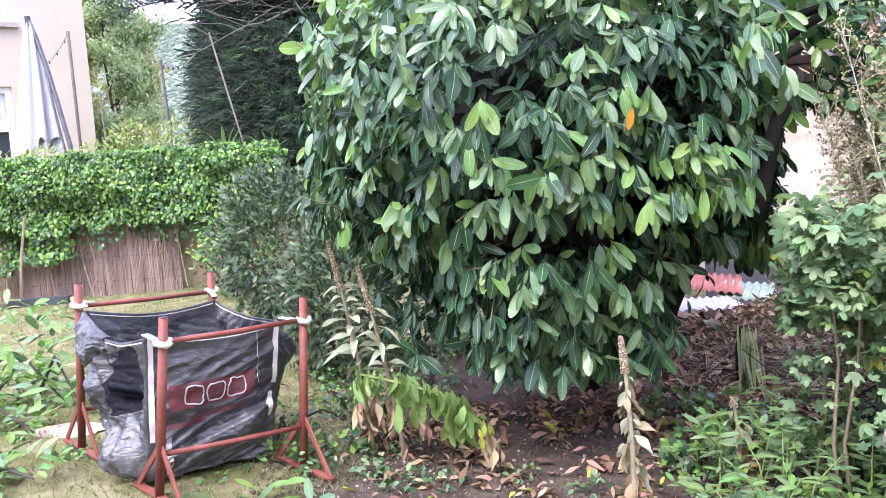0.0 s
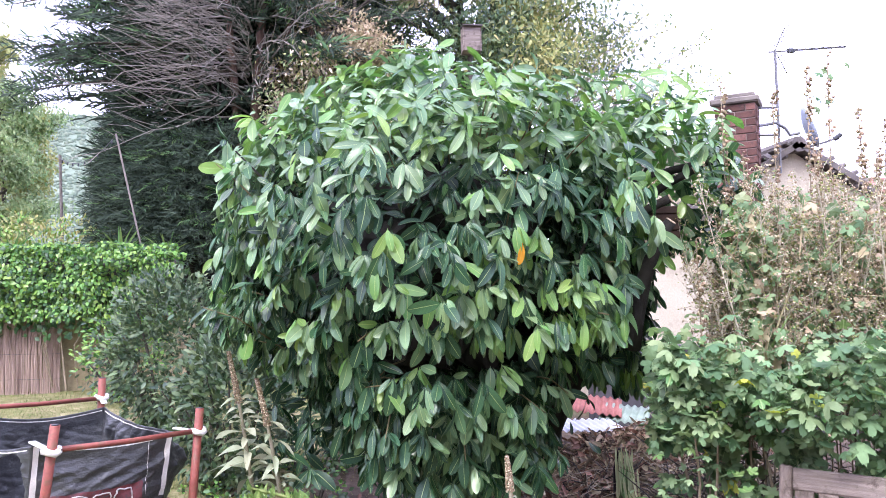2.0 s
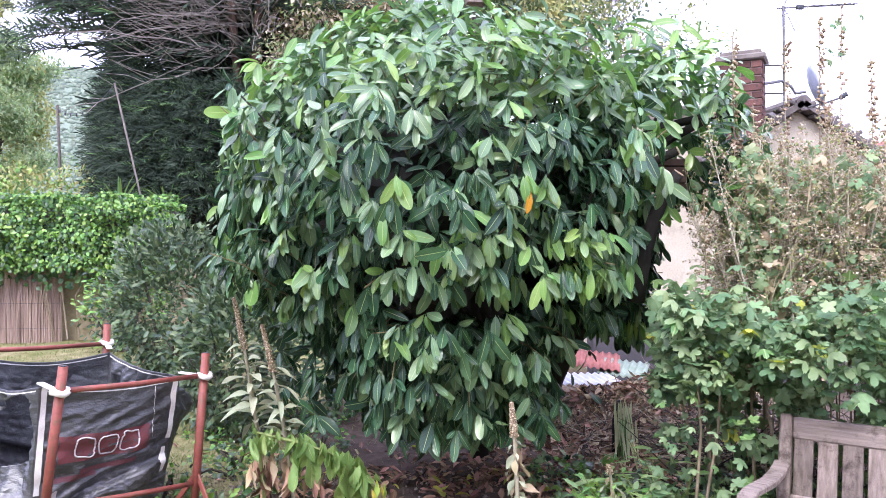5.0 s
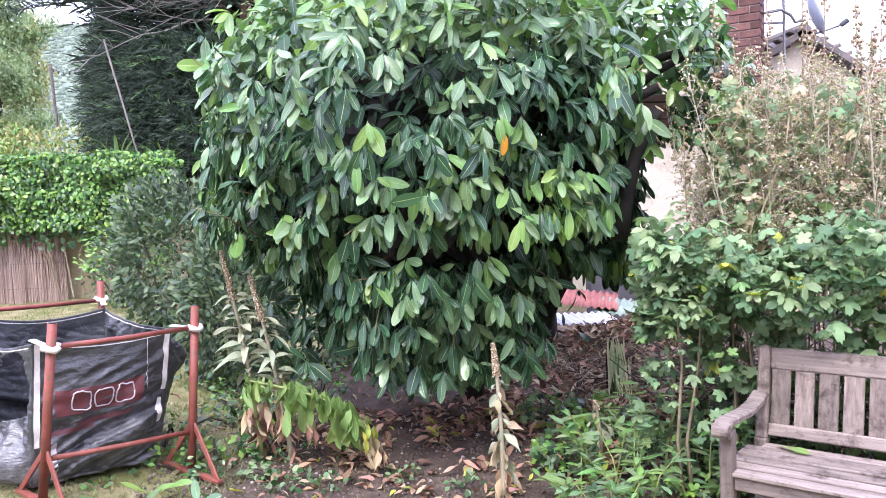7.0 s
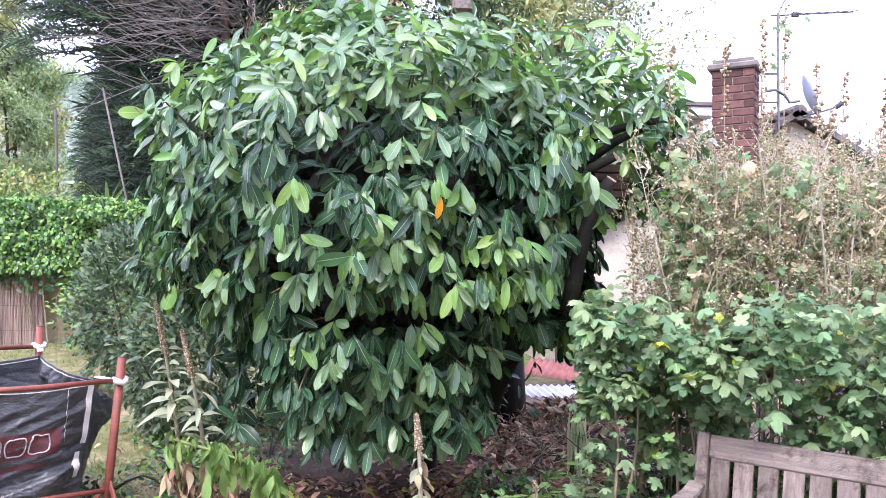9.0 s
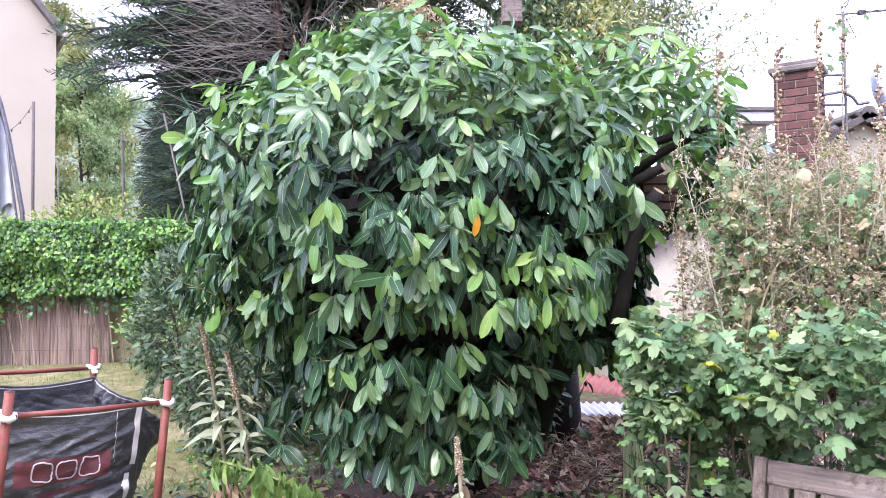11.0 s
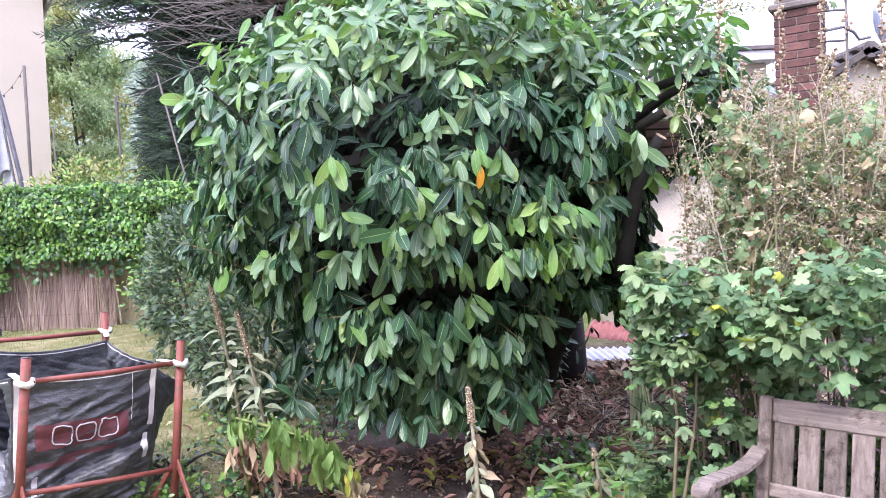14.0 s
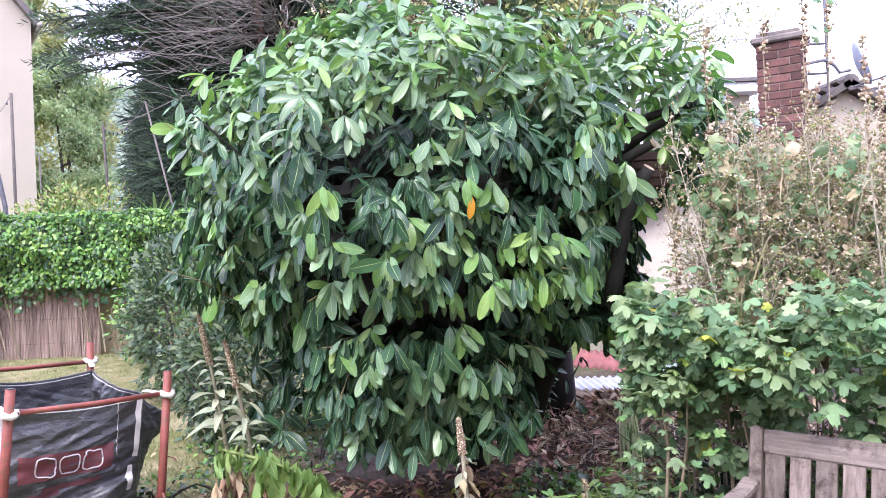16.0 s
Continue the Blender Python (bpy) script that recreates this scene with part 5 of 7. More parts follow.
# long upper boughs, feathered towards the ends
for i in range(150):
    z = np.random.uniform(4.9, 11.5)
    a = np.random.choice([np.random.uniform(math.pi * 0.88, math.pi * 1.30), np.random.uniform(math.pi * 0.88, math.pi * 1.2), np.random.uniform(math.pi * 1.6, math.pi * 2.1)])
    L = np.random.uniform(2.1, 3.4) * (1.0 if z < 8 else 0.8) * (1.12 if math.cos(a) < -0.5 and z < 9 else 1.0)
    c, s_ = math.cos(a), 0.8 * math.sin(a)
    rise = np.random.uniform(0.0, 0.35)
    q = [np.array([c * L * t, s_ * L * t, z - CO[2] + rise * L * t - 0.35 * t * t * L * 0.5]) for t in np.linspace(0, 1, 7)]
    put("bough", Geo().tube(q, np.linspace(0.05, 0.008, 7), 6), bark, con)
    for t in np.linspace(0.22, 1.0, 19):
        p = np.array([c * L * t, s_ * L * t, z - CO[2] + rise * L * t - 0.35 * t * t * L * 0.5])
        for sd in (-1, 1):
            spray(p, np.array([c, s_, 0.0]) + sd * 0.7 * np.array([-s_, c, 0]) + 0.25 * rnd(3), np.random.uniform(0.38, 0.70), 1 if np.random.random() < 0.2 else 0)
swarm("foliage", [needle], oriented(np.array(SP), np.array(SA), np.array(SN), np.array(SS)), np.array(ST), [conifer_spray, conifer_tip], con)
# bare branches fanning out of the middle, with fine twigs
twigs = Geo()
for i in range(150):
    z = np.random.uniform(4.5, 7.8)
    a = np.random.uniform(math.pi * 0.95, math.pi * 1.42) if i % 3 else np.random.uniform(math.pi * 1.45, math.pi * 1.98)
    L = np.random.uniform(1.3, 3.0) * (0.72 if a < math.pi * 1.15 else 1.0)
    c, s_ = math.cos(a), math.sin(a)
    lift = np.random.uniform(-0.25, 0.6)
    wob = rnd(7, -0.10, 0.10, 3)
    q = np.array([[c * L * t, s_ * L * t * 0.9, z - CO[2] + lift * L * t - 0.28 * L * t * t] for t in np.linspace(0.05, 1, 7)]) + np.array([0.25, -0.85, 0]) + wob * np.linspace(0, 1, 7)[:, None]
    put("bare_branch", Geo().tube(q, np.linspace(np.random.uniform(0.009, 0.022), 0.003, 7), 5), grey_twig, con)
    for j in range(9):
        t0 = q[np.random.randint(2, 7)]
        e = t0 + np.array([c, s_, 0.1]) * np.random.uniform(0.25, 0.75) + rnd(3, -0.28, 0.28)
        twigs.tube([t0, (t0 + e) / 2 + rnd(3, -0.05, 0.05), e], [0.0055, 0.0045, 0.002], 4)
put("twig_growth", twigs, grey_twig, con, kind="stuff")
red_bark = surface("red_brown_bark", (0.075, 0.045, 0.036), (0.16, 0.10, 0.078), 0.9, 5, 50, 0.6, 0.01, stretch=(1, 1, 0.3))
for x, dx, r in ((0.30, 0.25, 0.085), (0.62, 0.55, 0.065), (0.10, -0.45, 0.07), (0.95, 0.75, 0.05)):
    put("stem", Geo().tube([(x * 0.6, -0.9, 2.6 - CO[2]), (x * 0.8 + dx * 0.2, -1.0, 4.6 - CO[2]), (x + dx, -0.9, 8.5 - CO[2])], [r * 1.2, r, r * 0.5], 8), red_bark, con, "bare reddish stem", smooth=True)


# ---- broadleaved trees ----
def tree(name, label, at, height, spread, n, size, mats, crown_lo=0.35, limbs=12, seed=0, fluff=0.115, squash=0.8, trunk_r=0.16):
    t = thing(name, label, "tree", (at[0], at[1], float(gz(at[0], at[1]))))
    put("trunk", Geo().tube([(0, 0, -0.1), (0.1, 0, height * 0.3), (-0.05, 0.05, height * 0.6), (0.05, 0, height * 0.92)], [trunk_r, trunk_r * 0.75, trunk_r * 0.5, 0.02], 8), bark, t, smooth=True)
    P = []
    for i in range(limbs):
        z0 = height * np.random.uniform(crown_lo * 0.7, 0.8)
        a = 2.4 * i + seed
        L = spread * np.random.uniform(0.6, 1.05) * (1.1 - 0.6 * max(z0 / height - 0.5, 0))
        e = np.array([math.cos(a) * L, math.sin(a) * L * squash, min(z0 + L * np.random.uniform(0.2, 0.8), height)])
        m = e * 0.5 + np.array([0, 0, z0 * 0.55])
        q = [np.array([0, 0, z0]), (np.array([0, 0, z0]) + m) / 2 + rnd(3, -0.1, 0.1), m, e]
        lb = put("limb", Geo().tube(q, [trunk_r * 0.45, trunk_r * 0.35, trunk_r * 0.22, 0.01], 6), bark, t, smooth=True)
        for j in range(9):
            f = np.random.uniform(0.35, 1.05)
            c = (m + (e - m) * (f - 0.5) * 2) if f > 0.5 else m
            P.append(c + rnd(3, -0.32, 0.32) * spread * 0.5)
    P = np.array(P)
    k = np.random.randint(0, len(P), n)
    off = np.random.randn(n, 3) * spread * fluff
    pos = P[k] + off
    m4 = oriented(pos, np.array([0, 0, -0.5]) + 0.9 * rnd(n, k=3), np.array([0, -0.4, 0.7]) + 0.8 * rnd(n, k=3), np.random.uniform(*size, n))
    tone = np.array([noise.noise(Vector(p) * 0.6 + Vector((seed, 0, 0))) for p in P])[k]
    sl = np.clip(((tone + 0.35 + 0.2 * rnd(n)) / 0.7 * len(mats)).astype(int), 0, len(mats) - 1)
    swarm("crown", small_shapes, m4, sl, mats, t)
    return t


olive_leaf = leafage("olive_tree_leaf", (0.085, 0.125, 0.055), (0.21, 0.27, 0.12), None, 0.55, 0.35, 0, 0.03)
tree("broadleaf_tree", "olive-green leafy tree beyond the hedge", (-10.7, 27), 9.0, 1.6, 24000, (0.10, 0.20), [tree_leaf, airy_leaf, tree_leaf_gold], 0.10, 24, 1.0, 0.11, trunk_r=0.09)
tree("broadleaf_tree", "pale leafy tree rising behind the hedge", (-9.8, 24.5), 6.6, 1.25, 15000, (0.09, 0.17), [tree_leaf, airy_leaf, airy_leaf], 0.08, 24, 0.7, 0.13, trunk_r=0.07)
tree("broadleaf_tree", "pale green tree beside the house", (-13.9, 29), 12.0, 2.2, 28000, (0.11, 0.21), [tree_leaf, tree_leaf_gold, tree_leaf_gold], 0.2, 22, 2.2, 0.11, trunk_r=0.10)
tree("broadleaf_tree", "tall thin-leaved tree behind the laurel", (2.6, 15.5), 10.5, 3.2, 62000, (0.07, 0.14), [shrub_leaf, olive_leaf, olive_leaf, tree_leaf_gold], 0.42, 30, 0.4, 0.095)
tree("broadleaf_tree", "golden-tinged dry tree beside the conifer", (0.45, 13.2), 8.6, 1.35, 22000, (0.05, 0.10), [straw, tree_leaf_gold, dry_seed, airy_leaf], 0.42, 18, 3.0, trunk_r=0.07)
# thin overhanging sprays against the sky
wt = thing("wispy_tree", "thin airy branches with tiny leaves against the sky", "tree", (3.9, 13.0, float(gz(3.9, 13.0))))
put("trunk", Geo().tube([(0, 0, -0.1), (0, 0, 2.5), (0.1, 0, 4.9)], [0.09, 0.07, 0.04], 7), bark, wt)
WP = []
for i in range(22):
    a = np.array([0.1, 0, np.random.uniform(4.0, 4.9)])
    e = a + np.array([np.random.uniform(0.1, 2.7), np.random.uniform(-0.6, 0.6), np.random.uniform(0.0, 1.9)])
    q = [a, a * 0.6 + e * 0.4 + np.array([0, 0, 0.22]), a * 0.3 + e * 0.7 + np.array([0, 0, 0.2]), e]
    put("branch", Geo().tube(q, [0.022, 0.014, 0.009, 0.003], 5), grey_twig, wt)
    for t in np.linspace(0.15, 1, 130):
        WP.append(np.array(q[1]) * (1 - t) + np.array(q[3]) * t + np.array([0, 0, 0.1]) + rnd(3, -0.11, 0.11))
WP = np.array(WP)
swarm("foliage", small_shapes, oriented(WP, np.array([0, 0, -0.4]) + rnd(len(WP), k=3), np.array([0, -0.5, 0.6]) + rnd(len(WP), k=3), rnd(len(WP), 0.04, 0.09)), np.random.randint(0, 2, len(WP)), [olive_leaf, tree_leaf_gold], wt)
# low growth over the hedge
shrub("golden_shrub", "yellow-green feathery shrub behind the hedge", (-4.5, 13.6), (1.4, 0.8, 0.9), 6000, (0.05, 0.11), [tree_leaf_gold, tree_leaf_gold, hedge_leaf], 12, zc=1.25)
shrub("golden_shrub", "yellow-green grassy growth behind the hedge", (-6.6, 13.4), (1.2, 0.6, 0.7), 3000, (0.05, 0.11), [tree_leaf_gold, hedge_leaf], 8, zc=1.2)
for x, y in ((-4.55, 12.5), (-3.0, 12.4), (-2.4, 12.6)):
    pl = thing("spiky_palm", "spiky fan palm rising behind the hedge", "plant", (x, y, float(gz(x, y))))
    n = 70
    d = unit(np.stack([rnd(n), rnd(n), rnd(n, 0.2, 1.2)], 1))
    hgt = 2.15 - float(gz(x, y))
    swarm("foliage", [strap], oriented(np.zeros((n, 3)) + np.array([0, 0, hgt]), d, np.array([0, 0, 1.0]) + 0.2 * rnd(n, k=3), rnd(n, 0.35, 0.6)), np.zeros(n, int), [willow_leaf], pl)
    put("trunk", Geo().tube([(0, 0, -0.02), (0, 0, hgt)], [0.06, 0.05], 8), brown_stem, pl)

# ---- wooded hill in the distance ----
def hill_z(x, y):
    return -12 + 86 * math.exp(-((x + 120) / 150) ** 2 - ((y - 330) / 110) ** 2) + 30 * math.exp(-((x - 120) / 220) ** 2 - ((y - 420) / 100) ** 2) + 3 * noise.noise((x * 0.02, y * 0.02, 0))


# distance haze is put into the colour as pale grey-green
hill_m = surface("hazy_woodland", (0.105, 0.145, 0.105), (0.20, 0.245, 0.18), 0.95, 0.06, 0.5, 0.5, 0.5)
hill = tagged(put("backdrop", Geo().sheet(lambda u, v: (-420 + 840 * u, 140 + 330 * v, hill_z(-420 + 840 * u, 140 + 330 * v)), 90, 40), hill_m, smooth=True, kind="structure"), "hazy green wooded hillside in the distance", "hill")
n = 16000
hy = rnd(n, 150, 330)
hx = -hy * rnd(n, 0.25, 0.75)
hp = np.stack([hx, hy, np.array([hill_z(a, b) for a, b in zip(hx, hy)])], 1)
ico = bmesh.new()
bmesh.ops.create_icosphere(ico, subdivisions=1, radius=1.0)
iv = np.array([v.co[:] for v in ico.verts]) * np.array([1, 1, 0.9]) * (1 + 0.35 * rnd(len(ico.verts)))[:, None]
blob = (iv, [tuple(v.index for v in f.verts) for f in ico.faces], [(0.5, 0.5)] * len(iv))
ico.free()
# crowns carry the same painted haze in their base colour
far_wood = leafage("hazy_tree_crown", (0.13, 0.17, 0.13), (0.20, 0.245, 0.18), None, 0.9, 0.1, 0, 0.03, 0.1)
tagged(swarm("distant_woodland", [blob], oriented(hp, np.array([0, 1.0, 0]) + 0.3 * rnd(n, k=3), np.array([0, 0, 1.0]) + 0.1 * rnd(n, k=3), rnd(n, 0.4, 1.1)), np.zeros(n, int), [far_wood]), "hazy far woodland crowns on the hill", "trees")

# ---- neighbour's cottage with chimney ----
cot = thing("cottage", "cream rendered cottage gable with dark tiled verge", "house", (6.89, 11.3, -0.52))
APEX, HALF, PITCH = 4.12, 3.0, 0.57
EAVE = APEX - HALF * PITCH
gab = [(-HALF, 0, 0), (HALF, 0, 0), (HALF, 0, EAVE), (0, 0, APEX), (-HALF, 0, EAVE)]
g = Geo()
vs = [(x, 0, z) for x, _, z in gab] + [(x, 0.25, z) for x, _, z in gab]
g.add(vs, [(0, 1, 2, 3, 4), (9, 8, 7, 6, 5)] + [(i, i + 5, (i + 1) % 5 + 5, (i + 1) % 5) for i in range(5)])
put("wall", g, render_cream, cot)
put("wall", Geo().box((-HALF + 0.12, 3.2, EAVE / 2), (0.24, 5.8, EAVE)), render_cream, cot)
for s in (-1, 1):
    rf = put("roof", Geo().bar((s * (HALF + 0.2), 3.0, EAVE - 0.06), (0, 3.0, APEX + 0.08), 6.4, 0.09, (0, 0, 1)), roof_tile, cot, "dark tiled roof slope")
    for i in range(17):
        t = (i + 0.5) / 17
        x, z = s * (HALF + 0.15) * (1 - t), (EAVE - 0.03) * (1 - t) + (APEX + 0.06) * t
        put("verge_tile", Geo().bar((x - s * 0.11, -0.10 + 0.01 * (i % 2), z - 0.066 + 0.05), (x + s * 0.11, -0.10 + 0.01 * (i % 2), z + 0.066 + 0.03), 0.16, 0.06, (0, 0, 1), 0.012), roof_tile, rf)
put("ridge_tile", Geo().tube([(0, -0.2, APEX + 0.08), (0, 6, APEX + 0.08)], 0.12, 8), roof_tile, cot)

# chimney of single bricks
chim = thing("brick_chimney", "red brick chimney stack with weathered concrete cap", "chimney", (5.86, 10.98, 1.9), -35.0)
CW, CD, C_TOP = 0.56, 0.50, 2.27
put("mortar_core", Geo().box((0, 0, C_TOP / 2), (CW - 0.03, CD - 0.03, C_TOP)), mortar, chim)
COURSE, BRK = 0.108, 0.280
full = Geo().box((0, 0, 0), (BRK - 0.012, 0.10, COURSE - 0.014), bevel=0.006).mesh("brick", brick_red)
half = Geo().box((0, 0, 0), (BRK / 2 - 0.012, 0.10, COURSE - 0.014), bevel=0.006).mesh("half_brick", brick_red)
for j in range(int(C_TOP / COURSE)):
    z = (j + 0.5) * COURSE
    row = [(-0.14, full), (0.14, full)] if j % 2 else [(-0.21, half), (0.0, full), (0.21, half)]
    for x, md in row:
        b = new("brick", md)
        b.parent = chim
        b.matrix_basis = pose(x, -CD / 2 + 0.048 + 0.003 * rnd(1)[0], z, 0, 0, 0.6 * rnd(1)[0])
    for y, md in ([(-0.08, half), (0.125, full)] if j % 2 else [(-0.02, full), (0.19, half)]):
        for s in (-1, 1):
            b = new("brick", md)
            b.parent = chim
            b.matrix_basis = pose(s * (CW / 2 - 0.048), y, z, 0, 0, 90 + 0.6 * rnd(1)[0])
g = Geo()
g.box((0, 0, C_TOP + 0.05), (CW + 0.10, CD + 0.10, 0.09), bevel=0.035)
g.box((0, 0, C_TOP + 0.125), (CW - 0.02, CD - 0.02, 0.06), bevel=0.028)
put("cap", g, cap_stone, chim, "rounded weathered concrete cap")
# aerial
ae = thing("tv_aerial", "thin metal television aerial on a mast", "aerial", (6.42, 10.85, 3.2))
put("mast", Geo().tube([(0, 0, 0), (0, 0, 1.80)], 0.018, 8), aerial_metal, ae)
for z in (0.55, 0.95):
    put("bracket", Geo().tube([(-0.32, 0.03, z), (0, 0, z)], 0.016, 6), aerial_metal, ae)
boom = put("boom", Geo().tube([(-0.10, 0, 1.76), (1.18, 0.1, 1.90)], 0.012, 6), aerial_metal, ae)
for t in np.linspace(0.30, 0.98, 7):
    p = np.array([-0.10, 0, 1.76]) * (1 - t) + np.array([1.18, 0.1, 1.90]) * t
    put("element", Geo().tube([p + np.array([0.01, -0.12, -0.02]), p + np.array([-0.01, 0.12, 0.04])], 0.008, 5), aerial_metal, boom)
put("feed_box", Geo().box((0.27, 0.03, 1.80), (0.10, 0.05, 0.06)), dark_plastic, boom)
for s in (-1, 1):
    for k in range(4):
        a, b = 0.05 + 0.035 * k, 0.10 + 0.075 * k
        put("reflector_rod", Geo().tube([(a, -0.16, 1.79 + s * b), (a, 0.16, 1.79 + s * b)], 0.006, 4), aerial_metal, boom)
    put("reflector_arm", Geo().tube([(0.0, 0, 1.79), (0.17, 0, 1.79 + s * 0.34)], 0.008, 4), aerial_metal, boom)
# dish
di = thing("satellite_dish", "pale grey satellite dish on a bent bracket", "dish", (6.12, 10.80, 3.75))
put("bracket", Geo().tube([(-0.03, 0, 0.12), (0.22, -0.02, 0.16), (0.34, -0.05, 0.08), (0.40, -0.06, -0.02), (0.53, -0.1, 0.0)], 0.022, 7), aerial_metal, di)
face = Matrix.Rotation(radians(68), 3, "Z") @ Matrix.Rotation(radians(72), 3, "X")


def dish_fn(u, v):
    a, r = 2 * math.pi * u, 0.02 + v
    return np.array(face @ Vector((0.24 * r * math.cos(a), 0.31 * r * math.sin(a), 0.07 * r * r))) + np.array([0.60, -0.10, 0.06])


ob = put("reflector", Geo().sheet(dish_fn, 32, 6), dish_grey, di, smooth=True)
so = ob.modifiers.new("metal", "SOLIDIFY")
so.thickness = 0.012
put("feed_arm", Geo().tube([(0.57, -0.1, -0.22), (0.80, -0.22, -0.16), (0.98, -0.30, -0.10)], 0.014, 6), aerial_metal, di)
put("feed_horn", Geo().tube([(0.93, -0.27, -0.12), (1.01, -0.31, -0.06)], 0.035, 8), dark_plastic, di)
put("cable", Geo().tube([(0.98, -0.30, -0.12), (0.95, -0.28, -0.26), (0.80, -0.2, -0.28), (0.63, -0.1, -0.22)], 0.005, 4), dark_plastic, di)
# a flat-roofed part and a low wall
shed = thing("flat_roof_annexe", "flat-roofed annexe with a pale fascia board", "annexe", (5.45, 13.2, 0))
put("wall", Geo().box((0, 0, 1.9), (1.2, 1.6, 3.8)), render_cream, shed)
put("fascia", Geo().box((0, -0.1, 3.88), (1.4, 1.9, 0.14)), white_paint, shed)
put("roof", Geo().box((0, -0.1, 3.985), (1.45, 2.0, 0.06)), roof_tile, shed)
tagged(put("wall_low", Geo().box((5.9, 9.6, 0.22), (5.6, 0.2, 1.35)), slate_wall, kind="structure"), "low dark grey block wall before the cottage", "wall")
# pale lattice leaning in the thicket
lat = thing("lattice_panel", "pale weathered lattice panel behind dry stems", "trellis", (4.55, 8.6, float(gz(4.55, 8.6))))
for i in range(4):
    put("slat", Geo().bar((0.30 * i, 0, 0), (0.30 * i, 0, 1.75), 0.045, 0.02, (0, 1, 0)), cut_wood, lat)
for i in range(4):
    put("slat", Geo().bar((-0.1, -0.022, 0.5 + 0.35 * i), (1.0, -0.022, 0.5 + 0.35 * i), 0.02, 0.045, (0, 0, 1)), cut_wood, lat)
# far roof at the edge
fr = thing("far_roof", "distant red tiled roof with a grey gutter", "roof", (16.5, 24, 0))
put("wall", Geo().box((0, 0, 1.6), (6, 4, 3.2)), render_cream, fr)
put("roof", Geo().bar((0, -2.3, 3.1), (0, 0.2, 5.2), 6.6, 0.15), sheet_red, fr)


# ---- corrugated sheets and heap ----
def corrugated(name, label, at, rot, w, l, m, pitch=0.075):
    ob = put(name, Geo().sheet(lambda u, v: ((u - 0.5) * w, (v - 0.5) * l, 0.013 * math.sin(u * w / pitch * 2 * math.pi)), int(w / pitch * 8), 3), m, smooth=True)
    so = ob.modifiers.new("metal", "SOLIDIFY")
    so.thickness = 0.003
    ob.matrix_basis = pose(*at, *rot)
    return tagged(ob, label, "sheet", "corrugated sheets on the heap")


corrugated("corrugated_sheet", "wavy galvanised steel sheet lying on the heap", (2.58, 8.22, 0.225), (5, 2, 4), 0.68, 0.46, galv)
corrugated("corrugated_sheet", "rusty red corrugated sheet on the heap", (2.84, 8.95, 0.33), (7, 6, -20), 0.74, 0.72, sheet_red)
corrugated("corrugated_sheet", "grey-green corrugated sheet on the heap", (3.16, 8.66, 0.25), (10, 4, -28), 0.5, 0.55, sheet_green)

heap = thing("compost_heap", "heap of dead twigs, stalks and dry leaves", "heap", (2.7, 7.4, float(gz(2.7, 7.4))))
HP = np.array(heap.location)
for nm, cnt, m, r in (("twig_mass", 420, brown_stem, 0.004), ("stalk_mass", 420, dry_stalk, 0.0035), ("dark_brush", 420, bark, 0.006)):
    g = Geo()
    for i in range(cnt):
        x, y = np.random.normal(2.75, 0.55), np.random.normal(7.1, 0.40)
        if x < 1.9 or (2.15 < x < 2.65 and y < 6.95) or y > 7.55 or (y > 7.1 and x < 3.0):
            continue
        a, L = np.random.uniform(0, 6.28), np.random.uniform(0.12, 0.5)
        z = float(gz(x, y)) + np.random.uniform(0.0, 0.16)
        d = np.array([math.cos(a), math.sin(a), np.random.uniform(-0.25, 0.6)]) * L
        p = np.array([x, y, z]) - HP
        g.tube([p, p + d / 2 + rnd(3, -0.04, 0.04), p + d], [r, r * 0.8, r * 0.4], 4)
    put(nm, g, m, heap, kind="stuff")
n = 5200
hx_, hy_ = np.random.normal(2.75, 0.60, n), np.random.normal(7.25, 0.50, n)
ok = (hx_ > 1.75) & (hy_ < 8.0) & (hy_ > 6.1) & ~((hy_ > 7.75) & (hx_ < 3.1))
hx_, hy_ = hx_[ok], hy_[ok]
n = len(hx_)
mound = 0.16 * np.exp(-((hx_ - 3.0) / 0.5) ** 2 - ((hy_ - 7.3) / 0.4) ** 2)
hq = np.stack([hx_, hy_, gz(hx_, hy_) + 0.01 + (0.07 + mound) * np.random.random(n)], 1) - HP
swarm("rotting_debris", [leaf_shape(3, 0.2, 0.5, 0.6, 0.3, 0.03, 0.4), leaf_shape(3, 0.12, 0.5, 0.8, -0.4, 0.03), leaf_shape(3, 0.05, 0.5, 0.5, 0.2, 0.0)], oriented(hq, rnd(n, k=3) * np.array([1, 1, 0.5]), rnd(n, k=3) + np.array([0, -0.3, 0.7]), np.random.uniform(0.03, 0.13, n)), np.random.choice([0, 0, 1, 1, 2, 2], n), [compost_leaf, dead_leaf, straw], heap)
log = tagged(put("cut_log", Geo().tube([(0, 0, 0), (0.16, -0.02, 0.015), (0.30, 0, 0)], [0.04, 0.045, 0.038], 9), brown_stem, smooth=True), "short cut log lying by the heap", "log")
log.location = (2.55, 6.45, float(gz(2.55, 6.45)) + 0.06)

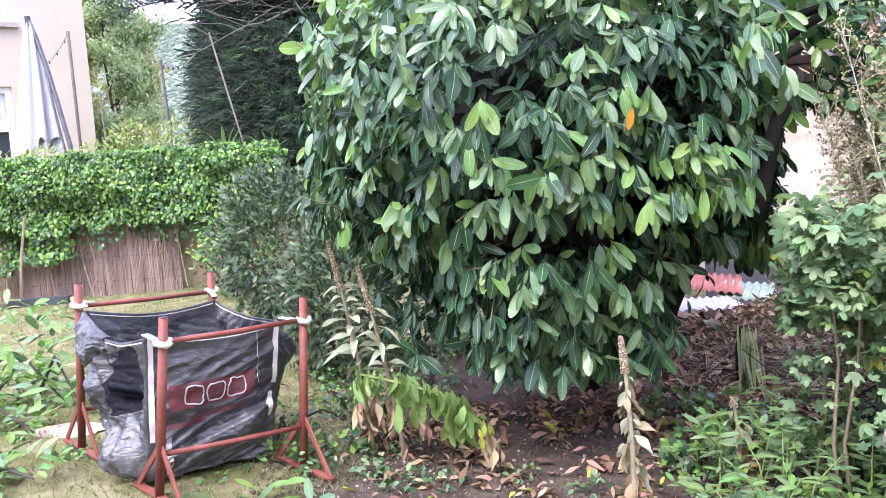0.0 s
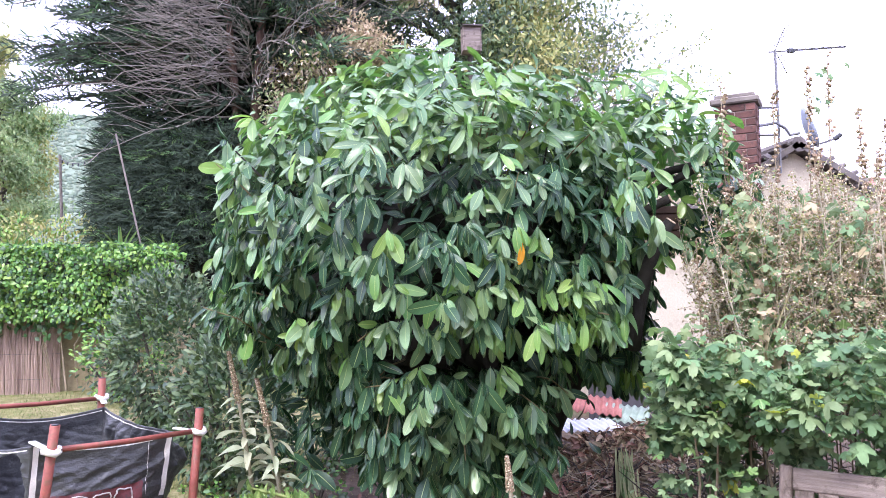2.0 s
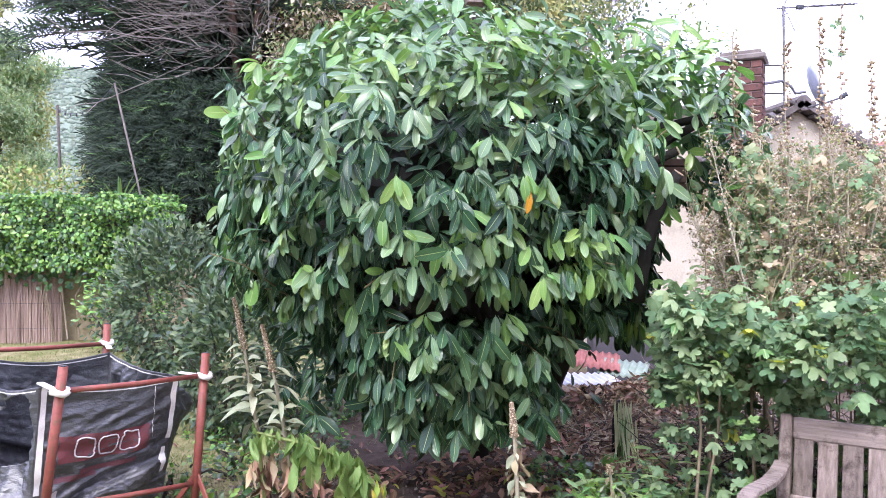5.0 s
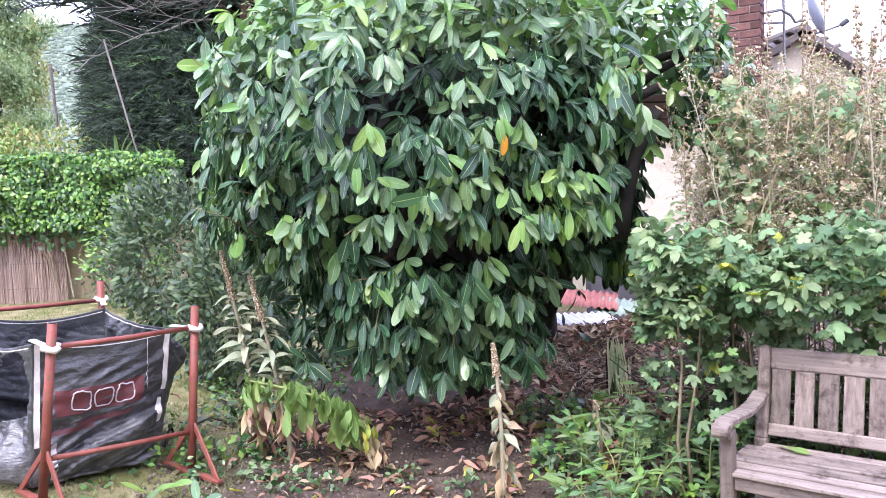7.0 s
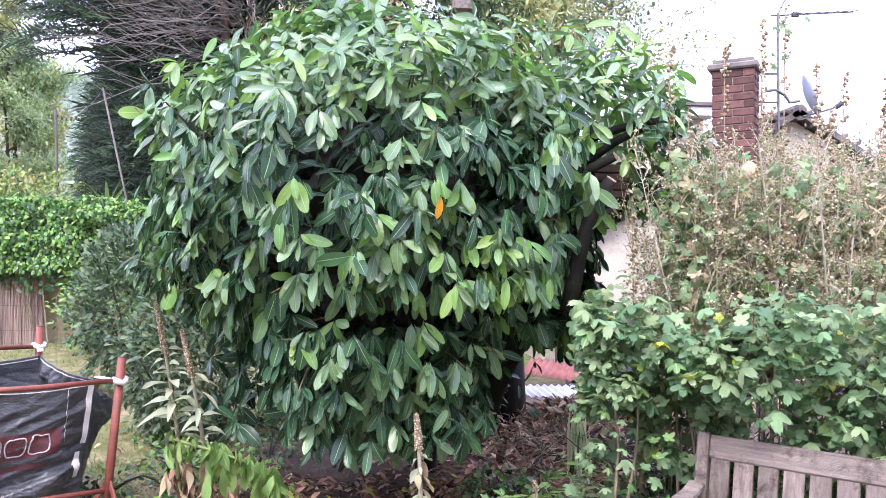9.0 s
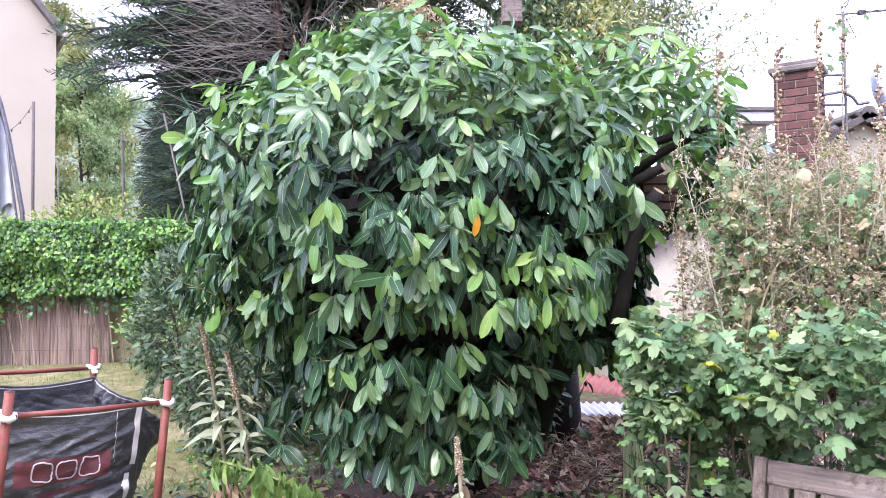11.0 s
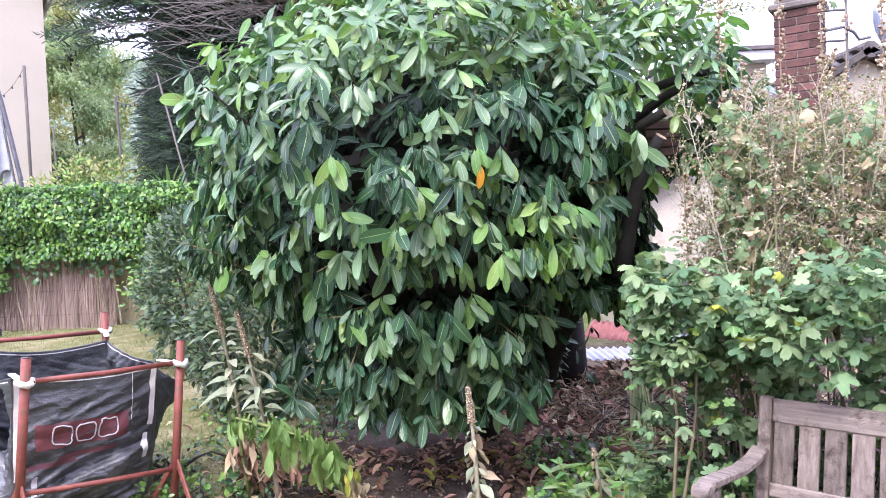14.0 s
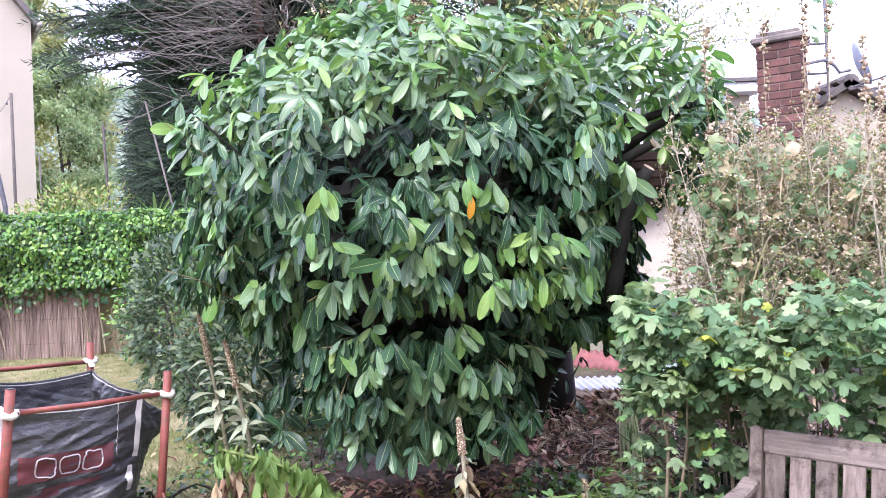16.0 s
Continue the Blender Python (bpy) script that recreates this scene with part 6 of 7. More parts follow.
# tangle of dead twigs under the mallows
tg = thing("brushwood", "dark tangle of dead twigs under the thicket", "twigs", (2.7, 5.6, float(gz(2.7, 5.6))))
for nm, cnt, m, r in (("dark_brush", 260, bark, 0.006), ("pale_brush", 150, brown_stem, 0.004)):
    g = Geo()
    for i in range(cnt):
        y = np.random.uniform(4.9, 6.6)
        x = np.random.uniform(2.15 + 0.3 * (y - 4.9), 4.0)
        a, L = np.random.uniform(0, 6.28), np.random.uniform(0.15, 0.6)
        p = np.array([x, y, float(gz(x, y)) + np.random.uniform(0.0, 0.5)]) - np.array(tg.location)
        d = np.array([math.cos(a), math.sin(a), np.random.uniform(-0.3, 0.9)]) * L
        g.tube([p, p + d / 2 + rnd(3, -0.06, 0.06), p + d], [r, r * 0.8, r * 0.4], 4)
    put(nm, g, m, tg, kind="stuff")

# strap-leaved clump laid over the heap
ir = thing("strap_leaf_clump", "sheaf of yellow-green strap leaves on the heap", "plant", (2.36, 6.62, float(gz(2.36, 6.62))))
n = 34
ip_ = np.stack([rnd(n, -0.07, 0.07), rnd(n, -0.12, 0.0), rnd(n, 0.30, 0.52)], 1)
swarm("foliage", [leaf_shape(6, 0.032, 0.35, 0.4, 0.16, 0.0), leaf_shape(6, 0.028, 0.35, 0.4, -0.10, 0.0)], oriented(ip_, np.stack([rnd(n, -0.18, 0.18), rnd(n, -0.45, 0.0), np.full(n, -1.0)], 1), np.array([0, -1.0, 0.5]) + 0.4 * rnd(n, k=3), rnd(n, 0.22, 0.46)), np.random.choice([0, 0, 0, 1], n), [iris_blade, willow_leaf], ir)
put("root_ball", Geo().tube([(0, 0.14, -0.02), (0, 0.14, 0.30), (0, 0.05, 0.47)], [0.035, 0.03, 0.02], 9), laurel_bark, ir, smooth=True)

# ---- dried mallows and green mallows behind the bench ----
mal = thing("mallow_thicket", "thicket of tall dry mallow stems with green lobed leaves below", "plant", (2.9, 5.0, float(gz(2.9, 5.0))))
MO = np.array(mal.location)
mallow_shapes = [lobed_shape(5, 0.54, 0.45), lobed_shape(5, 0.50, -0.30), lobed_shape(5, 0.60, 0.8)]
n = 9000
mx = np.random.uniform(1.68, 4.2, n)
top = 1.22 + 0.30 * np.array([noise.noise((a * 2.4, 1.0, 1)) for a in mx]) + 0.14 * np.array([noise.noise((a * 9.0, 1.0, 1)) for a in mx]) + 0.16 * np.random.random(n) ** 3
bot = 0.52 + 0.26 * np.array([noise.noise((a * 2.0, 1.0, 6)) for a in mx]) + 0.12 * smooth01((2.0 - mx) / 0.3)
bot = bot - 0.30 * np.random.random(n) ** 4
mz = bot + (top - bot) * np.random.random(n) ** 0.8
front = 4.20 - 0.50 * (mx - 1.9) + 0.85 * np.random.random(n) ** 1.4
front = np.where(mz < 0.80, np.maximum(front, 4.42 - 1.04 * (mx - 2.30)), front)
mx = np.maximum(mx, 1.68 + 0.33 * (front - 4.25) + 0.10 * np.random.random(n))
mp = np.stack([mx, front, mz], 1) - MO
ms = oriented(mp, np.array([0, -0.75, -0.25]) + 0.75 * rnd(n, k=3), np.array([-0.10, -0.28, 1.0]) + 0.6 * rnd(n, k=3), np.random.choice([0.45, 0.6, 0.8, 1.0, 1.15], n) * np.random.uniform(0.058, 0.108, n))
gapn = np.array([noise.noise(Vector(q) * 4.2) for q in mp])
gapn = gapn + 0.7 * np.array([noise.noise(Vector(q) * 10.0) for q in mp])
ms = ms[gapn > -0.02 - 0.12 * smooth01((mz - 0.85) / 0.2)]
n = len(ms)
swarm("lobed_foliage", mallow_shapes, ms, np.where(np.random.random(n) < 0.008, 1, np.where(np.random.random(n) < 0.05, 2, 0)), [mallow_leaf, mallow_yellow, willow_leaf], mal)
for i in range(8):
    x = np.random.uniform(1.95, 3.6)
    y = max(np.random.uniform(4.3, 4.9), 4.55 - 1.04 * (x - 2.30))
    b = float(gz(x, y))
    put("stem", Geo().tube(np.array([(x, y, b - 0.03), (x + 0.05 * rnd(1)[0], y, 0.45), (x + 0.12 * rnd(1)[0], y + 0.05, 0.85)]) - MO, [0.011, 0.009, 0.005], 7), bark if i % 2 else brown_stem, mal)
main = put("stem", Geo().tube(np.array([(2.28, 4.98, -0.22), (2.27, 4.99, 0.4), (2.24, 5.0, 1.0)]) - MO, [0.018, 0.015, 0.011], 8), brown_stem, mal, "thick knotted stem", smooth=True)
for z in (-0.05, 0.10, 0.24, 0.38):
    put("node", Geo().tube(np.array([(2.28, 4.98, z), (2.28, 4.98, z + 0.008)]) - MO, 0.0195, 8), cut_wood, main)
seed_shape = (np.array([(-0.5, 0, 0), (0, -0.4, 0.1), (0.5, 0, 0), (0, 0.5, 0.1), (0, 0, 0.5), (0, 0, -0.4)]), [(0, 1, 4), (1, 2, 4), (2, 3, 4), (3, 0, 4), (1, 0, 5), (2, 1, 5), (3, 2, 5), (0, 3, 5)], [(0.5, 0.5)] * 6)
DS, stalks = [], Geo()
count = 0
for i in range(350):
    x = np.random.uniform(1.8, 4.5)
    if x < 2.5 and i % 3:
        continue
    y = max(np.random.uniform(4.35, 5.6), -0.55 * (x - 1.9) + 4.40)
    x = max(x, 2.12 + 0.46 * (y - 4.3) + 0.25 * np.random.random())
    top_z = np.random.uniform(1.5, 2.12) if x > 2.2 else np.random.uniform(1.25, 1.75)
    b = float(gz(x, y)) if count < 12 else 0.85
    lean = rnd(2, -0.22, 0.22)
    q = np.array([(x, y, b), (x + lean[0] * 0.3, y + lean[1] * 0.3, 0.6 * top_z), (x + lean[0], y + lean[1], top_z)]) - MO
    if count < 60:
        put("dry_stem", Geo().tube(q, [0.006, 0.005, 0.003], 5), dry_stalk, mal)
        count += 1
    else:
        stalks.tube(q, [0.005, 0.004, 0.002], 4)
    for t in np.linspace(0.35, 1.0, 14):
        c = (1 - t) ** 2 * q[0] + 2 * t * (1 - t) * q[1] + t * t * q[2]
        for j in range(4):
            e = rnd(3, -0.16, 0.16) * (1.15 - 0.5 * t)
            stalks.tube([c, c + e * 0.6 + np.array([0, 0, 0.05]), c + e + np.array([0, 0, 0.06])], [0.0015, 0.0012, 0.0008], 3, False)
            for w in range(9):
                DS.append(c + e * np.random.uniform(0.5, 1.1) + np.array([0, 0, 0.06]) + rnd(3, -0.016, 0.016))
put("dry_brush", stalks, dry_stalk, mal, kind="stuff")
DS = np.array(DS)
n = len(DS)
swarm("seed_growth", [leaf_shape(2, 0.26, 0.5, 0.5, 0.4), leaf_shape(2, 0.34, 0.5, 0.5, -0.3), seed_shape], oriented(DS, rnd(n, k=3), rnd(n, k=3), np.random.uniform(0.008, 0.021, n)), np.random.choice([0, 0, 0, 1, 2, 2, 4, 3], n), [dry_seed, straw, tree_leaf_gold, spike_brown, tree_leaf], mal, smooth=False)
n = 10500
gx_, gy_ = np.random.uniform(1.9, 4.4, n), np.random.uniform(4.4, 5.9, n)
gx_ = np.maximum(gx_, 2.12 + 0.46 * (gy_ - 4.3) + 0.2 * np.random.random(n))
gp = np.stack([gx_, np.maximum(gy_, -0.55 * (gx_ - 1.9) + 4.45), 0.95 + 1.05 * np.random.random(n) ** 1.5], 1) - MO
swarm("thin_foliage", mallow_shapes, oriented(gp, np.array([0, -0.3, -0.3]) + rnd(n, k=3), np.array([-0.2, -0.6, 0.6]) + 0.7 * rnd(n, k=3), np.random.uniform(0.025, 0.085, n)), np.random.choice([0, 0, 1, 1, 2], n), [mallow_leaf, tree_leaf, straw], mal)
n = 2200
sx, sy = np.random.uniform(1.95, 4.4, n), np.random.uniform(4.4, 5.7, n)
sx = np.maximum(sx, 2.12 + 0.46 * (sy - 4.3) + 0.2 * np.random.random(n))
sp3 = np.stack([sx, np.maximum(sy, -0.55 * (sx - 1.9) + 4.5), np.random.uniform(0.95, 1.75, n)], 1) - MO
swarm("dry_grass", [leaf_shape(4, 0.014, 0.4, 0.2, 0.25, 0.0), leaf_shape(4, 0.018, 0.4, 0.2, -0.3, 0.0)], oriented(sp3, np.array([0, 0, 0.9]) + 0.75 * rnd(n, k=3), rnd(n, k=3) + np.array([0, -0.6, 0.3]), rnd(n, 0.10, 0.30)), np.where(np.random.random(n) < 0.3, 1, 0), [straw, willow_leaf], mal)


def spire(x, y, z0, top, lean, buds, leaves=0):
    """A tall dry flower spike with round seed pods up its length."""
    x, y, top = 0.45 + 0.92 * (x - 0.45), 0.8 + 0.92 * (y - 0.8), 1.47 + 0.92 * (top - 1.47)
    s = thing("seed_spire", "tall thin dry flower spike with seed pods", "plant", (x, y, float(gz(x, y))), group="dry seed spires")
    q = np.array([(0, 0, 0), (lean * 0.3, 0, (top - z0) * 0.5), (lean, 0, top - float(gz(x, y)))])
    put("stalk", Geo().tube(q, [0.006, 0.005, 0.003], 5), brown_stem, s)
    g_ = []
    for t in 0.55 + 0.45 * np.random.random(int(buds * 2.6)) ** 1.1:
        c = (1 - t) ** 2 * q[0] + 2 * t * (1 - t) * q[1] + t * t * q[2]
        w = 0.030 * (1.25 - t) / 0.6
        g_.append(np.array([c[0], c[1], round(c[2] / 0.035) * 0.035]) + rnd(3, -1, 1) * np.array([w, w, 0.008]))
    g_ = np.array(g_)
    pods = oriented(g_, rnd(len(g_), k=3), rnd(len(g_), k=3), rnd(len(g_), 0.016, 0.034))
    upper = pods.copy()
    upper[:, :3, 3] += np.array([0.010, -0.008, 0.020])
    swarm("seed_spike", [seed_shape], np.concatenate([pods, upper]), np.concatenate([np.random.randint(0, 2, len(g_)), np.zeros(len(g_), int)]), [spike_brown, dry_seed], s, smooth=False)
    if leaves:
        k = np.array([q[2] + np.array([rnd(1)[0] * 0.16, rnd(1)[0] * 0.05, -np.random.uniform(0.05, 0.35)]) for _ in range(leaves)])
        swarm("foliage", mallow_shapes, oriented(k, rnd(leaves, k=3) + np.array([0, 0, 0.3]), np.array([0, -1.0, 0.3]) + 0.4 * rnd(leaves, k=3), rnd(leaves, 0.045, 0.07)), np.zeros(leaves, int), [mallow_leaf], s)


for a in ((2.58, 5.25, 1.2, 2.84, -0.02, 34), (3.12, 5.25, 1.2, 2.97, 0.03, 46), (2.91, 5.25, 1.2, 2.79, 0.0, 40), (3.24, 5.25, 1.2, 3.06, 0.06, 24, 7), (3.55, 5.25, 1.2, 2.72, -0.04, 34),
          (3.56, 5.25, 1.2, 2.63, 0.12, 30), (3.66, 5.25, 1.2, 2.92, 0.32, 40), (2.30, 5.05, 1.2, 1.85, -0.04, 26), (3.76, 5.25, 1.2, 2.40, 0.16, 34), (2.72, 5.4, 1.2, 2.45, -0.05, 26)):
    spire(*a)
for i in range(18):
    x = np.random.uniform(2.55, 4.2)
    spire(x, max(5.0, -0.55 * (x - 2.25) + 5.1) + np.random.uniform(0, 0.5), 1.2, np.random.uniform(1.95, 2.5), np.random.uniform(-0.12, 0.12), 40)

sm = thing("young_mallow", "leafy young mallow with lobed pale green leaves", "plant", (1.95, 4.42, float(gz(1.95, 4.42))))
n = 95
sz = np.random.uniform(0.28, 1.22, n)
sr = 0.10 + 0.16 * np.sin(np.clip(sz / 1.3, 0, 1) * math.pi)
sa = np.random.uniform(0, 2 * math.pi, n)
spos = np.stack([sr * np.cos(sa) * np.random.random(n) ** 0.5, sr * np.sin(sa) * np.random.random(n) ** 0.5, sz], 1)
swarm("foliage", mallow_shapes, oriented(spos, np.stack([np.cos(sa), np.sin(sa) - 0.4, np.full(n, -0.35)], 1) + 0.4 * rnd(n, k=3), np.array([-0.1, -0.45, 0.9]) + 0.5 * rnd(n, k=3), np.random.uniform(0.04, 0.085, n)), np.random.choice([0, 0, 0, 1], n), [mallow_leaf, willow_leaf], sm)
for i in range(2):
    put("stem", Geo().tube([(0.05 * i, 0.03, -0.02), (0.05 * i - 0.02, 0.05, 0.35), (0.09 * i, 0.02, 0.75), (0.14 * i - 0.05, -0.03, 1.12)], [0.010, 0.009, 0.007, 0.004], 7), brown_stem, sm, smooth=True)

# ---- low leafy plants at the front ----
lance = [leaf_shape(4, 0.13, 0.42, 0.25, 0.25, 0.05), leaf_shape(4, 0.15, 0.42, 0.25, 0.05, 0.05)]


def sprig(name, label, at, stems, height, n_per, size, mats, spread=0.35, seed=0):
    s = thing(name, label, "plant", (at[0], at[1], float(gz(*at[:2]))))
    P, A, N = [], [], []
    for i in range(stems):
        a = np.random.uniform(0, 6.28)
        e = np.array([math.cos(a) * spread * np.random.uniform(0.3, 1), math.sin(a) * spread * np.random.uniform(0.3, 1), height * np.random.uniform(0.6, 1.1)])
        q = np.array([(e[0] * 0.25, e[1] * 0.25, -0.02), (e[0] * 0.5, e[1] * 0.5, e[2] * 0.6), tuple(e)])
        put("stem", Geo().tube(q, [0.005, 0.004, 0.002], 5), green_stem, s)
        for j in range(n_per):
            t = 0.25 + 0.75 * j / n_per
            c = (1 - t) ** 2 * q[0] + 2 * t * (1 - t) * q[1] + t * t * q[2]
            b = j * 1.57 + a
            P.append(c)
            A.append(np.array([math.cos(b), math.sin(b), 0.35 - 0.3 * (1 - t)]))
            N.append(np.array([0, -0.3, 1.0]) + 0.35 * rnd(3))
    k = len(P)
    swarm("foliage", lance, oriented(np.array(P), np.array(A) + 0.2 * rnd(k, k=3), np.array(N), np.random.uniform(*size, k)), np.random.randint(0, len(mats), k), mats, s)
    return s


for x, y, h, nst in ((1.62, 4.30, 0.42, 9), (1.60, 4.75, 0.45, 9), (1.90, 4.70, 0.55, 10), (1.42, 4.55, 0.26, 6), (2.05, 4.40, 0.36, 8), (2.05, 5.05, 0.46, 7), (1.45, 4.10, 0.24, 6), (1.88, 5.45, 0.30, 5)):
    sprig("leafy_herb", "fresh green herb with narrow pointed leaves", (x, y), max(nst - 3, 4), h * 1.1, 12, (0.045, 0.135), [willow_leaf, willow_leaf, mallow_leaf, laurel_young, mallow_leaf], 0.34)
for i in range(30):
    x, y = np.random.uniform(1.30, 3.0), np.random.uniform(4.2, 6.0)
    if (x > 1.9 and y < 4.4) or i % 3 == 0:
        continue
    shrub("ground_cover", "low green ground cover in the bed", (x, y), (0.20, 0.18, 0.08), 60, (0.03, 0.08), [shrub_leaf, mallow_leaf, hedge_leaf], 3, shapes=mallow_shapes)
for i in range(20):
    x, y = np.random.uniform(-0.95, 0.1), np.random.uniform(5.2, 8.2)
    shrub("ground_cover", "patchy ivy and weeds beside the lawn", (x, y), (0.24, 0.20, 0.08), 80, (0.025, 0.06), [shrub_leaf, hedge_leaf_deep, hedge_leaf], 3, shapes=ivy_shapes)

for x, y, h in ((2.05, 4.75, 0.20), (2.3, 4.65, 0.30), (2.55, 4.5, 0.34), (2.8, 4.35, 0.36), (3.05, 4.2, 0.36), (2.45, 4.95, 0.34), (2.8, 4.8, 0.38), (3.15, 4.65, 0.40), (3.4, 4.35, 0.38), (2.2, 5.2, 0.20)):
    shrub("undergrowth", "shaded leafy undergrowth below the mallows", (x, y), (0.26, 0.22, h * 0.8), 190, (0.04, 0.09), [mallow_leaf, shrub_leaf, willow_leaf, shrub_leaf], 4, shapes=mallow_shapes)

# ---- mulleins ----
felt_shapes = [leaf_shape(9, 0.17, 0.50, 0.45, 0.55, wave=0.35), leaf_shape(9, 0.14, 0.46, 0.75, 0.85, wave=0.5), leaf_shape(9, 0.16, 0.52, 0.6, 0.30, wave=-0.45)]
limp_shapes = [leaf_shape(8, 0.20, 0.46, 0.6, 0.18, 0.04, 0.6), leaf_shape(8, 0.16, 0.42, 1.0, -0.18, 0.04, -0.7), leaf_shape(8, 0.24, 0.5, 0.5, 0.35, 0.04, 0.5)]


def mullein(base, top, spike, n, leaf, label, lo, hi, dead, limp=False):
    """A felted stalk from the ground point to the tip; leaves between the shares lo and hi, a seed spike at the end."""
    m = thing("mullein", label, "plant", (base[0], base[1], float(gz(*base))), group="mulleins")
    O = np.array(m.location)
    t1 = np.array(top) - O
    q = np.array([(0, 0, -0.02), tuple(t1 * np.array([0.45, 0.45, 0.5]) + np.array([0.03, 0, 0])), tuple(t1)])

    def at(t):
        return (1 - t) ** 2 * q[0] + 2 * t * (1 - t) * q[1] + t * t * q[2]
    put("stalk", Geo().tube([at(t) for t in np.linspace(0, 1, 9)], np.linspace(0.017, 0.007, 9), 7), mullein_stem, m, smooth=True)
    k = int(spike * 2000)
    sp_ = np.array([at(1 - spike / t1[2] * np.random.random()) for _ in range(k)])
    an = rnd(k, 0, 6.28)
    up = (sp_[:, 2] - (t1[2] - spike)) / spike
    sp_ += np.stack([np.cos(an), np.sin(an), 0 * an], 1) * (0.019 - 0.011 * up)[:, None]
    swarm("seed_spike", [seed_shape], oriented(sp_, rnd(k, k=3), rnd(k, k=3), rnd(k, 0.008, 0.015)), np.where(np.random.random(k) < 0.4, 1, 0), [spike_brown, dry_seed], m, "brown dry seed spike", smooth=False)
    P, A, N, S, L = [], [], [], [], []
    for j in range(n):
        t = lo + (hi - lo) * (j + np.random.random()) / n
        b = j * 2.4 + np.random.uniform(-0.4, 0.4) if not limp else np.random.uniform(0, 6.28)
        out = np.array([math.cos(b), math.sin(b), 0])
        P.append(at(t) + out * 0.012)
        A.append(out + np.array([0, 0, np.random.uniform(-2.2, -0.5) if limp else np.random.uniform(0.0, 0.7)]))
        N.append(np.array([0, -0.25, 1.0]) + (0.9 if limp else 0.25) * rnd(3))
        S.append(leaf * (np.random.uniform(0.35, 1.3) if limp else np.random.uniform(0.6, 1.15)) * (1.12 - 0.55 * (t - lo) / (hi - lo)))
        L.append(2 if limp and np.random.random() < 0.35 else 0)
    for j in range(dead):
        b = np.random.uniform(0, 6.28)
        t = np.random.uniform(0.10, max(lo, 0.3))
        P.append(at(t))
        A.append(np.array([math.cos(b) * 0.3, math.sin(b) * 0.3, -1.0]))
        N.append(rnd(3))
        S.append(np.random.uniform(0.07, 0.16))
        L.append(np.random.choice([1, 1, 2]))
    swarm("felted_foliage", limp_shapes if limp else felt_shapes, oriented(np.array(P), np.array(A), np.array(N), np.array(S)), np.array(L), [mullein_leaf, dead_leaf, straw], m)
    return m


mullein_stem = surface("felted_stem", (0.23, 0.22, 0.15), (0.36, 0.32, 0.24), 0.9, 12, 120, 0.4)
mullein((-0.30, 5.40), (-0.48, 5.35, 1.23), 0.30, 30, 0.175, "grey felted mullein with a brown seed spike", 0.40, 0.80, 26)
mullein((-0.12, 5.28), (-0.31, 5.25, 1.08), 0.27, 20, 0.16, "leaning mullein with pale felted leaves", 0.40, 0.82, 22)
mullein((0.98, 4.42), (0.96, 4.42, 0.75), 0.17, 30, 0.115, "withered pale mullein with a seed spike", 0.30, 0.80, 22, True)
mullein((1.68, 5.0), (1.66, 5.0, 0.26), 0.05, 8, 0.10, "dead brown mullein stump with shrivelled leaves", 0.5, 0.9, 16, True)

# wilted plant arching over
wl_ = thing("wilted_plant", "arching plant with limp drooping green leaves", "plant", (-0.25, 5.26, float(gz(-0.25, 5.26))))
WO = np.array(wl_.location)
arch = np.array([(-0.30, 5.30, 0.0), (-0.33, 5.22, 0.47), (-0.07, 5.15, 0.41), (0.07, 5.10, 0.37), (0.23, 5.05, 0.28), (0.34, 5.0, 0.16)]) - WO
seg = np.linspace(0, len(arch) - 1.001, 26)
aq = np.array([arch[int(v)] * (1 - v % 1) + arch[int(v) + 1] * (v % 1) for v in seg])
put("stem", Geo().tube(aq, np.linspace(0.012, 0.004, 26), 6), green_stem, wl_, smooth=True)
P, S, L = [], [], []
for v, cnt, size, m_ in ((1.0, 7, 0.17, 0), (1.25, 6, 0.16, 0), (1.75, 5, 0.20, 0), (2.05, 8, 0.27, 0), (2.5, 5, 0.22, 0), (3.0, 6, 0.20, 0), (3.4, 8, 0.25, 0), (3.8, 9, 0.27, 0), (4.15, 7, 0.25, 0), (4.5, 5, 0.20, 0), (4.9, 6, 0.14, 1), (4.95, 7, 0.19, 2)):
    c = arch[int(v)] * (1 - v % 1) + arch[int(v) + 1] * (v % 1)
    for j in range(int(cnt * 1.5)):
        P.append(c + rnd(3, -0.045, 0.045) + np.array([0, 0, 0.015]))
        S.append(size * np.random.uniform(0.35, 0.85))
        L.append(m_)
k = len(P)
ang = rnd(k, -1.8, 1.8)
swarm("limp_foliage", limp_shapes, oriented(np.array(P), np.array([0.08, -0.05, -1.0]) + 0.30 * rnd(k, k=3), np.stack([np.sin(ang), -np.cos(ang), 0.3 * rnd(k)], 1), np.array(S)), np.array(L), [wilt_leaf, mallow_yellow, straw], wl_)
P = np.concatenate([np.array([-0.30, 5.25, 0.28]) + rnd(22, -0.07, 0.07, 3), np.array([0.0, 5.13, 0.22]) + rnd(10, -0.04, 0.04, 3), np.array([0.38, 4.97, 0.10]) + rnd(12, -0.04, 0.04, 3)]) - WO
k = len(P)
swarm("dead_foliage", limp_shapes, oriented(P, np.array([0.03, 0, -1.0]) + 0.25 * rnd(k, k=3), rnd(k, k=3), rnd(k, 0.06, 0.15), 0.6), np.random.choice([0, 0, 1], k), [dead_leaf, straw], wl_)

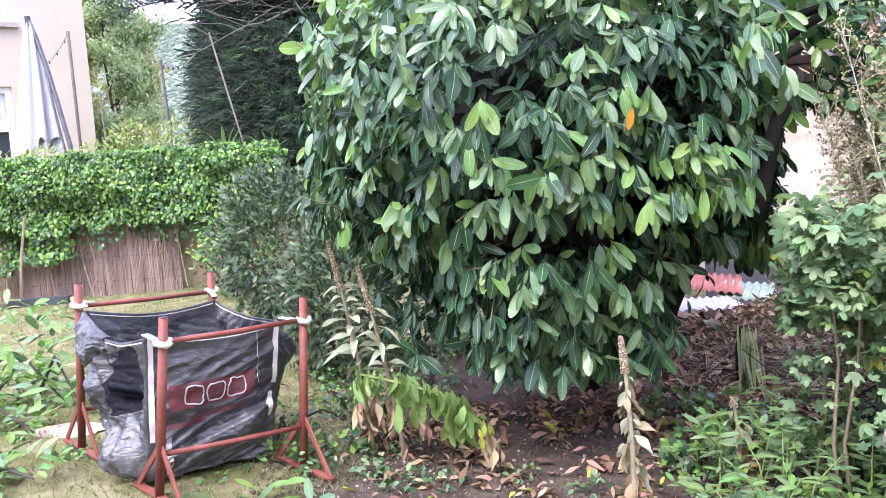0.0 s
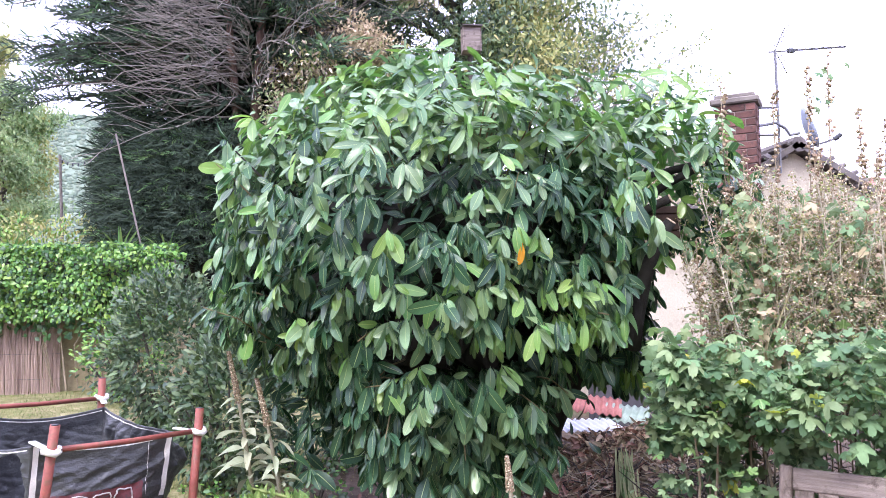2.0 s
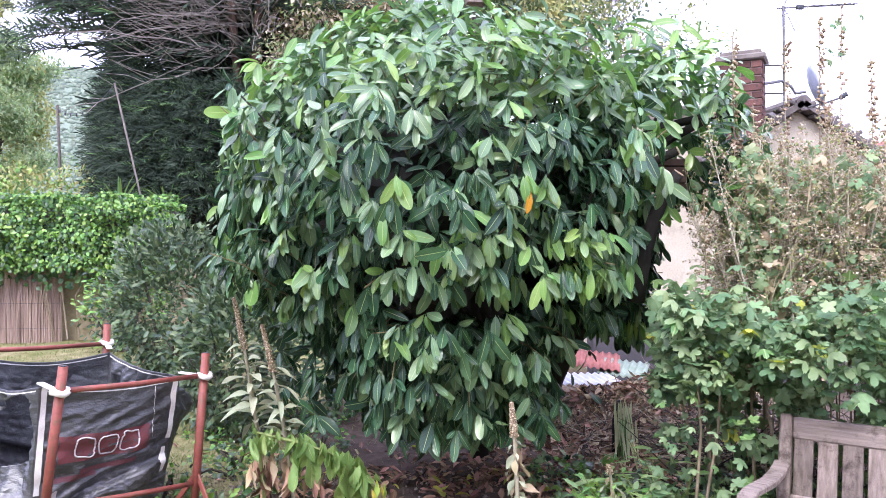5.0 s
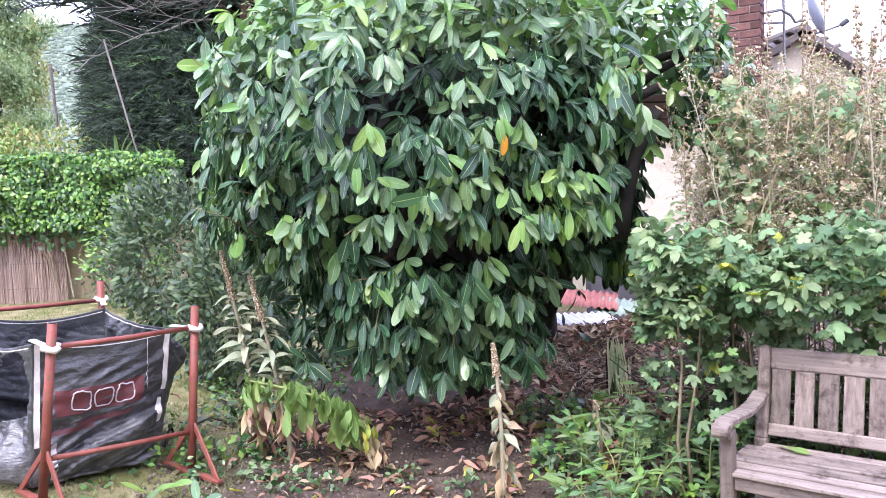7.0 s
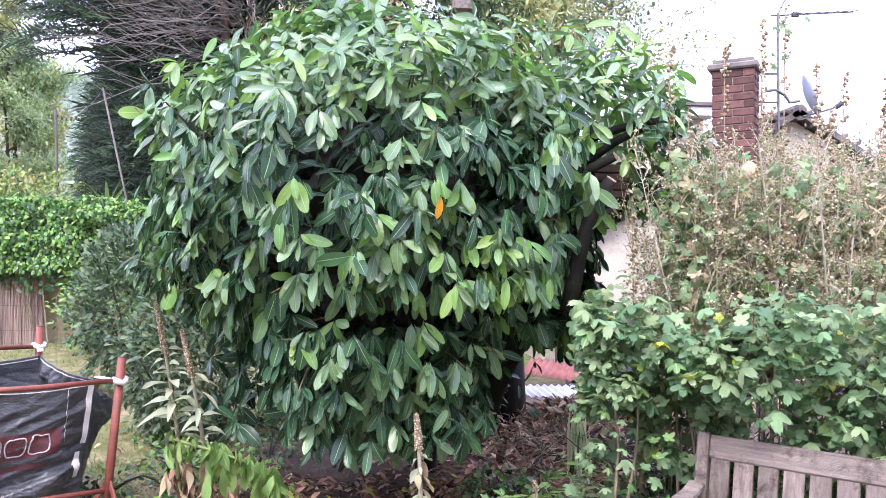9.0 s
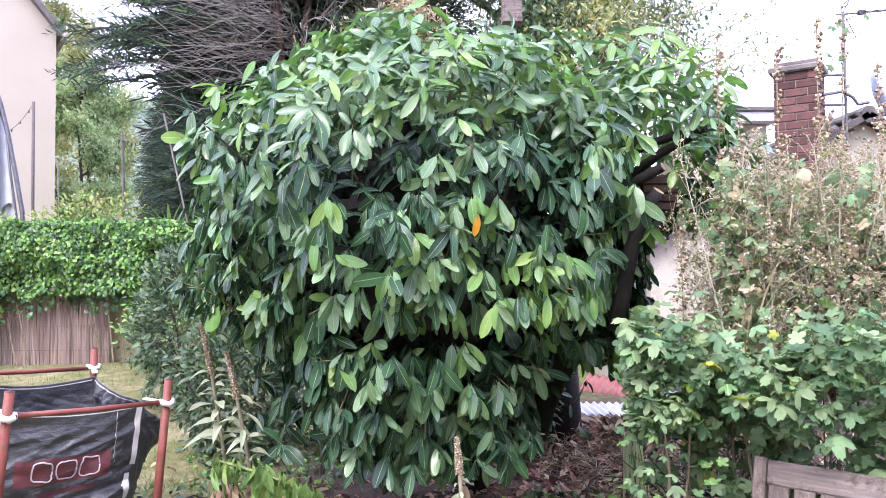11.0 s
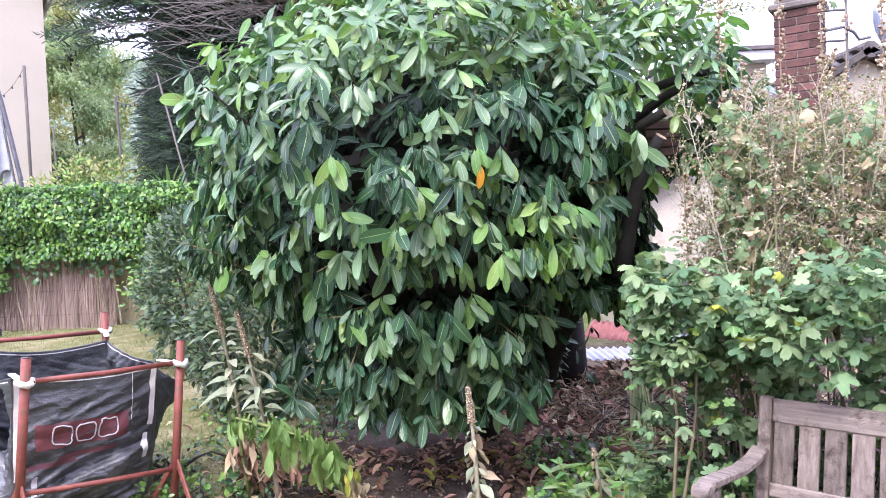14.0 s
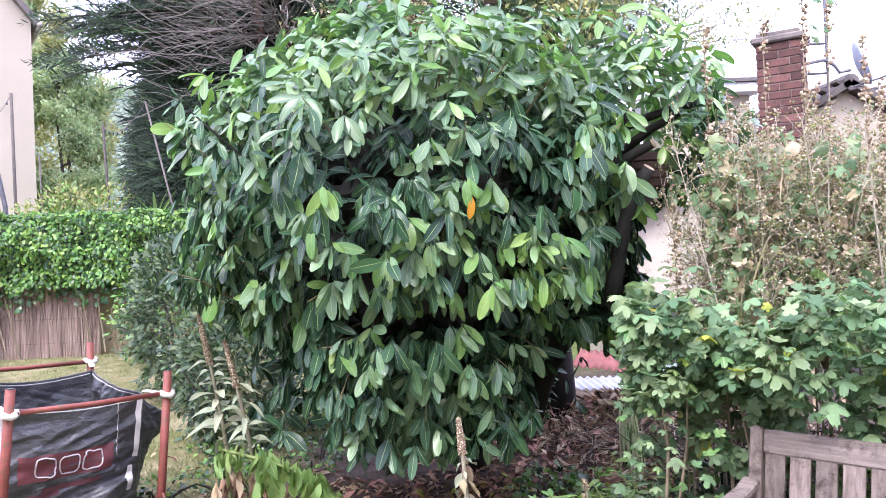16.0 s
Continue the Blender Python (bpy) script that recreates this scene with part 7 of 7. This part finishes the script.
# ---- nest boxes ----
nb = thing("bird_box", "weathered grey wooden bird box in the tree", "bird box", (1.95, 11.0, 4.90))
put("front", Geo().box((0.05, -0.09, 0.17), (0.22, 0.02, 0.34)), teak, nb)
for s in (-1, 1):
    put("side", Geo().box((0.05 + s * 0.12, 0.0, 0.17), (0.02, 0.18, 0.34)), teak, nb)
put("back", Geo().box((0.05, 0.10, 0.19), (0.26, 0.02, 0.40)), teak, nb)
put("lid", Geo().box((0.05, -0.02, 0.355), (0.28, 0.26, 0.02), np.array(Euler((0.12, 0, 0)).to_matrix())), roof_tile, nb)
put("floor", Geo().box((0.05, 0.0, 0.01), (0.22, 0.17, 0.02)), teak, nb)
put("pole", Geo().tube([(0.05, 0.13, 0.3), (0.05, 0.14, float(gz(1.95, 11.1)) - 4.82)], 0.035, 7), bark, nb)
rb = thing("wooden_nest_box", "dark brown slatted nest box among cut branches", "bird box", (2.20, 5.40, 1.86))
stained_slat = surface("dark_stained_slat", (0.06, 0.035, 0.03), (0.11, 0.065, 0.055), 0.7, 8, 60, 0.4)
for i in range(4):
    put("slat", Geo().box((0, -0.08, 0.03 + i * 0.052), (0.20, 0.02, 0.048), np.array(Euler((-0.15, 0, 0)).to_matrix())), stained_slat, rb)
put("body", Geo().box((0, 0.02, 0.10), (0.19, 0.16, 0.22)), bark, rb)

# ---- cut laurel boughs on the lawn ----
def cut_bough(at, r, n, h):
    c = thing("cut_laurel_bough", "freshly cut laurel bough lying on the lawn", "branch", (at[0], at[1], float(gz(*at))), group="cut laurel boughs")
    put("stick", Geo().tube([(-r * 0.8, 0.1, 0.03), (0, 0, h * 0.5), (r * 0.7, -0.1, 0.05)], [0.016, 0.012, 0.006], 6), bark, c)
    P = np.stack([rnd(n, -r, r), rnd(n, -r, r) * 0.8, np.random.random(n) ** 1.3 * h + 0.015], 1)
    P = P[np.hypot(P[:, 0], P[:, 1] / 0.8) < r * 1.05]
    k = len(P)
    swarm("foliage", laurel_shapes, oriented(P, np.stack([rnd(k), rnd(k), rnd(k, -0.35, 0.55)], 1), np.array([0, -0.2, 1.0]) + 0.5 * rnd(k, k=3), rnd(k, 0.12, 0.18)), np.random.choice([1, 2, 2, 2, 3], k), LAUREL + [airy_leaf], c)


for x, y, r, n, h in ((-2.75, 5.75, 0.42, 90, 0.45), (-2.55, 5.05, 0.34, 60, 0.22), (-3.2, 6.3, 0.5, 90, 0.5), (-2.35, 4.55, 0.28, 36, 0.10), (-3.0, 6.9, 0.4, 50, 0.25), (-0.72, 4.55, 0.26, 24, 0.05), (-2.9, 5.0, 0.4, 60, 0.3), (-2.62, 6.3, 0.30, 80, 0.80), (-2.95, 6.5, 0.45, 90, 0.75), (-2.2, 4.95, 0.25, 30, 0.14), (-3.6, 7.4, 0.5, 70, 0.4)):
    cut_bough((x, y), r, n, h)

# small weeds coming up through the bare soil
for i in range(13):
    x, y = np.random.uniform(-0.6, 1.25), np.random.uniform(4.55, 5.7)
    shrub("small_weed", "small green weed in the bare soil", (x, y), (0.09, 0.08, 0.035), 26, (0.02, 0.055), [hedge_leaf_deep, mallow_leaf], 1, shapes=ivy_shapes)

for i in range(34):
    x, y = np.random.uniform(-3.4, -0.75), np.random.uniform(4.0, 8.5)
    shrub("small_weed", "small flat weed in the lawn", (x, y), (0.08, 0.07, 0.02), 20, (0.02, 0.05), [hedge_leaf, hedge_leaf_deep], 1, shapes=ivy_shapes)

# ---- litter and grass ----
flat_dead = [leaf_shape(5, 0.23, 0.52, 0.35, 0.25, 0.04, 0.35), leaf_shape(5, 0.19, 0.5, 0.7, -0.35, 0.04, -0.4), leaf_shape(5, 0.16, 0.48, 0.9, 0.5, 0.04, 0.5)]
n = 2400
lx, ly = np.random.normal(0.95, 0.75, n), np.random.normal(5.45, 0.60, n)
pat = np.array([noise.noise((a * 2.6, b * 2.6, 1)) + 0.5 * noise.noise((a * 7, b * 7, 2)) for a, b in zip(lx, ly)])
ok = (lx > -0.5) & (ly > 4.5) & (pat > 0.12 - 0.35 * smooth01((ly - 5.2) / 0.6) + 0.25 * rnd(n))
lx, ly = lx[ok], ly[ok]
n = len(lx)
lx = np.concatenate([lx, rnd(70, -3.6, -0.6)])
ly = np.concatenate([ly, rnd(70, 4.0, 8.0)])
n = len(lx)
lz = gz(lx, ly) + 0.012 + 0.025 * np.random.random(n)
litter = swarm("leaf_litter", flat_dead, oriented(np.stack([lx, ly, lz], 1), np.stack([rnd(n), rnd(n), 0.15 * rnd(n)], 1), np.array([0, 0, 1.0]) + 0.35 * rnd(n, k=3), np.random.uniform(0.025, 0.12, n)), np.random.choice([0] * 16 + [1, 2, 2, 2], n), [dead_leaf, mallow_yellow, straw])
tagged(litter, "brown fallen laurel leaves littering the soil", "leaf litter")
n = 1300
lx, ly = np.random.uniform(1.2, 3.4, n), np.random.uniform(4.9, 7.9, n)
lit2 = swarm("leaf_litter", flat_dead, oriented(np.stack([lx, ly, gz(lx, ly) + 0.03], 1), np.stack([rnd(n), rnd(n), 0.2 * rnd(n)], 1), np.array([0, 0, 1.0]) + 0.4 * rnd(n, k=3), np.random.uniform(0.04, 0.13, n)), np.random.choice([0, 0, 0, 1], n), [dead_leaf, straw])
tagged(lit2, "dry brown leaves at the foot of the heap", "leaf litter")
blade = (np.array([(-0.05, 0, 0), (0.05, 0, 0), (0.035, 0.55, 0.06), (-0.035, 0.55, 0.06), (0.0, 1.0, 0.22)]), [(0, 1, 2, 3), (3, 2, 4)], [(0, 0), (1, 0), (1, 0.5), (0, 0.5), (0.5, 1)])
n = 95000
bx, by = np.random.uniform(-5.5, 0.9, n), 3.9 + 7.2 * np.random.random(n) ** 1.5
cut = bx - 0.16 * by + 0.5 * np.array([noise.noise((a * 1.5, b * 1.5, 4)) for a, b in zip(bx, by)])
thin = np.array([noise.noise((a * 2.3, b * 2.3, 9)) for a, b in zip(bx, by)])
ok = ((cut < -1.35) & (np.random.random(n) < 0.55 + 0.9 * thin)) | ((cut < -0.55) & (np.random.random(n) < 0.10))
bx, by = bx[ok], by[ok]
n = len(bx)
lawn = swarm("grass", [blade], oriented(np.stack([bx, by, gz(bx, by) - 0.004], 1), np.stack([0.9 * rnd(n), 0.9 * rnd(n), np.full(n, 0.8)], 1), rnd(n, k=3) + np.array([0, -0.5, 0.5]), np.random.uniform(0.02, 0.055, n), 1.2), np.zeros(n, int), [grass_blade])
tagged(lawn, "short sparse yellowing lawn grass", "grass")
# pebbles and crumbs on the soil
n = 4200
px, py = np.random.uniform(-0.9, 2.2, n), np.random.uniform(4.3, 6.2, n)
crumbs = swarm("soil_crumb", [blob], oriented(np.stack([px, py, gz(px, py)], 1), rnd(n, k=3), rnd(n, k=3), np.random.uniform(0.003, 0.014, n) * np.where(np.random.random(n) < 0.05, 1.6, 1)), np.where(np.random.random(n) < 0.12, 1, 0), [surface("soil_clod", (0.075, 0.056, 0.046), (0.15, 0.115, 0.097), 0.95), stone_cap])
tagged(crumbs, "small clods and pebbles on bare soil", "soil")
stone = tagged(put("flat_stone", Geo().sheet(lambda u, v: (0.28 * math.cos(2 * math.pi * u) * v * (1 + 0.15 * math.sin(5 * u * 6.28)), 0.17 * math.sin(2 * math.pi * u) * v, 0.03 * (1 - v ** 4)), 20, 6), surface("pale_stone", (0.36, 0.29, 0.21), (0.50, 0.42, 0.32), 0.9, 8, 60, 0.5), smooth=True), "flat pale stone sunk in the lawn", "stone")
stone.location = (-2.35, 5.85, float(gz(-2.35, 5.85)) - 0.004)
